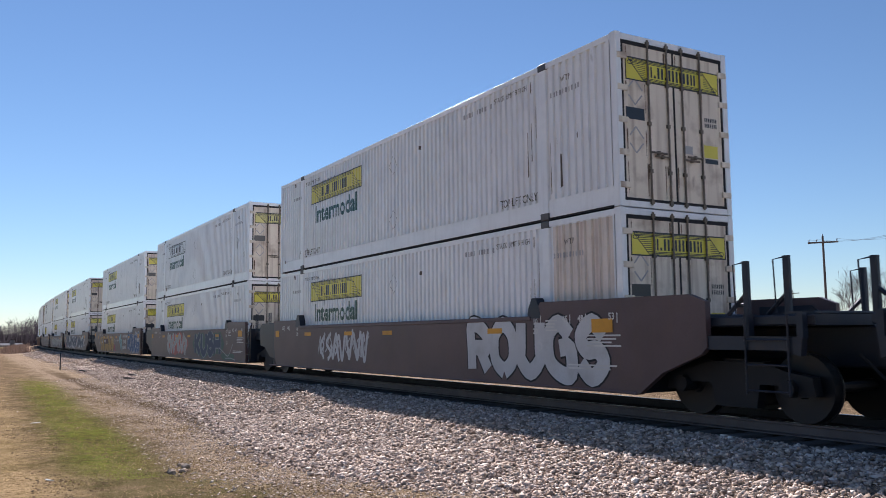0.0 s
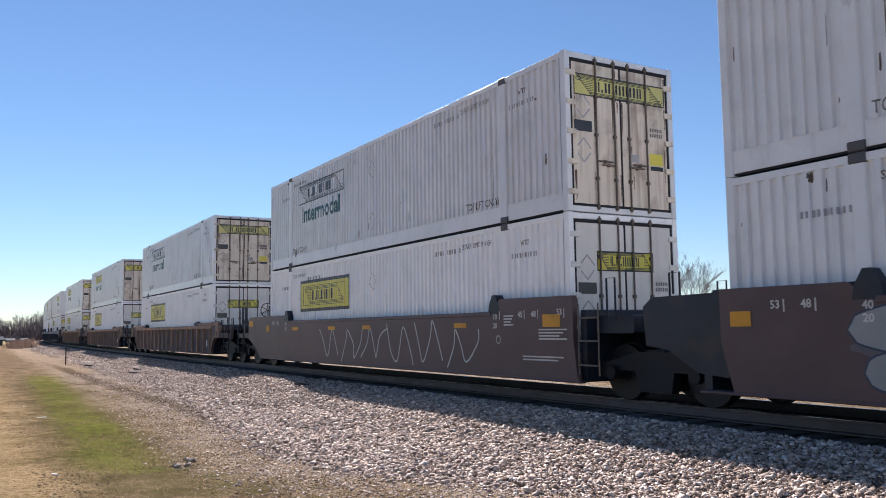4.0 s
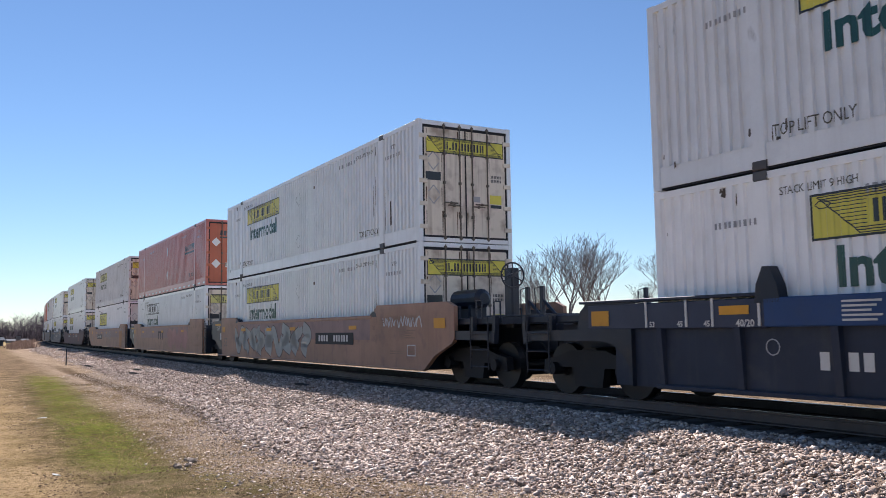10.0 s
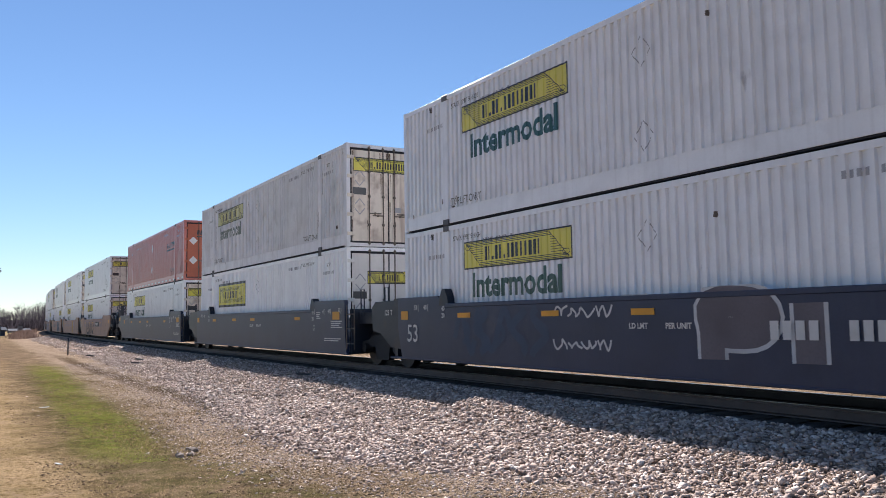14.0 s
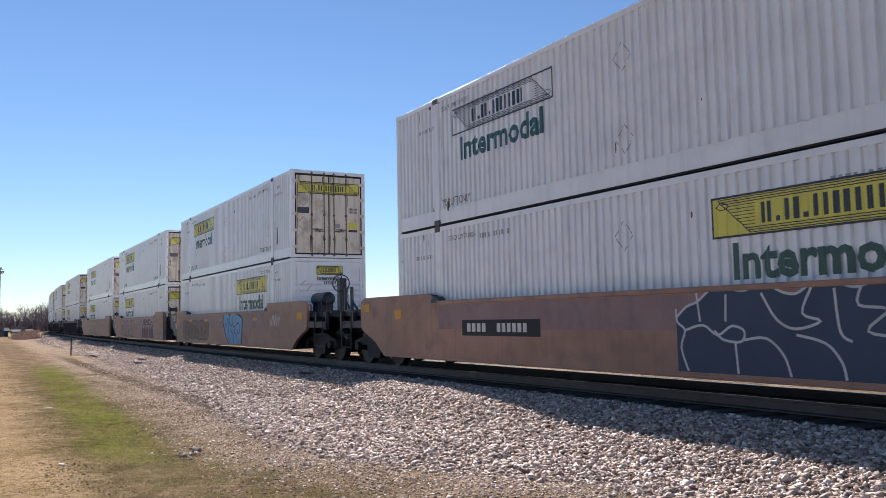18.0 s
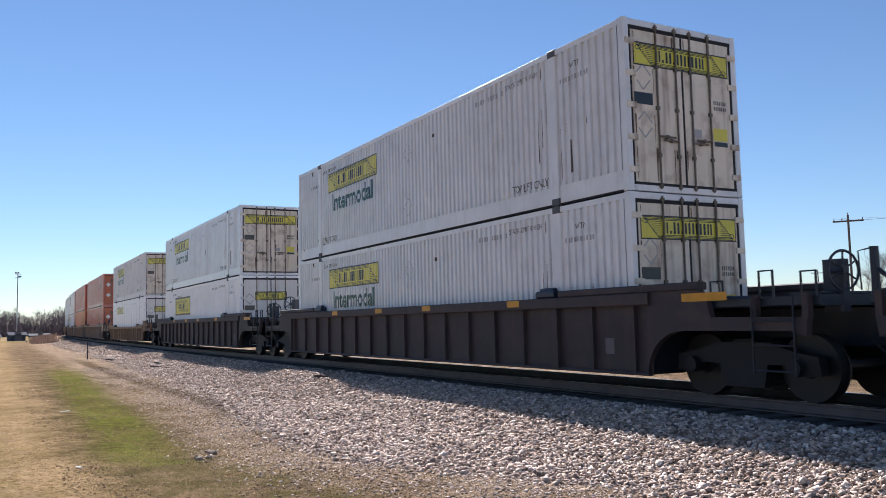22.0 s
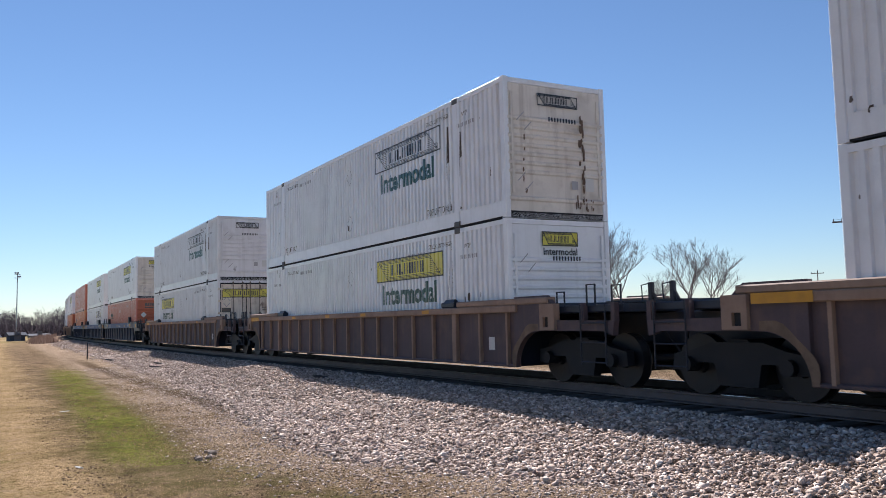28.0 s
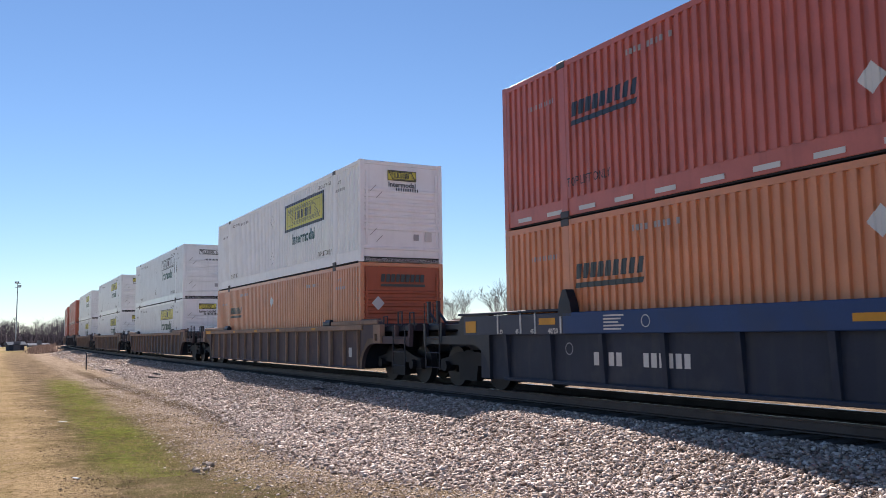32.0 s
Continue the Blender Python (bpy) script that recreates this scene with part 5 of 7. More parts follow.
    if kind == "orange":
        for sx in ((-1,) if way == "D" else (1,)):
            def dashes():
                return art_mesh("reflector_strip", [rect(-7.6 + i * 0.95, 0.09, -7.15 + i * 0.95, 0.17) for i in range(17)], sx, 0.0, PLACARD, 0.006, flat=CW + 0.002)
            part("reflector_strip", shared(("reflector_strip", sx), dashes, PLACARD), PLACARD, box, "white reflective dashes along the sill")["kind"] = "stuff"
    door_end(box, kind, door_paint, way == "D")
    front_end(box, kind, door_paint if kind == "orange" else FRONT_SOILED if soiled else paint, way == "F", soiled and kind == "outline")
    side_marks(box, kind, -1 if way == "D" else 1)
    return box


def flipped(g):
    g.v = [(-x, y, z) for x, y, z in g.v]
    return g


# ---- well cars; local y runs along the train, the near side is x < 0 ----
def truck(car, y):
    """A two-axle bogie: side frames, bolster, four wheels, axles and springs."""
    for sx in (-1, 1):
        def frame_side():
            x0, x1 = sorted((sx * 0.93, sx * 1.09))
            g = Geo().plate([(-1.25, 0.38), (-1.22, 0.62), (-0.85, 0.68), (-0.45, 0.80), (0.45, 0.80), (0.85, 0.68), (1.22, 0.62), (1.25, 0.38), (1.0, 0.36),
                             (0.75, 0.5), (0.42, 0.5), (0.35, 0.18), (-0.35, 0.18), (-0.42, 0.5), (-0.75, 0.5), (-1.0, 0.36)], x0, x1)
            for ay in (-0.9, 0.9):
                g.tube((sx * 0.95, ay, 0.47), (sx * 1.19, ay, 0.47), 0.115, n=12)
            return g
        part("side_frame", shared(("side_frame", sx), frame_side, TRUCK_STEEL), TRUCK_STEEL, car, "cast steel bogie side frame", (0, y, 0))
        if sx < 0:
            part("spring_nest", shared(("spring_nest", sx), lambda: Geo().tube((sx * 1.0, -0.18, 0.22), (sx * 1.0, -0.18, 0.52), 0.075, n=10).tube((sx * 1.0, 0.0, 0.22), (sx * 1.0, 0.0, 0.52), 0.075, n=10)
                                   .tube((sx * 1.0, 0.18, 0.22), (sx * 1.0, 0.18, 0.52), 0.075, n=10), WHEEL_STEEL), WHEEL_STEEL, car, at=(0, y, 0))
        for k, ay in enumerate((-0.9, 0.9)):
            def wheel():
                a, b = sx * 0.70, sx * 0.84
                return Geo().tube((a, 0, 0.46), (b, 0, 0.46), 0.465, 0.455, 28).tube((a, 0, 0.46), (a - sx * 0.03, 0, 0.46), 0.49, 0.48, 28).tube((b, 0, 0.46), (b + sx * 0.05, 0, 0.46), 0.14, 0.12, 14)
            part("wheel", shared(("wheel", sx), wheel, WHEEL_STEEL), WHEEL_STEEL, car, "steel wheel with a bright rim", (0, y + ay, 0))
    for ay in (-0.9, 0.9):
        part("axle", shared("axle", lambda: Geo().tube((-0.72, 0, 0.46), (0.72, 0, 0.46), 0.085, n=12), WHEEL_STEEL), WHEEL_STEEL, car, at=(0, y + ay, 0))
    part("bolster", shared("bolster", lambda: Geo().box(-1.05, -0.2, 0.52, 1.05, 0.2, 0.84, 0.04).box(-0.92, -0.3, 0.2, 0.92, 0.3, 0.52, 0.03).box(-0.62, -0.5, 0.3, 0.62, -0.3, 0.5, 0.02).box(-0.62, 0.3, 0.3, 0.62, 0.5, 0.5, 0.02), TRUCK_STEEL), TRUCK_STEEL, car, at=(0, y, 0))


def hand_wheel(car, x, y, z, r, side=-1):
    """A brake wheel on its stand."""
    stand = part("brake_stand", Geo().box(x - 0.1, y - 0.16, 1.2, x + 0.1, y + 0.12, z + 0.15, 0.03).mesh("brake_stand", BLACK_STEEL), BLACK_STEEL, car)
    out = 1 if y > 0 else -1
    c = (x + side * 0.1, y + out * 0.2, z)
    g = Geo().ring(c, (side * 0.15, out, 0), r, 0.018, 20, 6)
    a = Vector((side * 0.15, out, 0)).normalized()
    u, w = Vector((0, 0, 1)), a.cross(Vector((0, 0, 1)))
    g.tube(Vector(c) - a * 0.2, Vector(c) + a * 0.03, 0.05, 0.04, 8)
    for i in range(6):
        t = i * math.pi / 3
        g.tube(c, Vector(c) + (u * math.cos(t) + w * math.sin(t)) * r, 0.013, n=5)
    part("brake_wheel", g.mesh("brake_wheel", BLACK_STEEL), BLACK_STEEL, stand, "round black brake wheel")["kind"] = "stuff"


def free_end(car, e, paint, deck_paint, wheel=None, posts=True, top=1.62, tank=False, lug=None):
    """The end platform over the outer bogie, with coupler, ladder, rails and brake gear; e is +1 or -1 along y."""
    Y = lambda v: e * v
    for sx in (-1, 1):
        def cheek():
            pts = [(Y(9.26 - 0.76 * math.cos(a)), 0.285 + 0.685 * math.sin(a)) for a in (i * math.pi / 20 for i in range(11))] + [(Y(11.1), 0.97), (Y(11.35), 0.9), (Y(11.38), 1.14), (Y(9.8), 1.16), (Y(9.72), 1.45), (Y(9.5), 1.62), (Y(8.5), 1.62)]
            xs = sorted((sx * 1.36, sx * 1.47))
            return Geo().plate(pts if e > 0 else pts[::-1], *xs)
        part("end_cheek", shared(("end_cheek", e, sx), cheek, paint), paint, car, "arched end plate over the bogie")
    if lug:
        def jacking_lug():
            g = Geo()
            for y0, y1, z0, z1 in ((9.40, 9.50, 0.99, 1.46), (9.66, 9.84, 0.99, 1.46), (9.5, 9.66, 1.22, 1.46), (9.5, 9.66, 0.99, 1.04)):
                g.box(-1.535, min(Y(y0), Y(y1)), z0, -1.40, max(Y(y0), Y(y1)), z1)
            return g.box(-1.45, min(Y(9.84), Y(11.3)), 0.985, -1.40, max(Y(9.84), Y(11.3)), 1.10)
        part("jacking_lug", shared(("jacking_lug", e, lug.name), jacking_lug, lug), lug, car, "dusty tan lug with a slot")["kind"] = "stuff"
        # no real opening: a thin dark plate gives the slot its shade
        part("slot_hole", shared(("slot_hole", e), lambda: Geo().box(-1.478, min(Y(9.5), Y(9.66)), 1.04, -1.474, max(Y(9.5), Y(9.66)), 1.22), RAIL_DARK), RAIL_DARK, car)

        def arch_band():
            turn = [i * math.pi / 20 for i in range(11)]
            arc = [(9.26 - 0.755 * math.cos(t), 0.29 + 0.69 * math.sin(t)) for t in turn]
            out = [(9.26 - (0.86 + 0.05 * math.sin(5 * t)) * math.cos(t), 0.29 + (0.84 + 0.03 * math.sin(7 * t)) * math.sin(t)) for t in turn]
            return art_mesh("arch_band", [[(-Y(p), q) for p, q in (arc[i], arc[i + 1], out[i + 1], out[i])] for i in range(10)], -1, 0.0, DUSTY, 0.003, flat=1.47)
        part("arch_band", shared(("arch_band", e), arch_band, DUSTY), DUSTY, car, "dusty tan edge of the wheel arch")
    part("end_platform", shared(("end_platform", e), lambda: Geo().box(-1.36, min(Y(8.5), Y(11.5)), 1.28, 1.36, max(Y(8.5), Y(11.5)), 1.42, 0.02), deck_paint), deck_paint, car)
    for k, y in enumerate((10.5, 11.3)):
        part("stanchion", shared(("stanchion", e, k), lambda: Geo().box(-1.46, min(Y(y), Y(y + 0.09)), 1.12, -1.36, max(Y(y), Y(y + 0.09)), 1.44), paint), paint, car)
    part("centre_sill", shared(("centre_sill", e), lambda: Geo().box(-0.22, min(Y(8.4), Y(11.75)), 0.72, 0.22, max(Y(8.4), Y(11.75)), 1.28, 0.03), deck_paint), deck_paint, car)
    part("bulkhead", shared(("bulkhead", e), lambda: Geo().box(-1.36, min(Y(8.32), Y(8.46)), 0.3, 1.36, max(Y(8.32), Y(8.46)), 1.5, 0.02), deck_paint), deck_paint, car)
    part("coupler", shared(("coupler", e), lambda: Geo().box(-0.11, min(Y(11.6), Y(11.95)), 0.78, 0.11, max(Y(11.6), Y(11.95)), 0.98, 0.03)
                           .box(-0.2, min(Y(11.72), Y(11.95)), 0.72, 0.2, max(Y(11.72), Y(11.95)), 1.04, 0.05), TRUCK_STEEL), TRUCK_STEEL, car)
    part("crossover_walk", shared(("crossover_walk", e), lambda: Geo().box(-1.3, min(Y(11.0), Y(11.45)), 1.425, 1.3, max(Y(11.0), Y(11.45)), 1.46, 0.008), deck_paint), deck_paint, car, "grated end walkway")
    for sx in (-1, 1):
        def ladder():
            g = Geo()
            for y in (Y(10.55), Y(11.2)):
                g.tube((sx * 1.5, y, 0.4), (sx * 1.5, y, 1.42), 0.016, n=6)
            for z in (0.45, 0.78, 1.1):
                g.tube((sx * 1.5, Y(10.55), z), (sx * 1.5, Y(11.2), z), 0.014, n=6)
            return g
        part("ladder", shared(("ladder", e, sx), ladder, BLACK_STEEL), BLACK_STEEL, car)
        if posts:
            for k, (px, py, z1) in enumerate(((1.27, 11.0, top + 0.46), (1.24, 11.5, top + 0.46)) if e > 0 else ((1.30, 10.45, top + 0.53), (1.05, 10.9, top + 0.58))):
                if k and sx > 0:
                    continue
                x, y = sx * px, Y(py)
                p = part("end_post", shared(("end_post", e, sx, k, top), lambda: Geo().box(x - 0.04, y - 0.045, 1.40, x + 0.04, y + 0.045, z1, 0.015)
                                            .tube((x, y, 1.62 if lug else 1.72), (x + 0.02, y - (0.1 if lug else 0.34) * e, 1.44), 0.03, n=6), BLACK_STEEL), BLACK_STEEL, car, "upright steel end post")
                part("grab_iron", shared(("grab_iron", e, sx, k, top), lambda: Geo().rod([(x - 0.04, y + 0.16, 1.45), (x - 0.04, y + 0.18, z1 - 0.04), (x - 0.04, y + 0.03, z1 - 0.02)], 0.011), BLACK_STEEL), BLACK_STEEL, p)
    if not posts:
        for k, (hy, hz) in enumerate(((9.75, 1.66), (10.6, 1.76), (11.25, 1.72))):
            part("grab_hoop", shared(("grab_hoop", e, k), lambda: Geo().rod([(-1.38, Y(hy), 1.4), (-1.38, Y(hy), hz), (-1.38, Y(hy + 0.22), hz), (-1.38, Y(hy + 0.22), 1.4)], 0.018), BLACK_STEEL), BLACK_STEEL, car)
    if tank:
        part("air_tank", shared(("air_tank", e), lambda: Geo().tube((-0.75, Y(8.85), 1.84), (-0.75, Y(9.85), 1.84), 0.21, n=14).tube((-0.75, Y(9.85), 1.84), (-0.75, Y(9.93), 1.84), 0.21, 0.12, 14)
                                  .tube((-0.75, Y(8.85), 1.84), (-0.75, Y(8.77), 1.84), 0.21, 0.12, 14).box(-0.95, min(Y(9.0), Y(9.1)), 1.4, -0.55, max(Y(9.0), Y(9.1)), 1.7).box(-0.95, min(Y(9.6), Y(9.7)), 1.4, -0.55, max(Y(9.6), Y(9.7)), 1.7), BLACK_STEEL), BLACK_STEEL, car, "black air reservoir")
    if wheel:
        hand_wheel(car, -0.85, Y(wheel[0]), wheel[1], 0.25)
    part("air_hose", shared(("air_hose", e), lambda: Geo().rod([(-0.35, Y(11.4), 0.9), (-0.36, Y(11.7), 0.62), (-0.3, Y(11.85), 0.48)], 0.022), RAIL_DARK), RAIL_DARK, car)
    truck(car, Y(10.0))


def joint_end(car, e, paint, has_truck):
    """The inner end of an articulated unit; the far one carries the shared bogie."""
    Y = lambda v: e * v
    part("bulkhead", shared(("bulkhead_in", e), lambda: Geo().box(-1.36, min(Y(8.4), Y(8.54)), 0.3, 1.36, max(Y(8.4), Y(8.54)), 1.5, 0.02), paint), paint, car)
    part("end_platform", shared(("joint_platform", e), lambda: Geo().box(-1.15, min(Y(8.5), Y(9.45)), 1.1, 1.15, max(Y(8.5), Y(9.45)), 1.4, 0.03), BLACK_STEEL), BLACK_STEEL, car)
    part("centre_sill", shared(("joint_sill", e), lambda: Geo().box(-0.25, min(Y(8.4), Y(9.85)), 0.8, 0.25, max(Y(8.4), Y(9.85)), 1.15, 0.04), BLACK_STEEL), BLACK_STEEL, car)
    for sx in (-1, 1):
        part("grab_iron", shared(("joint_grab", e, sx), lambda: Geo().rod([(sx * 1.3, Y(9.2), 1.3), (sx * 1.3, Y(9.2), 2.0), (sx * 1.3, Y(9.0), 2.0), (sx * 1.3, Y(9.0), 1.3)], 0.018), BLACK_STEEL), BLACK_STEEL, car)
    if e < 0:
        for sx in (-1, 1):
            part("ladder", shared(("joint_ladder", sx), lambda: Geo().tube((sx * 1.5, -8.5, 0.42), (sx * 1.5, -8.5, 1.6), 0.016, n=6).tube((sx * 1.5, -9.0, 0.42), (sx * 1.5, -9.0, 1.6), 0.016, n=6)
                                  .tube((sx * 1.5, -8.5, 0.58), (sx * 1.5, -9.0, 0.58), 0.016, n=6).tube((sx * 1.5, -8.5, 0.98), (sx * 1.5, -9.0, 0.98), 0.016, n=6).tube((sx * 1.5, -8.5, 1.36), (sx * 1.5, -9.0, 1.36), 0.016, n=6), STEEL_ROD), STEEL_ROD, car, "worn steel ladder")
    if has_truck:
        truck(car, Y(9.8))


def guides(car, paint, bars=True, top=1.84, base=1.48):
    """Container guides at the well's four quarter points."""
    for sx in (-1, 1):
        for k, y in enumerate((-5.95, 5.95)):
            x0, x1 = sorted((sx * 1.32, sx * 1.5))
            d = 1 if y > 0 else -1
            part("guide_bracket", shared(("guide_bracket", sx, k, top), lambda: Geo().plate([(y - 0.2, base), (y + 0.2, base), (y + 0.16, (base + top) * 0.5), (y + 0.05, top), (y - 0.05, top), (y - 0.16, (base + top) * 0.5)], x0, x1), BLACK_STEEL), BLACK_STEEL, car, "black container guide")
            if bars:
                part("tie_bar", shared(("tie_bar", sx, k), lambda: Geo().box(x0 + 0.04, min(y + d * 0.15, y + d * 2.3), 1.63, x1 - 0.02, max(y + d * 0.15, y + d * 2.3), 1.70, 0.012), BLACK_STEEL), BLACK_STEEL, car)


def side_plate(car, name, shapes, m, lift, label="", flat=1.5, key=None, y=0.0):
    """Flat paint, tape or lettering on the near side of a car."""
    mesh = art_mesh(name, shapes, -1, y, m, lift, flat=flat) if key is None else shared(key, lambda: art_mesh(name, shapes, -1, y, m, lift, flat=flat), m)
    return part(name, mesh, m, car, label)


def blob(cx, cz, rx, rz, rng, n=22, power=2.6):
    """A rounded, swelling letter-like shape."""
    p1, p2, a2, a3 = rng.uniform(0, 6), rng.uniform(0, 6), rng.uniform(0.05, 0.16), rng.uniform(0.04, 0.12)
    out = []
    for i in range(n):
        t = 2 * math.pi * i / n
        c, s = math.cos(t), math.sin(t)
        r = 1 / (abs(c) ** power + abs(s) ** power) ** (1 / power)
        r *= 1 + a2 * math.sin(2 * t + p1) + a3 * math.sin(3 * t + p2)
        out.append((cx + rx * r * c, cz + rz * r * s))
    return out


def stroke(pts, w):
    s = []
    for (a, b), (c, d) in zip(pts, pts[1:]):
        l = math.hypot(c - a, d - b) or 1
        nx, nz = -(d - b) / l * w / 2, (c - a) / l * w / 2
        s.append([(a - nx, b - nz), (c - nx, d - nz), (c + nx, d + nz), (a + nx, b + nz)])
    return s


def squiggle(rng):
    """A bent stroke that is no letter: a few turns between top and bottom of its cell."""
    n = rng.choice((3, 4, 4, 5))
    up = rng.random() < 0.5
    pts = []
    for i in range(n):
        pts.append((0.06 + 0.88 * i / (n - 1) + rng.uniform(-0.07, 0.07), (rng.uniform(0.82, 1.0) if up else rng.uniform(0.0, 0.18))))
        if i < n - 1:
            pts.append((0.06 + 0.88 * (i + 0.5) / (n - 1) + rng.uniform(-0.13, 0.13), rng.uniform(0.3, 0.7)))
        up = not up
    return pts


def ribbon(pts, w):
    """A bent stroke of even width, as one strip of quads."""
    fine = []
    for i in range(len(pts) - 1):
        p0, p1, p2, p3 = pts[max(i - 1, 0)], pts[i], pts[i + 1], pts[min(i + 2, len(pts) - 1)]
        for t in (0, 0.25, 0.5, 0.75):
            fine.append(tuple(0.5 * (2 * p1[k] + (p2[k] - p0[k]) * t + (2 * p0[k] - 5 * p1[k] + 4 * p2[k] - p3[k]) * t * t + (3 * p1[k] - p0[k] - 3 * p2[k] + p3[k]) * t ** 3) for k in (0, 1)))
    fine.append(pts[-1])
    a, b = [], []
    for i, (x, z) in enumerate(fine):
        (x0, z0), (x1, z1) = fine[max(i - 1, 0)], fine[min(i + 1, len(fine) - 1)]
        l = math.hypot(x1 - x0, z1 - z0) or 1
        nx, nz = -(z1 - z0) / l * w / 2, (x1 - x0) / l * w / 2
        a.append((x + nx, z + nz))
        b.append((x - nx, z - nz))
    return [[a[i], a[i + 1], b[i + 1], b[i]] for i in range(len(fine) - 1)]


def cloud(w, z0, z1, rng, step=0.12, ragged=0.16):
    """A ragged patch of sprayed colour, w metres long, as narrow uprights side by side."""
    ph = [rng.uniform(0, 6.3) for _ in range(6)]
    n = max(4, int(w / step))
    h = z1 - z0

    def edge(t, k):
        v = 0.5 + 0.25 * math.sin(t * w * 1.7 + ph[k]) + 0.16 * math.sin(t * w * 4.3 + ph[k + 1]) + 0.09 * math.sin(t * w * 9.7 + ph[k + 2])
        return v * ragged * 2 * h

    def zs(t):
        r = max(0.06, 1 - abs(2 * t - 1) ** 7)
        m = (z0 + z1) / 2
        return m - (m - z0 - edge(t, 0) * 0.6) * r, m + (z1 - m - edge(t, 3)) * r
    out = []
    for i in range(n):
        (b0, t0), (b1, t1) = zs(i / n), zs((i + 1) / n)
        out.append([(w * i / n, b0), (w * (i + 1) / n, b1), (w * (i + 1) / n, t1), (w * i / n, t0)])
    return out


def bend(x0, w, h0, h1, rng):
    """A full-height curved stroke that is no letter."""
    turns, ph, d, slant = rng.uniform(0.9, 1.7), rng.uniform(-1.5, 1.5), rng.choice((-1, 1)), rng.uniform(-0.3, 0.3)
    ts = [i / 9 for i in range(10)]
    if rng.random() < 0.45:
        # lying wave
        return [(x0 + w * (-0.05 + 1.1 * t), (h0 + h1) / 2 + (h1 - h0) * 0.5 * d * math.sin(2 * math.pi * t * turns * 0.8 + ph) * (0.75 + 0.25 * t)) for t in ts]
    return [(x0 + w * (0.5 + slant * (t - 0.5) + d * 0.3 * math.sin(2 * math.pi * t * turns + ph)), h0 + (h1 - h0) * t) for t in ts]


def spark(x, z, r):
    """A sprayed glint: thin crossing rays."""
    return [q for a in (0.1, 0.9, 1.67, 2.45) for q in stroke([(x - r * math.cos(a) * (1 if a in (0.1, 1.67) else 0.55), z - r * math.sin(a) * (1 if a in (0.1, 1.67) else 0.55)),
                                                             (x + r * math.cos(a) * (1 if a in (0.1, 1.67) else 0.55), z + r * math.sin(a) * (1 if a in (0.1, 1.67) else 0.55))], 0.03)]


def paint_layer(car, name, shapes, m, lift, label, flat=1.5, y=0.0):
    top = 1.6
    ob = side_plate(car, name, [[(a, min(max(b, 0.33), top)) for a, b in s] for s in shapes], m, lift, label, flat, y=y)
    ob["kind"] = "stuff"


def graffiti(car, y0, y1, z0, z1, fill, line, seed, letters=5, backing=None, flat=1.5, thin=False, solid=False, fat=0.34, rim=0.07, chips=None):
    """Sprayed shapes that nobody can read: curved thick strokes with outlines, on a ragged cloud of colour."""
    rng = random.Random(seed)
    w, ya = abs(y1 - y0) / letters, max(y0, y1)
    fills, lines, strokes, bits = [], [], [], []
    for i in range(letters):
        x0, h0, h1 = i * w - 0.06 * w, z0 + rng.uniform(0.0, 0.07), z1 - rng.uniform(0.0, 0.08)
        t = fat * min(w, h1 - h0)
        if thin:
            lines += ribbon([(x0 + a * 1.08 * w, h0 + b * (h1 - h0)) for a, b in squiggle(rng)], 0.04)
            continue
        pts = bend(x0, w * 1.1, h0 + t * 0.45, h1 - t * 0.45, rng)
        if solid:
            p = blob(x0 + 0.56 * w, (h0 + h1) / 2, w * 0.62, (h1 - h0) / 2, rng, 24, 4.5)
            fills.append(p)
            strokes += ribbon(p + p[:1], 0.035)
            strokes += ribbon([(a * 0.8 + (x0 + 0.56 * w) * 0.2, b * 0.7 + (h0 + h1) * 0.15) for a, b in pts], 0.03)
        else:
            lines += ribbon(pts, t + rim)
            fills += ribbon(pts, t)
            if rng.random() < 0.6:
                more = bend(x0, w, h0 + t * 0.4, h1 - t * 0.4, rng)[2:7]
                lines += ribbon(more, t * 0.7 + rim)
                fills += ribbon(more, t * 0.7)
        if chips:
            cx, cz, r = x0 + w * rng.uniform(0.2, 0.9), rng.uniform(z0 + 0.25, z1 - 0.25), rng.uniform(0.12, 0.24)
            bits.append([(cx, cz - r), (cx + r * 0.8, cz), (cx + r * 0.1, cz + r), (cx - r * 0.8, cz + r * 0.2)])
    back = cloud(abs(y1 - y0) + 0.2, z0 - 0.05, z1 + 0.05, rng) if backing else []
    k = 0.002
    for name, shapes, m, lab in (("graffiti_backing", back, backing, "sprayed cloud of colour"), ("graffiti_chip", bits, chips, "sprayed angular patches"), ("graffiti_outline", lines, line, "sprayed outlines"),
                                 ("graffiti_fill", fills, fill, "sprayed thick bent strokes"), ("graffiti_stroke", strokes, line, "sprayed thin lines")):
        if shapes:
            paint_layer(car, name, shapes, m, k, lab, flat, ya)
            k += 0.0025


# letter skeletons on a grid of five by five; strokes apart by /
SKELETON = {"R": "00 02 04 24 43 42 32 02/22 31 40", "O": "20 01 03 24 43 41 20", "U": "04 02 01 20 41 42 44", "G": "43 24 03 01 20 40 42 22", "S": "43 24 03 12 32 41 20 01",
            "V": "04 12 20 32 44", "K": "00 02 04/44 12/12 40", "A": "00 14 24 40/11 31", "B": "00 02 04 34 33 22 02/22 41 30 00", "E": "44 04 02 00 40/02 32", "P": "00 02 04 34 43 32 02", "I": "10 12 14", "H": "00 02 04/40 42 44/02 42"}


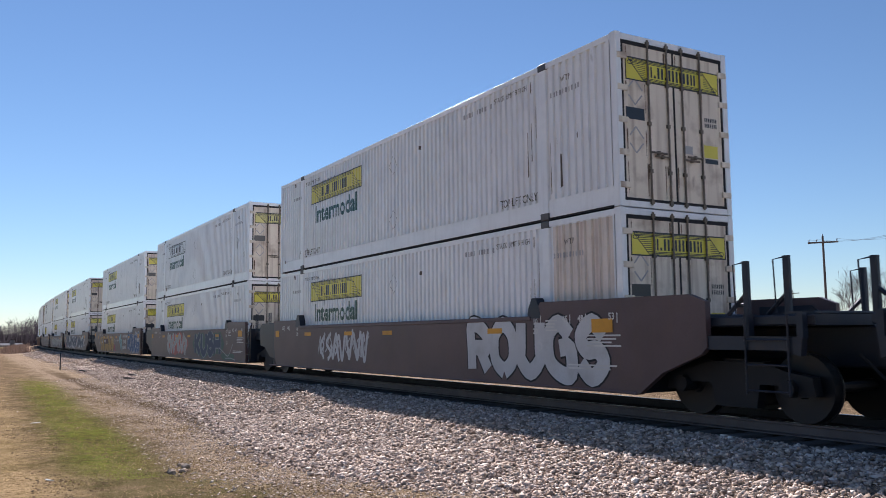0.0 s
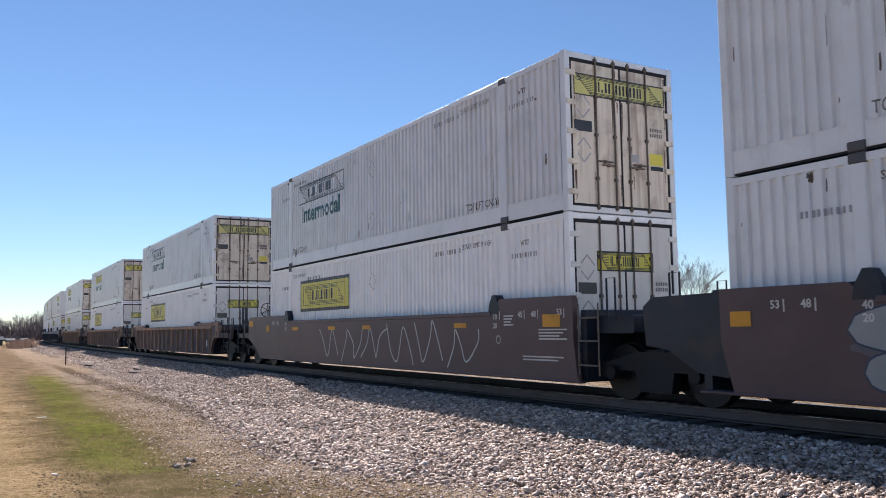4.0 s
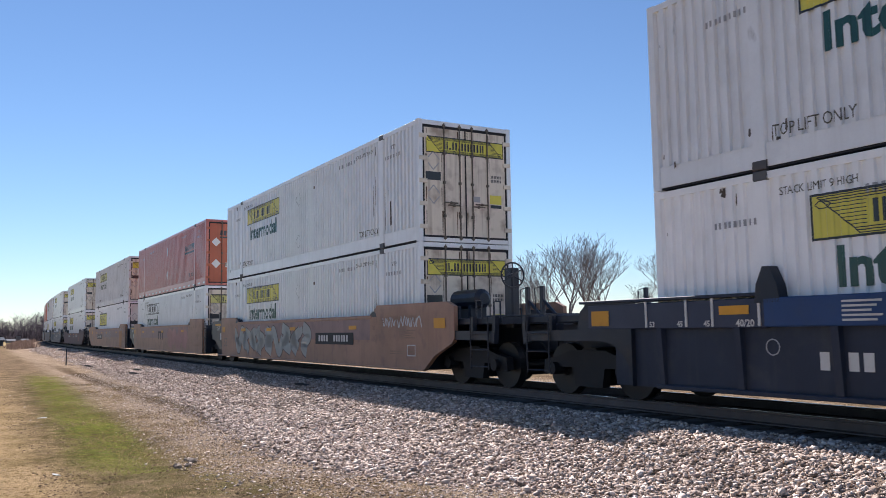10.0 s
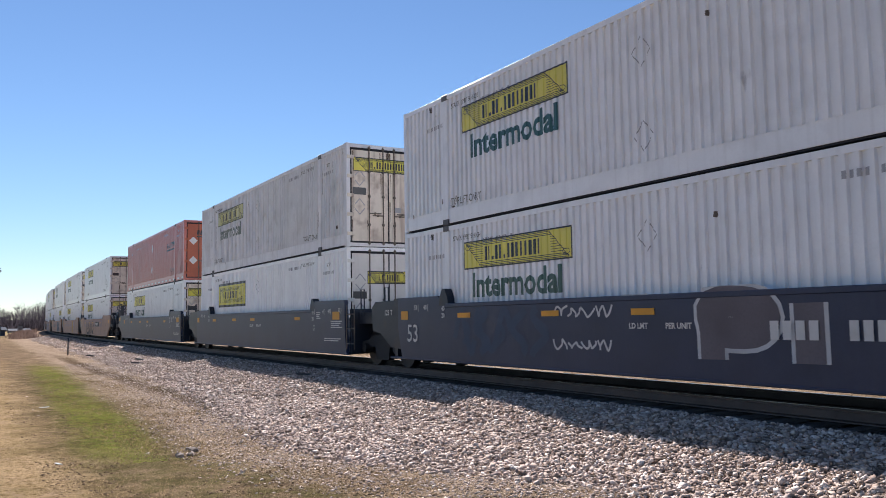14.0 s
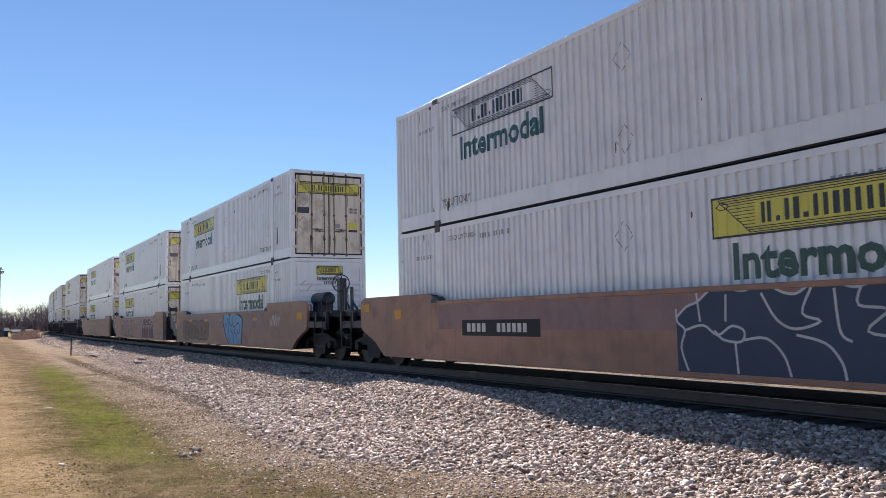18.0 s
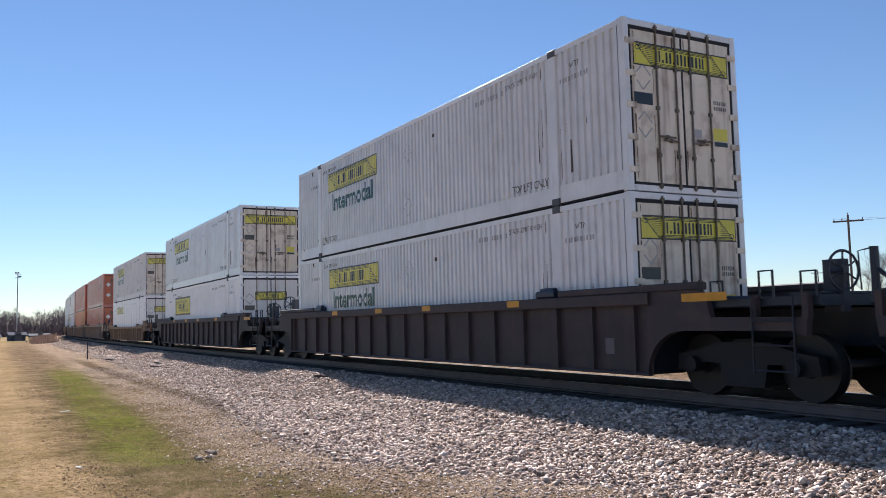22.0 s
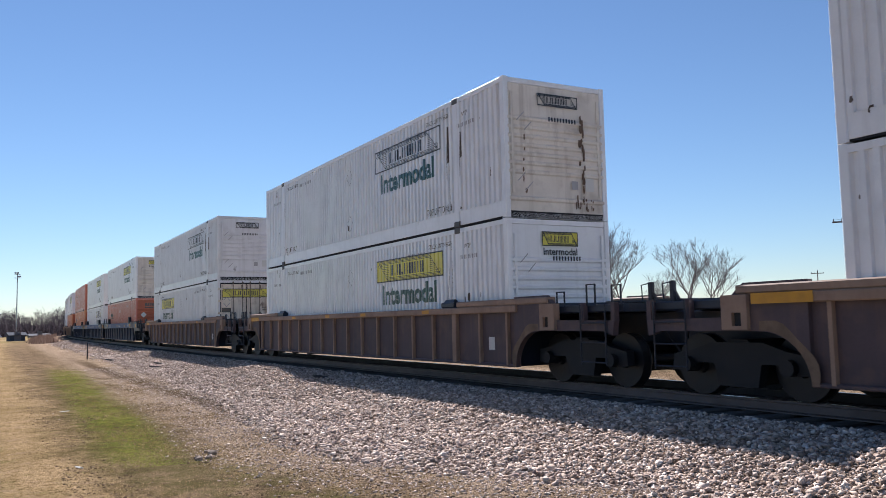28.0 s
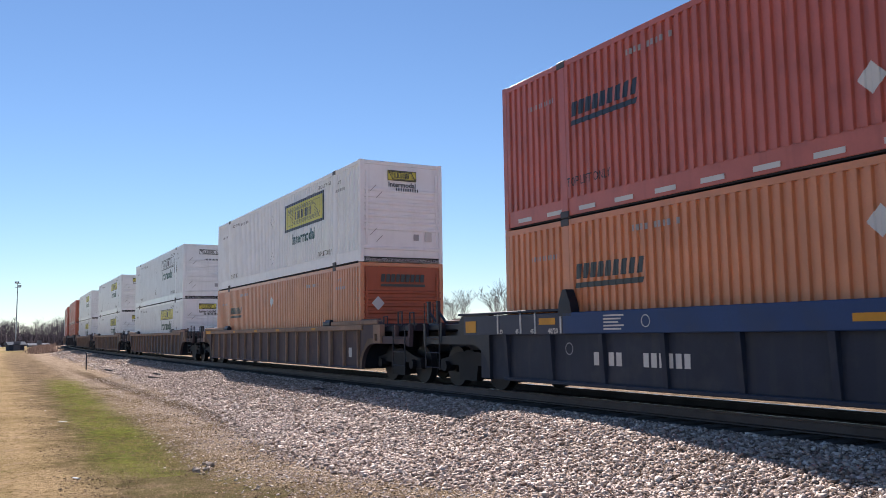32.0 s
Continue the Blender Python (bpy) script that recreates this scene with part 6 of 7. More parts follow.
def spray_word(car, word, ya, yb, z0, z1, fill, line, fat, rim, seed, flat=1.5, drop=0.0, shine=None):
    """A sprayed word in thick strokes with an outline; drop shifts the outline down and back."""
    rng = random.Random(seed)
    w = abs(ya - yb) / len(word)
    inner, outer, glint = [], [], []
    for i, c in enumerate(word):
        tilt, low, high = rng.uniform(-0.05, 0.05), rng.uniform(0, 0.05), rng.uniform(0, 0.05)
        for run in SKELETON[c].split("/"):
            pts = []
            for d in run.split():
                u, v = int(d[0]) / 4, int(d[1]) / 4
                a = i * w + fat * 0.55 + u * (w - fat * 0.9) + tilt * (v - 0.5)
                pts.append((a, z0 + low + fat * 0.5 + v * (z1 - z0 - fat - low - high)))
            inner += ribbon(pts, fat)
            outer += ribbon([(a - drop * 0.6, b - drop * 0.5) for a, b in pts], fat + 2 * rim + drop)
            if shine:
                glint += ribbon([(a - fat * 0.2, b + fat * 0.18) for a, b in pts[:3]], fat * 0.14)
    k = 0.003
    for name, shapes, m, lab in (("graffiti_outline", outer, line, "sprayed outlines"), ("graffiti_fill", inner, fill, "sprayed block letters"), ("graffiti_glint", glint, shine, "sprayed glints")):
        if shapes and m:
            paint_layer(car, name, shapes, m, k, lab, flat, ya)
            k += 0.003


def bubble_tag(car, ya, yb, z0, z1, fill, line, letters, flat=1.5, w=0.035, strokes=None):
    """A quick bubble tag: one filled swelling shape with pale lines round it, between its letters and across its waist."""
    L, h = abs(ya - yb), z1 - z0
    n = 40

    def edge(t, top):
        f = 0.05 * math.sin(t * letters * 6.283 - 1.2) + 0.03 * math.sin(t * 17)
        side = max(0.0, 1 - abs(2 * t - 1) ** 9)
        return z1 - h * (0.05 + f) * 1.0 - (1 - side) * h * 0.35 if top else z0 + h * 0.02
    lean = lambda b: 0.06 * L * (0.5 - (b - z0) / h)
    body = [[(L * i / n + lean(edge(i / n, False)) * (i / n), edge(i / n, False)), (L * (i + 1) / n + lean(edge((i + 1) / n, False)) * ((i + 1) / n), edge((i + 1) / n, False)),
             (L * (i + 1) / n * 0.94, edge((i + 1) / n, True)), (L * i / n * 0.94, edge(i / n, True))] for i in range(n)]
    lines = ribbon([(L * i / n * 0.94, edge(i / n, True)) for i in range(0, n + 1, 2)], w)
    for path in strokes or ():
        lines += ribbon([(x, z0 + h * f) for x, f in path], w)
    for k in range(0 if strokes else letters + 1):
        x = L * k / letters
        lines += ribbon([(x * 0.94, edge(k / letters, True)), (x * 0.93 - 0.05, z0 + h * 0.72), (x * 0.95 + 0.06, z0 + h * 0.52), (x * 0.99, z0 + h * 0.3), (x * 1.01, z0 + 0.03)], w)
    for k in range(0 if strokes else letters):
        x, d = L * k / letters * 0.94, L / letters
        lines += ribbon([(x, z0 + h * 0.5), (x + d * 0.3, z0 + h * 0.6), (x + d * 0.65, z0 + h * 0.58), (x + d * 0.92, z0 + h * 0.46)], w)
        if k % 2 == 0:
            lines += ribbon([(x + d * 0.2, z0 + h * 0.6), (x + d * 0.28, z0 + h * 0.72), (x + d * 0.55, z0 + h * 0.7), (x + d * 0.6, z0 + h * 0.88)], w)
    paint_layer(car, "graffiti_fill", body, fill, 0.003, "sprayed bubble shape", flat, ya)
    paint_layer(car, "graffiti_stroke", lines, line, 0.006, "sprayed pale lines", flat, ya)


def marks(car, spec, m=None, flat=1.5):
    """Bars of unreadable stencil, readable figures and reflector tape: tuples (kind, y, z, w, h or text)."""
    m = m or WHITE_MARK
    for kind, y, z, *r in spec:
        if kind == "tape":
            w, h = r
            side_plate(car, "reflector", [rect(-w / 2, z - h / 2, w / 2, z + h / 2)], REFLECT, 0.009, "yellow reflector tape", flat, ("tape", y, z, w, h, flat), y=y)
        elif kind == "word":
            text, size = r
            side_plate(car, "lettering", moved(text_shapes(text, size, 0.004), 0, z), m, 0.009, "stencilled " + text, flat, ("word", text, size, y, z, flat), y=y)["kind"] = "stuff"
        elif kind == "bars":
            n, bw, bh = r
            side_plate(car, "stencil", [rect(i * bw * 1.45, z, i * bw * 1.45 + bw, z + bh) for i in range(n)], m, 0.009, "row of plain stencil marks", flat, ("bars", y, z, n, bw, bh, flat), y=y)
        elif kind == "lines":
            n, w = r
            side_plate(car, "data_stencil", [rect(0, z - i * 0.055, w * (1 - 0.13 * (i % 3)), z - i * 0.055 + 0.026) for i in range(n)], m, 0.009, "lines of small unreadable stencil", flat, ("lines", y, z, n, w, flat), y=y)
        elif kind == "patch":
            w, h, pm = r
            side_plate(car, "paint_patch", [rect(-w / 2, z - h / 2, w / 2, z + h / 2)], pm, 0.006, "", flat, y=y)
        elif kind == "ring":
            rad, = r
            q = [[(rad * f * math.cos(a), z + rad * f * math.sin(a)) for f, a in ((1, i * 0.3927), (1, (i + 1) * 0.3927), (0.84, (i + 1) * 0.3927), (0.84, i * 0.3927))] for i in range(16)]
            side_plate(car, "stencil_ring", q, m, 0.009, "", flat, ("ring", y, z, rad, flat), y=y)
        elif kind == "ticks":
            side_plate(car, "tick_marks", [rect(-a - 0.012, z - 0.08, 0.012 - a, z + 0.08) for a in r[0]], m, 0.009, "", flat, ("ticks", y, z, len(r[0]), flat), y=y)["kind"] = "stuff"
        elif kind == "frame":
            w, h = r
            side_plate(car, "stencil_frame", outline(-w / 2, z - h / 2, w / 2, z + h / 2, 0.025), m, 0.009, "", flat, ("frame", y, z, w, h, flat), y=y)


    for ob in car.children:
        if ob.name.split(".")[0] in ("stencil", "data_stencil"):
            ob["kind"] = "stuff"


def well_floor(car, paint):
    part("well_floor", shared("well_floor", lambda: Geo().box(-1.38, -8.4, 0.285, 1.38, -7.3, 0.325).box(-1.38, 7.3, 0.285, 1.38, 8.4, 0.325).box(-1.38, -6.5, 0.285, 1.38, -5.7, 0.325)
                              .box(-1.38, 5.7, 0.285, 1.38, 6.5, 0.325).box(-1.38, -0.3, 0.285, 1.38, 0.3, 0.325).box(-1.38, -3.3, 0.285, 1.38, -3.0, 0.325).box(-1.38, 3.0, 0.285, 1.38, 3.3, 0.325).box(-1.38, -8.4, 0.287, -1.2, 8.4, 0.32).box(1.2, -8.4, 0.287, 1.38, 8.4, 0.32), BLACK_STEEL), BLACK_STEEL, car, "cross-members that carry the lower container")


def smooth_sides(car, paint, near_joint, far_joint, low_guides=False, top=1.525):
    """Tall plain plate sides with upturned ends."""
    for sx in (-1, 1):
        def plate():
            far = [(7.9, 0.285), (8.0, 0.62), (8.1, 1.0), (8.1, top + 0.17)] if far_joint else [(8.55, 0.285), (9.05, 0.62), (9.8, 0.90), (9.9, 1.0), (9.9, top + 0.08), (9.65, top + 0.17)]
            near = [(-8.35, top + 0.22), (-8.35, 1.0), (-8.45, 0.285)] if near_joint else [(-9.6, top + 0.22), (-9.9, top + 0.11), (-9.9, 1.0), (-9.8, 0.90), (-9.05, 0.62), (-8.55, 0.285)]
            return Geo().plate(far + [(6.2, top + 0.17), (5.9, top - 0.025), (-5.9, top - 0.025), (-6.15, top + 0.24)] + near, *sorted((sx * 1.40, sx * 1.498)))
        if far_joint:
            part("end_panel", shared(("end_panel_far", sx), lambda: Geo().plate([(8.0, 0.5), (8.55, 0.55), (9.1, 0.86), (9.55, 0.92), (9.6, 1.5), (9.4, 1.64), (8.0, 1.66)], *sorted((sx * 1.37, sx * 1.475))), BLACK_STEEL), BLACK_STEEL, car, "black painted end panel")
        part("side_plate", shared(("side_plate", sx, near_joint, far_joint, top), plate, paint), paint, car)
        if paint is TTX_BROWN and sx < 0:
            part("grime_band", shared("grime_band", lambda: Geo().box(-1.4995, -5.75, 0.95, -1.49, 5.8, 1.47), TTX_GREYED), TTX_GREYED, car, "greyed upper half of the side")
        part("top_chord", shared(("top_chord_s", sx, top), lambda: Geo().box(min(sx * 1.38, sx * 1.515), -5.85, top - 0.085, max(sx * 1.38, sx * 1.515), 5.85, top, 0.012), paint), paint, car)
        part("bottom_chord", shared(("bottom_chord_s", sx), lambda: Geo().box(min(sx * 1.36, sx * 1.508), -8.5, 0.275, max(sx * 1.36, sx * 1.508), 8.5, 0.32, 0.012), paint), paint, car)
    guides(car, paint, top > 1.4, 1.66 if low_guides else top + 0.32, top - 0.04)


RIB_TOP = 0.91


def ribbed_sides(car, paint, rib_paint, band=0.14, step=1.03, top=1.47):
    """Sides of thin sheet stiffened by upright ribs under a top chord."""
    far_ribs = Geo()
    for sx in (-1, 1):
        part("side_sheet", shared(("side_sheet", sx, top), lambda: Geo().box(min(sx * 1.385, sx * 1.40), -8.55, 0.285, max(sx * 1.385, sx * 1.40), 8.55, top - 0.07), paint), paint, car)
        part("top_chord", shared(("top_chord_r", sx, band, top), lambda: Geo().box(min(sx * 1.34, sx * 1.52), -8.6, top - band, max(sx * 1.34, sx * 1.52), 8.6, top, 0.015), rib_paint), rib_paint, car)
        part("bottom_chord", shared(("bottom_chord_r", sx), lambda: Geo().box(min(sx * 1.37, sx * 1.47), -8.5, 0.275, max(sx * 1.37, sx * 1.47), 8.5, 0.33, 0.012), paint), paint, car)
        n = int(17.0 / step)
        for i in range(n + 1):
            y = -8.2 + 16.4 * i / n
            wide = abs(abs(y) - 6.1) < 0.52 * step
            hw = 0.08 if wide else 0.03
            rib = shared(("rib", sx, wide, top), lambda: Geo().plate([(-hw, 0.31), (hw, 0.31), (hw, RIB_TOP * top), (-hw, RIB_TOP * top)], *sorted((sx * 1.395, sx * (1.49 if wide else 1.475)))), rib_paint)
            if sx < 0:
                part("rib", rib, rib_paint, car, at=(0, y, 0))
            else:
                far_ribs.plate([(y - hw, 0.31), (y + hw, 0.31), (y + hw, RIB_TOP * top), (y - hw, RIB_TOP * top)], 1.395, 1.475)
    part("rib_row", shared(("rib_row", step, top), lambda: far_ribs, rib_paint), rib_paint, car, "row of ribs on the shaded side")["kind"] = "stuff"
    for sx in (-1, 1):
        for k, y in enumerate((-5.9, 5.9)):
            part("guide_block", shared(("guide_block", sx, k, top), lambda: Geo().box(min(sx * 1.31, sx * 1.5), y - 0.28, top, max(sx * 1.31, sx * 1.5), y + 0.28, top + 0.13, 0.03)
                                       .tube((sx * 1.4, y - 0.2, top + 0.13), (sx * 1.4, y + 0.2, top + 0.13), 0.06, n=8), BLACK_STEEL), BLACK_STEEL, car, "worn container guide block")
        for e in (-1, 1):
            part("shelf_rail", shared(("shelf_rail", sx, e, top), lambda: Geo().box(min(sx * 1.3, sx * 1.5), min(e * 6.3, e * 9.6), top, max(sx * 1.3, sx * 1.5), max(e * 6.3, e * 9.6), top + 0.12, 0.02), rib_paint), rib_paint, car)


def banded_sides(car, band_paint, low_paint, near_joint, far_joint):
    """Blue-banded sides: a deep top band over a recessed sheet with sloping gussets."""
    for sx in (-1, 1):
        part("top_band", shared(("top_band", sx), lambda: Geo().box(min(sx * 1.36, sx * 1.5), -6.0, 1.17, max(sx * 1.36, sx * 1.5), 6.0, 1.545, 0.015), band_paint), band_paint, car, "blue painted top band")
        part("side_sheet", shared(("side_sheet_b", sx), lambda: Geo().box(min(sx * 1.37, sx * 1.39), -8.95, 0.29, max(sx * 1.37, sx * 1.39), 8.95, 1.2), low_paint), low_paint, car)
        part("bottom_chord", shared(("bottom_chord_b", sx), lambda: Geo().box(min(sx * 1.36, sx * 1.46), -8.0, 0.275, max(sx * 1.36, sx * 1.46), 8.0, 0.34, 0.012), low_paint), low_paint, car)
        for i in range(12):
            y = -7.9 + 15.8 * i / 11
            g = shared(("gusset", sx), lambda: Geo().add([(sx * 1.385, -0.05, 0.33), (sx * 1.385, 0.05, 0.33), (sx * 1.385, 0.05, 1.17), (sx * 1.385, -0.05, 1.17), (sx * 1.49, -0.05, 1.17), (sx * 1.49, 0.05, 1.17), (sx * 1.44, -0.05, 0.33), (sx * 1.44, 0.05, 0.33)],
                                                       [(0, 3, 4, 6), (1, 7, 5, 2), (6, 4, 5, 7), (3, 2, 5, 4), (0, 6, 7, 1)]), low_paint)
            if sx < 0 or i % 11 == 0:
                part("gusset", g, low_paint, car, at=(0, y, 0))
        for e in (-1, 1):
            def quarter():
                return Geo().box(min(sx * 1.05, sx * 1.5), min(e * 6.0, e * 9.7), 1.575, max(sx * 1.05, sx * 1.5), max(e * 6.0, e * 9.7), 1.62, 0.008)
            part("end_band", shared(("end_band", sx, e), lambda: Geo().box(min(sx * 1.37, sx * 1.475), min(e * 6.0, e * 9.5), 1.16, max(sx * 1.37, sx * 1.475), max(e * 6.0, e * 9.5), 1.55, 0.012), NAVY), NAVY, car, "dark navy end band")
            for y in (6.09, 6.87, 7.35, 8.15):
                if sx < 0:
                    part("bracket", shared(("bracket_b", sx), lambda: Geo().box(min(sx * 1.475, sx * 1.492), -0.018, 1.18, max(sx * 1.475, sx * 1.492), 0.018, 1.57), WHITE_MARK), WHITE_MARK, car, "white upright bracket", (0, e * y, 0))
            part("walkway", shared(("walkway", sx, e), quarter, low_paint), low_paint, car, "side walkway with brackets")
    guides(car, low_paint, False, 1.95)


# ---- the train: one row a car: place along the train, style, ends, loads ----
# ends: F free end with its own bogie, J joined to the next unit; loads: (kind, doors towards the camera D or front wall F, paint)
CARS = [
    (-5.75, "maroon", "FF", ("yellow", "D", "old"), ("yellow", "D", "old")),
    (17.98, "maroon", "FJ", ("yellow", "D", "old"), ("yellow", "D", "old")),
    (37.57, "maroon", "JJ", ("outline", "D", "old"), ("yellow", "D", "old")),
    (57.15, "maroon", "JF", ("yellow", "D", "old"), ("yellow", "D", "old")),
    (80.95, "maroon", "FJ", ("yellow", "D", "old"), ("yellow", "D", "old")),
    (100.50, "maroon", "JJ", ("faded", "D", "old"), ("yellow", "D", "old")),
    (120.10, "maroon", "JF", ("outline", "D", "grey"), ("new", "D", "new")),
    (143.80, "brown", "FF", ("outline", "D", "grey"), ("new", "D", "new")),
    (167.35, "brown", "FF", ("yellow", "D", "grey"), ("new", "D", "new")),
    (191.00, "brown", "FF", ("yellow", "D", "old"), ("yellow", "D", "grey")),
    (214.55, "blue", "FJ", ("yellow", "F", "grey"), ("yellow", "D", "old")),
    (234.40, "blue", "JJ", ("yellow", "D", "grey"), ("new", "F", "new")),
    (254.20, "blue", "JF", ("yellow", "D", "old"), ("yellow", "D", "new")),
    (277.89, "ttx", "FJ", ("yellow", "D", "old"), ("yellow", "D", "old")),
    (297.42, "ttx", "JJ", ("orange", "D", "orange"), ("outline", "D", "old")),
    (317.07, "ttx", "JF", ("faded", "D", "worn"), ("new", "D", "new")),
    (340.85, "fec", "FF", ("yellow", "D", "old"), ("yellow", "D", "old")),
    (364.51, "navy", "FJ", ("yellow", "D", "old"), ("yellow", "D", "old")),
    (384.15, "navy", "JJ", ("faded", "D", "worn"), ("new", "D", "new")),
    (403.80, "navy", "JF", ("orange", "D", "orange"), ("yellow", "D", "old")),
    (427.90, "ttx", "FJ", ("yellow", "D", "old"), ("yellow", "D", "old")),
    (447.36, "ttx", "JJ", ("yellow", "D", "old"), ("yellow", "D", "old")),
    (467.10, "ttx", "JF", ("outline", "D", "old"), ("yellow", "F", "old")),
    (490.90, "ttx", "FJ", ("yellow", "D", "old"), ("yellow", "F", "old")),
    (510.60, "ttx", "JJ", ("yellow", "D", "old"), ("yellow", "D", "old")),
    (530.12, "ttx", "JF", ("yellow", "D", "old"), ("yellow", "D", "old")),
    (553.87, "dark", "FF", ("yellow", "D", "dull"), ("yellow", "D", "dull")),
    (577.54, "dark", "FF", ("yellow", "D", "dull"), ("yellow", "D", "dull")),
    (601.05, "dark", "FF", ("yellow", "D", "grey"), ("new", "D", "new")),
    (624.70, "tan", "FF", ("yellow", "D", "worn"), ("panel", "D", "new")),
    (648.45, "tangrey", "FJ", ("orange", "D", "orange"), ("orange", "D", "orange")),
    (667.95, "tangrey", "JJ", ("orange", "D", "orange"), ("orange", "D", "faded")),
    (687.49, "tangrey", "JF", ("outline", "D", "old"), ("yellow", "D", "old")),
    (710.98, "brown", "FF", ("yellow", "F", "old"), ("yellow", "D", "old")),
    (734.51, "brown", "FF", ("outline", "F", "soiled"), ("yellow", "F", "old")),
    (758.08, "brown", "FF", ("outline", "F", "dull"), ("yellow", "D", "dull")),
    (781.60, "blue", "FJ", ("yellow", "F", "soiled"), ("orange", "F", "orange")),
    (801.25, "blue", "JJ", ("yellow", "F", "old"), ("scraped", "F", "old")),
    (820.89, "blue", "JF", ("orange", "F", "orange"), ("orange", "F", "faded")),
    (844.38, "brown", "FF", ("newtext", "F", "new"), ("orange", "F", "faded")),
    (868.10, "brown", "FF", ("outline", "F", "old"), ("yellow", "F", "old")),
    (891.80, "brown", "FF", ("yellow", "F", "old"), ("yellow", "F", "old")),
    (915.50, "brown", "FF", ("yellow", "F", "old"), ("yellow", "F", "grey")),
    (939.20, "dark", "FF", ("orange", "F", "orange"), ("orange", "F", "orange")),
    (962.90, "brown", "FF", ("orange", "F", "orange"), ("orange", "F", "orange")),
    (986.60, "brown", "FF", ("yellow", "F", "old"), ("yellow", "F", "old")),
]
STYLE = {
    "maroon": (MAROON, MAROON, "maroon-brown smooth-sided well car carrying two stacked containers"),
    "fec": (MAROON_RED, MAROON_RED, "dark red smooth-sided well car carrying two stacked containers"),
    "ttx": (TTX_BROWN, TTX_BROWN, "orange-brown smooth-sided well car carrying two stacked containers"),
    "navy": (NAVY, NAVY, "navy smooth-sided well car carrying two stacked containers"),
    "brown": (BROWN, TAN_RIB, "brown well car with dusty tan ribs carrying two stacked containers"),
    "dark": (BROWN_DARK, BROWN_DARK, "dark brown ribbed well car carrying two stacked containers"),
    "tan": (TAN_PATCHY, TAN_CHORD, "orange-tan ribbed well car carrying two stacked containers"),
    "tangrey": (TAN_GREY, TAN_GREY, "dusty tan-grey ribbed well car carrying two stacked containers"),
    "blue": (BLUE_BAND, BLUE_DARK, "blue-banded dark well car carrying two stacked containers"),
}
PAINTS = {"old": (WHITE_OLD, DOOR_WHITE), "grey": (WHITE_GREY, DOOR_WHITE), "worn": (WHITE_WORN, DOOR_WHITE), "dull": (WHITE_DULL, DOOR_WHITE), "soiled": (WHITE_OLD, DOOR_WHITE), "new": (WHITE_NEW, DOOR_NEW), "orange": (ORANGE, ORANGE_DOOR), "faded": (ORANGE_FADED, ORANGE_DOOR)}
WORDS = {"old": "weathered white", "grey": "greyed white", "worn": "worn chalky grey-white", "dull": "dull white", "soiled": "dirty white", "new": "clean white", "orange": "orange-red", "faded": "faded orange"}
SIGNS = {"yellow": "yellow sign", "outline": "outlined sign", "faded": "faded yellow sign", "scraped": "half-scraped yellow sign", "new": "bordered yellow sign",
         "newtext": "bordered yellow sign", "panel": "yellow sign", "orange": "dark name bars"}
TRAIN = []
BOXES = {}


def load(kind, way, paint, tier):
    key = (kind, paint, tier, way)
    if key not in BOXES:
        label = "%s corrugated container with %s, %s" % (WORDS[paint], SIGNS[kind], "stacked on another" if tier else "in a well car")
        if kind == "panel":
            label = "clean white smooth-sided container with yellow sign, in a well car"
        BOXES[key] = build_container(kind, *PAINTS[paint], label, way, paint == "soiled")
        return BOXES[key]
    return copy_thing(BOXES[key], Matrix.Identity(4))


def build_car(k, place, style, ends):
    paint, second, label = STYLE[style]
    car = tagged(new("well_car"), label, "well car", "well cars of the train")
    well_floor(car, paint)
    near_j, far_j = ends[0] == "J", ends[1] == "J"
    if style in ("maroon", "fec", "ttx", "navy"):
        smooth_sides(car, paint, near_j, far_j, style == "ttx", {"ttx": 1.565, "fec": 1.29}.get(style, 1.525))
    elif style == "blue":
        banded_sides(car, paint, second, near_j, far_j)
    else:
        ribbed_sides(car, paint, second, 0.19 if style == "dark" else 0.14, 1.03 if style != "tangrey" else 0.95, {"tan": 1.26, "dark": 1.555}.get(style, 1.47))
    # blue cars: the closed cheek is black to stand in for a shaded open end
    end_paint = {"blue": BLACK_STEEL, "maroon": BLACK_STEEL, "navy": BLACK_STEEL, "fec": BLACK_STEEL, "ttx": BLACK_STEEL}.get(style, paint)
    for e, joint in ((-1, near_j), (1, far_j)):
        if joint:
            joint_end(car, e, end_paint, e > 0)
        else:
            smooth = style in ("maroon", "ttx", "navy", "fec")
            if e < 0:
                wheel = {"ttx": (11.1, 2.25), "navy": (11.1, 2.25), "dark": (11.35, 1.72)}.get(style)
            else:
                wheel = {"maroon": (9.3, 1.95), "ttx": (9.75, 2.06) if k == 25 else None, "navy": (9.75, 2.06)}.get(style) or ((9.9, 1.9) if k % 2 and style not in ("brown", "ttx") else None)
            free_end(car, e, end_paint, BLACK_STEEL, wheel, posts=e > 0 or style == "maroon", top=1.62 if smooth else 1.27 if style == "brown" else 1.5, lug=TAN_RIB if style == "brown" else TAN_CHORD if style == "tan" else None, tank=e < 0 and style in ("ttx", "navy"))
    if k < 40:
        dress(car, k - 1, style)
    return car


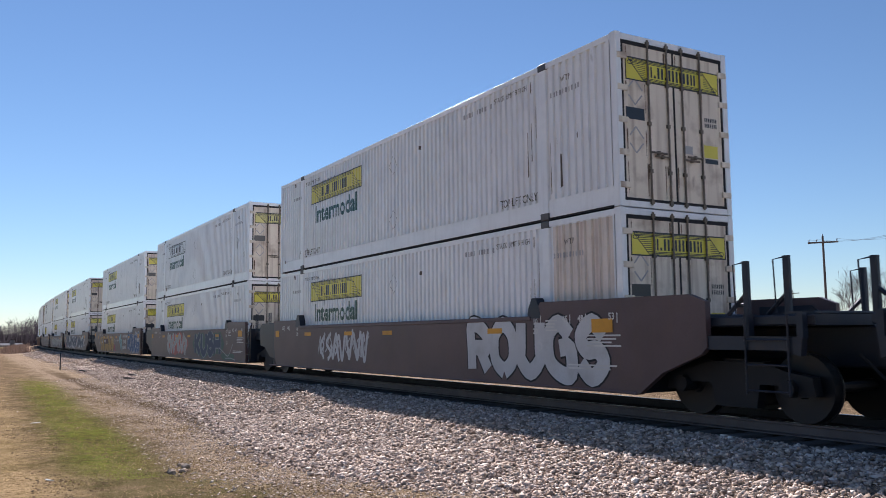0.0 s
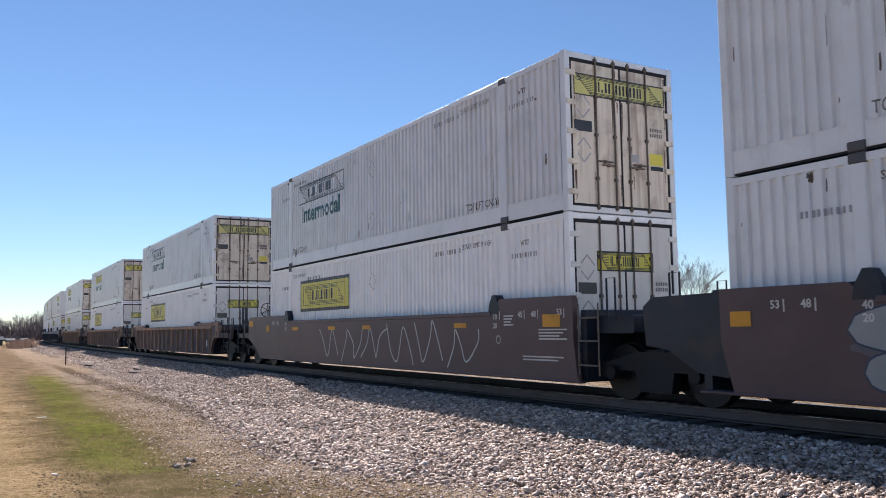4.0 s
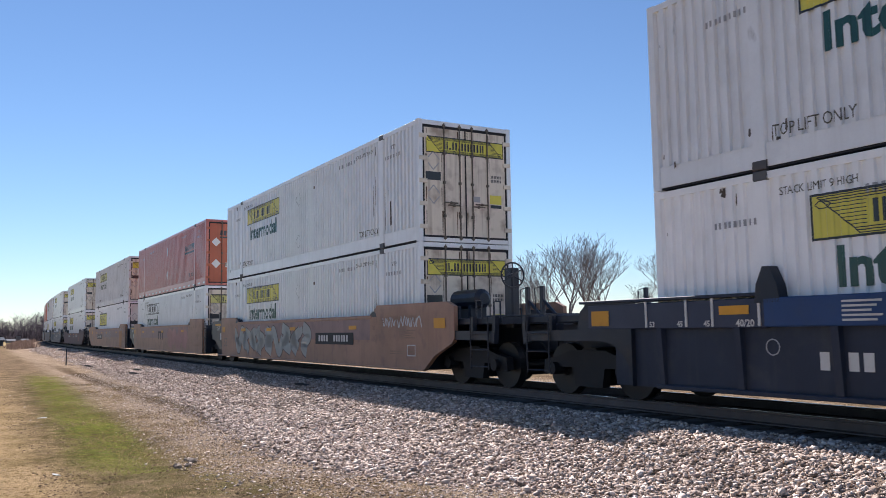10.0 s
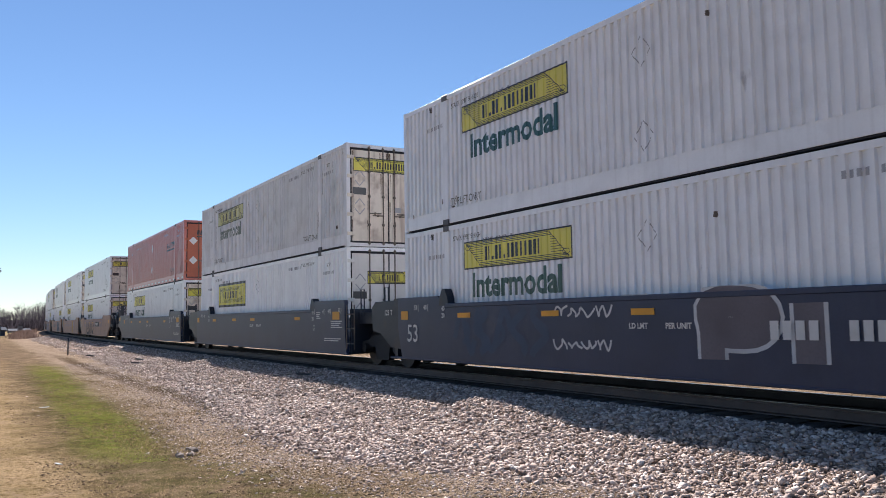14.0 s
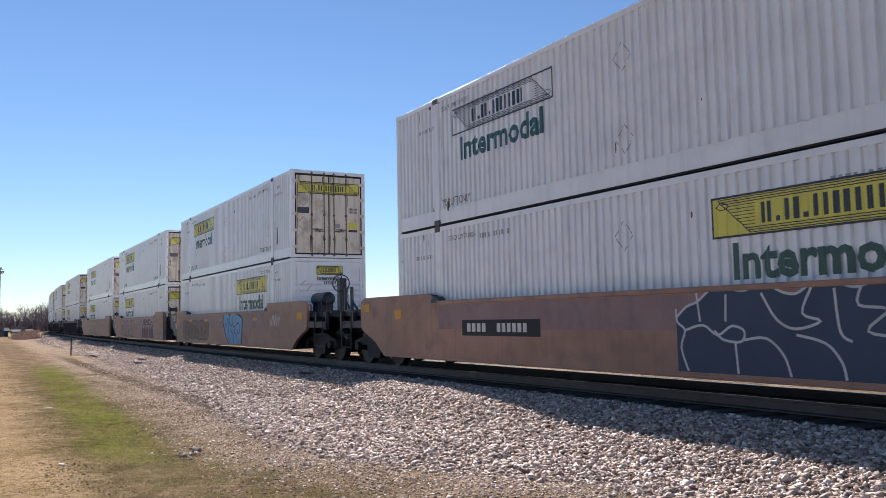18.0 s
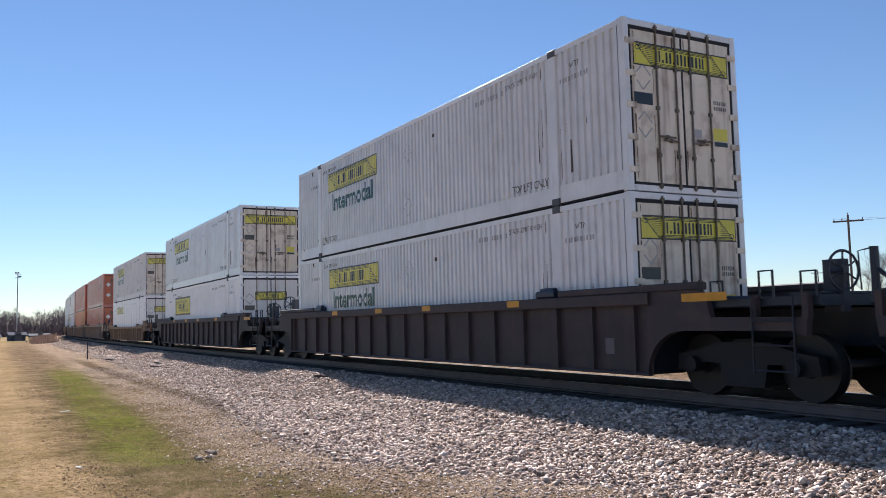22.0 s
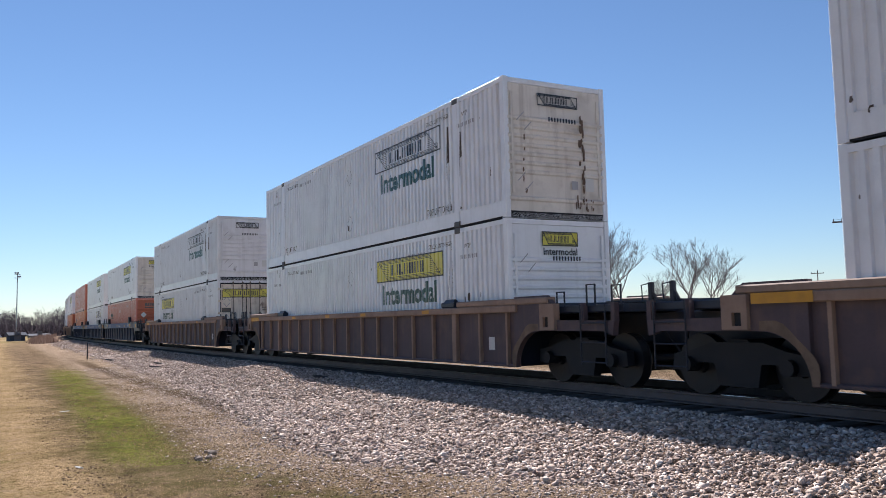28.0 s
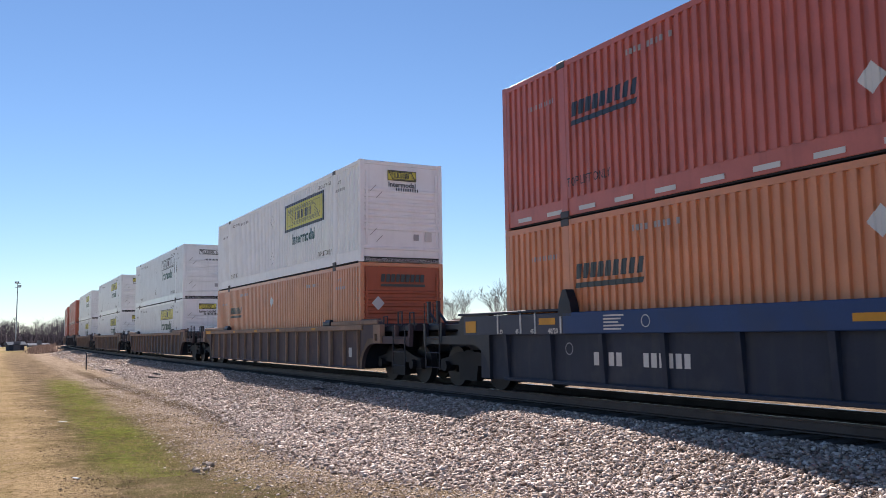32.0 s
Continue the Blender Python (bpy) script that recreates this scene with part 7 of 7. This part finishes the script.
def dress(car, c, style):
    """Reflectors, stencils and sprayed paint on the near side of each car."""
    if style == "fec":
        marks(car, [("tape", y, 1.19, 0.5, 0.10) for y in (4.6, 1.65, -1.48, -4.22)] + [("bars", 3.9, 0.93, 8, 0.13, 0.14), ("lines", -1.1, 0.98, 2, 0.9), ("ring", -3.06, 1.09, 0.13), ("bars", -3.2, 1.0, 9, 0.08, 0.1), ("lines", -3.2, 0.95, 1, 1.25), ("ring", -5.3, 1.1, 0.07)], GREY_MARK)
        marks(car, [("word", -5.65, 0.71, "53", 0.5)], G_PINK)
    elif style in ("maroon", "ttx", "navy"):
        near_j, far_j = CARS[c + 1][2][0] == "J", CARS[c + 1][2][1] == "J"
        pale = TAN_RIB if style == "ttx" else WHITE_MARK
        marks(car, [("tape", y, 1.27, 0.5, 0.10) for y in ((-4.7,) if c == 21 else (-4.7, -0.1, 2.2, 5.1))] + [("tape", -7.77 if style != "ttx" else -9.3, 1.33, 0.5, 0.22) for _ in range(0 if style == "ttx" and near_j else 1)] + [("tape", 7.75, 1.29, 0.34, 0.2)] + ([] if far_j else [("tape", 9.6, 1.47, 0.5, 0.2)]))
        marks(car, [("lines", -7.4, 1.16, 4, 0.8), ("lines", -6.9, 0.68, 2, 1.2), ("ring", -6.11, 0.99, 0.08), ("word", -6.0, 1.42, "10", 0.14), ("word", -6.0, 1.25, "20", 0.14),
                    ("lines", -6.3, 1.42, 4, 0.32), ("word", -6.84, 1.45, "45", 0.15), ("word", -7.25, 1.45, "48", 0.15),
                    ("word", -8.0, 1.47, "53", 0.15), ("ticks", 0, 1.45, (-6.16, -6.97, -7.38, -8.13, 6.62, 7.07)), ("word", 5.95, 1.42, "40", 0.14), ("word", 5.95, 1.27, "20", 0.14), ("word", 6.75, 1.46, "48", 0.15),
                    ("word", 7.2, 1.46, "53", 0.15)], pale)
        if style != "ttx" and c not in (0, 1, 3, 4, 5):
            marks(car, [("word", 0.0, 1.05, "LD LMT", 0.12), ("word", -0.82, 1.05, "PER UNIT", 0.12), ("bars", 0.35, 1.46, 9, 0.045, 0.08)], pale)
        if c == 3:
            marks(car, [("word", 0.7, 1.02, "LD LMT", 0.12), ("word", -0.1, 1.02, "PER UNIT", 0.12)], pale)
        if far_j and style == "ttx":
            marks(car, [("word", 8.62, 1.34, "125 T", 0.2), ("patch", 8.27, 1.03, 0.2, 0.26, WHITE_MARK), ("tape", 8.66, 1.49, 0.8, 0.08)], flat=1.475)
        if style == "ttx" and c != 21:
            marks(car, [("word", 7.43, 0.79, "53", 0.46)], BLACK_MARK)
        elif c == 16:
            marks(car, [("word", 7.35, 0.86, "53", 0.56), ("word", 8.6, 1.36, "125 T", 0.18)])
        if c in (14, 21):
            marks(car, [("patch", 3.45, 0.98, 2.7, 0.32, G_BLACK), ("bars", 4.6, 0.90, 4, 0.13, 0.17), ("bars", 3.5, 0.90, 6, 0.12, 0.17)])
    elif style == "blue":
        late = c > 30
        marks(car, [("tape", y, 1.33, 0.42, 0.10) for y in ((-3.9, 0.2) if late else (-3.9, -0.6, 2.4))] + [("lines", 4.9, 1.45, 5, 0.5), ("ring", 3.9, 1.36, 0.1), ("lines", -5.6 if late else -3.0, 1.45, 4 if late else 2, 0.9), ("bars", -0.7 if late else 0.6, 1.3, 14, 0.05, 0.08)], flat=1.5)
        for e in (1, -1):
            marks(car, [("tape", e * 6.5, 1.40, 0.5, 0.12), ("tape", e * 9.2, 1.33, 0.42, 0.24)], flat=1.475)
            marks(car, [("word", e * 8.03, 1.22, "53", 0.11), ("word", e * 7.47, 1.22, "45", 0.11), ("word", e * 6.97, 1.22, "45", 0.11), ("word", e * 6.32, 1.22, "40/20", 0.13)], flat=1.475)
        marks(car, [("ring", 5.97, 0.91, 0.11)], GREY_MARK, flat=1.39)
        marks(car, [("bars", 5.3, 0.64, 4, 0.13, 0.22), ("bars", 4.1, 0.64, 6, 0.12, 0.22)], G_DIM if late and c != 37 else None, flat=1.39)
        if c in (36, 37):
            marks(car, [("word", -3.9, 0.66, "53", 0.46)], TAN_GREY, flat=1.39)
    else:
        marks(car, [("tape", y, {"tan": 1.19, "dark": 1.48}.get(style, 1.40), 0.34 if style != "dark" else 0.42, 0.08 if style != "dark" else 0.12) for y in (-4.9, -1.3, 1.35, 4.4)], flat=1.52)
        marks(car, [("patch", -7.55, 0.72, 0.22, 0.26, WHITE_MARK if style == "brown" else G_DIM if style in ("dark", "tan") else GREY_MARK)], flat=1.40)
        if style == "brown" and c > 30:
            marks(car, [("tape", 8.85, 1.40, 0.95, 0.14)], flat=1.52)
        if style != "brown":
            marks(car, [("tape", -9.7, 1.45 if style == "dark" else 1.33, 0.85, 0.12)], flat=1.47)
        if style == "tangrey":
            near_j, far_j = CARS[c + 1][2][0] == "J", CARS[c + 1][2][1] == "J"
            marks(car, [("patch", e * 7.7, 0.86, 1.1, 0.85, G_BLACK) for e, j in ((1, far_j), (-1, near_j)) if j] + [("bars", -1.95, 0.83, 4, 0.1, 0.16), ("bars", -2.85, 0.83, 6, 0.095, 0.16)], flat=1.40)
            if not near_j:
                marks(car, [("word", -7.05, 0.66, "53", 0.46)], G_BLACK, flat=1.40)
                marks(car, [("patch", -7.85, 0.68, 0.36, 0.3, G_SLATE), ("frame", -7.85, 0.68, 0.42, 0.36)], flat=1.40)
            paint_layer(car, "graffiti_spot", cloud(0.5, 0.65, 1.05, random.Random(c)), G_TEAL, 0.003, "sprayed teal spot", 1.40, -4.0)
            marks(car, [("lines", 1.5, 0.85, 3, 0.5)], flat=1.402)
            for e, j in ((1, far_j), (-1, near_j)):
                if j:
                    marks(car, [("word", e * 7.7, 0.62, "125T", 0.34), ("word", e * 7.7 + 0.25, 1.02, "53", 0.16), ("word", e * 7.7 - 0.3, 1.02, "48", 0.16)], flat=1.402)
    spray(car, c)


def spray(car, c):
    if c == 0:
        spray_word(car, "ROUGS", -3.7, -7.9, 0.34, 1.56, G_WHITE, G_BLACK, 0.3, 0.035, 1)
        graffiti(car, 4.2, 1.0, 0.46, 1.42, G_WHITE, MAROON, 2, 7, fat=0.24, rim=0.0)
        graffiti(car, 4.3, 0.9, 0.62, 1.3, G_WHITE, G_WHITE, 3, 6, thin=True)
    elif c == 1:
        paint_layer(car, "graffiti_backing", cloud(4.9, 0.33, 1.55, random.Random(3)), G_GREEN, 0.002, "sprayed cloud of colour", 1.5, -0.8)
        spray_word(car, "KUSH", -1.1, -5.2, 0.36, 1.5, G_SLATE, G_SILVER, 0.3, 0.035, 3)
        graffiti(car, 4.3, 0.2, 0.42, 1.45, G_SILVER, G_WHITE, 4, 6, G_PINK, fat=0.3, rim=0.05)
        paint_layer(car, "graffiti_spray", cloud(1.8, 0.33, 0.66, random.Random(5)), G_GREEN, 0.002, "sprayed cloud of colour", 1.5, -5.3)
        paint_layer(car, "graffiti_line", ribbon([(0, 0.8), (0.7, 0.62), (1.3, 0.5), (1.9, 0.95)], 0.04) + ribbon([(0.9, 0.4), (1.6, 0.42), (2.2, 0.36)], 0.035), G_SILVER, 0.008, "sprayed outlines", 1.5, -5.0)
    elif c == 2:
        paint_layer(car, "graffiti_backing", cloud(4.9, 0.33, 1.5, random.Random(6), 0.1, 0.3), G_OLIVE, 0.002, "sprayed cloud of colour", 1.5, 5.9)
        spray_word(car, "ESEUS", 5.8, 0.9, 0.32, 1.40, G_YELLOW, BROWN_DARK, 0.4, 0.04, 6, drop=0.04)
        paint_layer(car, "graffiti_fill", [[(0, 1.3), (0.8, 1.3), (0.78, 1.15), (0.3, 1.12), (0.35, 0.98), (0.95, 0.9), (1.05, 0.4), (0.4, 0.4), (0.35, 0.62), (0.7, 0.66), (0.68, 0.75), (0, 0.9)]], G_YELLOW, 0.004, "sprayed ochre letter", 1.5, 6.9)
        marks(car, [("word", 7.15, 0.78, "53", 0.46)], G_SILVER)
        for y, w, z0, z1, seed in ((0.85, 0.5, 0.34, 0.85, 9), (0.6, 0.35, 0.45, 1.15, 12), (0.35, 0.4, 0.36, 0.6, 10)):
            paint_layer(car, "graffiti_spot", cloud(w, z0, z1, random.Random(seed), 0.05, 0.32), G_MAGENTA, 0.004, "sprayed magenta spot", 1.5, y)
        paint_layer(car, "graffiti_spark", spark(0, 1.26, 0.26) + spark(-1.95, 1.24, 0.16) + spark(-4.2, 0.95, 0.2), G_WHITE, 0.013, "sprayed white glints", 1.5, 1.7)
        spray_word(car, "ROUGS", -4.3, -8.1, 0.34, 1.58, G_BLUE, G_WHITE, 0.3, 0.05, 8)
        arrow = [(0.0, 1.38), (0.14, 1.1), (0.35, 0.84), (0.45, 0.98), (0.75, 0.45), (1.0, 0.74), (1.2, 0.42), (1.4, 0.46), (1.2, 0.76), (1.22, 1.05), (1.1, 1.18), (0.8, 1.12), (0.85, 1.5), (0.42, 1.5), (0.33, 1.28)]
        paint_layer(car, "graffiti_fill", [arrow], G_AQUA, 0.003, "sprayed angular pale blue-green shape", 1.5, -1.1)
        paint_layer(car, "graffiti_stroke", stroke(arrow[3:11], 0.03) + stroke([(0.55, 1.05), (0.98, 0.98), (0.62, 0.9)], 0.04) + stroke([(0.66, 1.48), (0.72, 1.15)], 0.035), BROWN_DARK, 0.006, "sprayed dark outlines", 1.5, -1.1)
        for z0, z1, seed in ((0.85, 1.15, 15), (0.5, 0.78, 18)):
            graffiti(car, -2.55, -3.7, z0, z1, G_WHITE, G_WHITE, seed, 5, thin=True)
        graffiti(car, -2.5, -4.2, 1.22, 1.46, G_WHITE, G_WHITE, 16, 7, thin=True)
        marks(car, [("patch", 4.25, 1.01, 2.0, 0.34, MAROON_RED), ("bars", 4.95, 0.93, 4, 0.13, 0.17)], flat=1.512)
        marks(car, [("word", 1.25, 1.02, "B", 0.3), ("ring", 0.72, 1.01, 0.17)], flat=1.505)
    elif c == 3:
        graffiti(car, 6.9, -2.6, 0.33, 1.58, G_SLATE, G_WHITE, 9, 10, G_WHITE, fat=0.36, rim=0.06, chips=G_RED)
        paint_layer(car, "graffiti_spot", cloud(0.7, 0.36, 0.75, random.Random(13), 0.08), G_PINK, 0.002, "sprayed salmon spot", 1.5, 7.8)
        graffiti(car, -3.2, -7.0, 0.38, 1.45, G_SLATE, G_WHITE, 44, 4, G_WHITE, fat=0.34)
    elif c == 4:
        graffiti(car, 6.2, -8.2, 0.36, 1.5, G_SILVER, G_SLATE, 11, 11, G_DIM, fat=0.27, rim=0.05)
    elif c == 5:
        graffiti(car, 3.0, -5.5, 0.35, 1.4, G_SILVER, G_WHITE, 12, 6, thin=True)
    elif c == 9:
        spray_word(car, "ABER", 0.9, -4.9, 0.38, 1.12, G_DIM, None, 0.2, 0.0, 13, flat=1.395)
    elif c == 12:
        graffiti(car, 6.1, -1.7, 0.36, 1.48, G_SILVER, BROWN_DARK, 14, 9, fat=0.42, rim=0.05)
        graffiti(car, -6.5, -8.5, 1.22, 1.56, G_WHITE, G_WHITE, 17, 8, thin=True)
        marks(car, [("patch", -3.4, 0.98, 2.7, 0.32, G_BLACK), ("bars", -2.3, 0.90, 4, 0.13, 0.17), ("bars", -3.4, 0.90, 6, 0.12, 0.17), ("frame", -8.0, 0.72, 0.4, 0.26)], flat=1.503)
    elif c == 13:
        graffiti(car, -1.5, -5.7, 0.36, 1.5, G_ROSE, TTX_BROWN, 15, 4, fat=0.5, rim=0.05)
        paint_layer(car, "painted_emblem", [[(x, 0.86), (x + 0.14, 0.86), (x + 0.2, 1.28), (x + 0.06, 1.28)] for x in (0.0, 0.5, 1.0)] + [rect(0.0, 1.2, 1.3, 1.28)], BROWN_DARK, 0.006, "dark painted bars", 1.5, 0.9)
    elif c == 14:
        marks(car, [("patch", -6.55, 0.85, 0.95, 1.05, G_OCHRE)])
        graffiti(car, -6.0, -7.6, 1.2, 1.6, MAROON, G_SILVER, 71, 4, thin=True)
        graffiti(car, 1.2, -2.2, 0.75, 1.4, TTX_BROWN, G_SILVER, 72, 5, thin=True)
    elif c == 16:
        spray_word(car, "PIIK", -1.2, -6.4, 0.36, 1.58, G_DIM, G_WHITE, 0.42, 0.06, 16)
        marks(car, [("bars", -2.4, 0.88, 4, 0.13, 0.24), ("bars", -3.5, 0.88, 6, 0.12, 0.24)], flat=1.512)
        graffiti(car, 5.4, 2.2, 0.4, 1.5, G_SLATE, NAVY, 47, 5, fat=0.26)
        for k, (z0, z1) in enumerate(((1.15, 1.42), (0.6, 0.85))):
            graffiti(car, 2.1, 0.6, z0, z1, G_WHITE, G_WHITE, 62 + k, 4, thin=True)
    elif c == 19:
        spray_word(car, "UVK", 3.9, -0.8, 0.42, 1.5, TTX_BROWN, G_BLACK, 0.24, 0.1, 19, drop=0.14)
        marks(car, [("patch", -3.0, 1.15, 2.4, 0.34, G_BLACK), ("bars", -2.0, 1.06, 8, 0.13, 0.2)], flat=1.505)
    elif c == 20:
        marks(car, [("patch", -2.9, 0.9, 1.05, 1.1, G_GOLD)])
        graffiti(car, -3.6, -4.4, 0.6, 1.45, G_WHITE, G_WHITE, 20, 1, thin=True)
    elif c == 21:
        bubble_tag(car, -1.2, -5.5, 0.34, 1.56, G_SLATE, G_WHITE, 5, strokes=[
            [(0.0, 0.75), (0.02, 0.6), (0.16, 0.5), (0.08, 0.3), (0.2, 0.03)],
            [(0.16, 0.5), (0.5, 0.56), (0.75, 0.45), (1.0, 0.55), (1.2, 0.5), (1.15, 0.38), (0.85, 0.4), (0.7, 0.5)],
            [(0.4, 0.93), (0.45, 0.6)], [(0.92, 0.9), (0.9, 0.6)], [(1.05, 0.38), (1.08, 0.03)],
            [(1.2, 0.4), (1.55, 0.42), (1.8, 0.25), (1.9, 0.03)],
            [(1.5, 0.9), (1.72, 0.62), (2.0, 0.52), (2.35, 0.6), (2.1, 0.68), (2.25, 0.95)],
            [(2.0, 0.46), (2.4, 0.38), (2.6, 0.2), (2.65, 0.03)], [(2.55, 0.92), (2.6, 0.5), (2.75, 0.4)],
            [(2.9, 0.94), (2.85, 0.75), (3.2, 0.7), (2.95, 0.5), (3.4, 0.4), (3.5, 0.03)],
            [(3.45, 0.9), (3.55, 0.55), (3.9, 0.45), (4.1, 0.6), (4.25, 0.3), (4.2, 0.03)]])
        graffiti(car, -4.9, -5.6, 1.1, 1.45, G_WHITE, G_WHITE, 21, 2, thin=True)
    elif c == 22:
        graffiti(car, 6.6, 1.9, 0.42, 1.28, G_TAN, BROWN_DARK, 22, 8, solid=True)
        for m, d, lab in ((G_BLACK, 0.1, "sprayed dark rim"), (G_LIGHTBLUE, 0.0, "sprayed light blue shape")):
            paint_layer(car, "graffiti_fill", [[(-d, 1.2), (0.12, 1.5 + d * 0.5), (0.5, 1.54 + d * 0.4), (0.85, 1.42 + d), (1.3, 1.5 + d * 0.6), (2.0, 1.45 + d), (2.6 + d, 1.3), (2.5 + d, 0.36), (0.85 - d, 0.34), (0.45 - d, 0.6)]], m, 0.003 if d else 0.006, lab, 1.5, -0.5)
        paint_layer(car, "graffiti_stroke", ribbon([(0.55, 1.2), (0.75, 1.3), (0.78, 0.9), (0.95, 0.4)], 0.04) + ribbon([(0.9, 1.45), (0.95, 1.1), (1.2, 1.05), (1.15, 0.85), (1.45, 0.7), (1.5, 0.38)], 0.04)
                    + ribbon([(1.4, 1.4), (1.38, 1.05), (1.7, 1.0), (1.6, 0.8), (1.9, 0.65), (2.0, 0.4)], 0.04) + ribbon([(1.9, 1.05), (2.15, 1.15), (2.35, 0.9), (2.1, 0.72), (1.95, 0.9)], 0.04)
                    + ribbon([(0.3, 1.05), (0.42, 1.12), (0.5, 1.0), (0.38, 0.95), (0.3, 1.05)], 0.02), G_BLACK, 0.009, "sprayed black lines", 1.5, -0.5)
        graffiti(car, -6.4, -7.5, 0.95, 1.4, G_WHITE, G_WHITE, 23, 4, thin=True)
    elif c == 23:
        graffiti(car, 5.3, 0.6, 0.4, 1.42, TTX_GREYED, BROWN_DARK, 27, 5, solid=True)
        bubble_tag(car, -2.1, -5.8, 0.34, 1.52, G_WINE, G_WHITE, 5)
        graffiti(car, -5.8, -6.6, 0.8, 1.25, G_SILVER, G_SILVER, 25, 3, thin=True)
    elif c == 24:
        graffiti(car, 3.6, -1.5, 0.42, 1.45, TTX_BROWN, G_SLATE, 25, 5, solid=True)
    elif c == 29:
        graffiti(car, -2.2, -6.0, 1.35, 1.46, G_WHITE, G_WHITE, 27, 9, flat=1.525, thin=True)
    elif c == 36:
        graffiti(car, 4.4, -0.4, 1.2, 1.48, G_WHITE, GREY_MARK, 28, 10, thin=True)


def build_train():
    for k, (place, style, ends, upper, lower) in enumerate(CARS):
        TRAIN.append((build_car(k, place, style, ends), place, 0.0, 0.0))
        for tier, (kind, way, paint) in ((0, lower), (1, upper)):
            box = load(kind, way, paint, tier)
            if (k, tier) == (1, 0):
                part("worn_panel", art_mesh("worn_panel", [rect(6.32, 0.37, 7.88, 2.77)], -1, 0.0, PEELED, 0.003), PEELED, box, "worn panel with peeling paint and rust")
            TRAIN.append((box, place, 0.33 + tier * 2.915, 0.0 if way == "D" else 180.0))


# travelled metres at a time
def travelled(t):
    u = t / 32
    return 801.555 * u + 35.988 * u ** 2 - 37.236 * u ** 3 + 14.761 * u ** 4


def motions():
    for thing, place, z, turn in TRAIN:
        walk(thing, [(t, riding(place - travelled(t), z) @ pose(0, 0, 0, 0, 0, turn)) for t in range(0, 33)])


build_ground()
build_track()
build_stones()
build_grass()
build_background()
build_train()
motions()
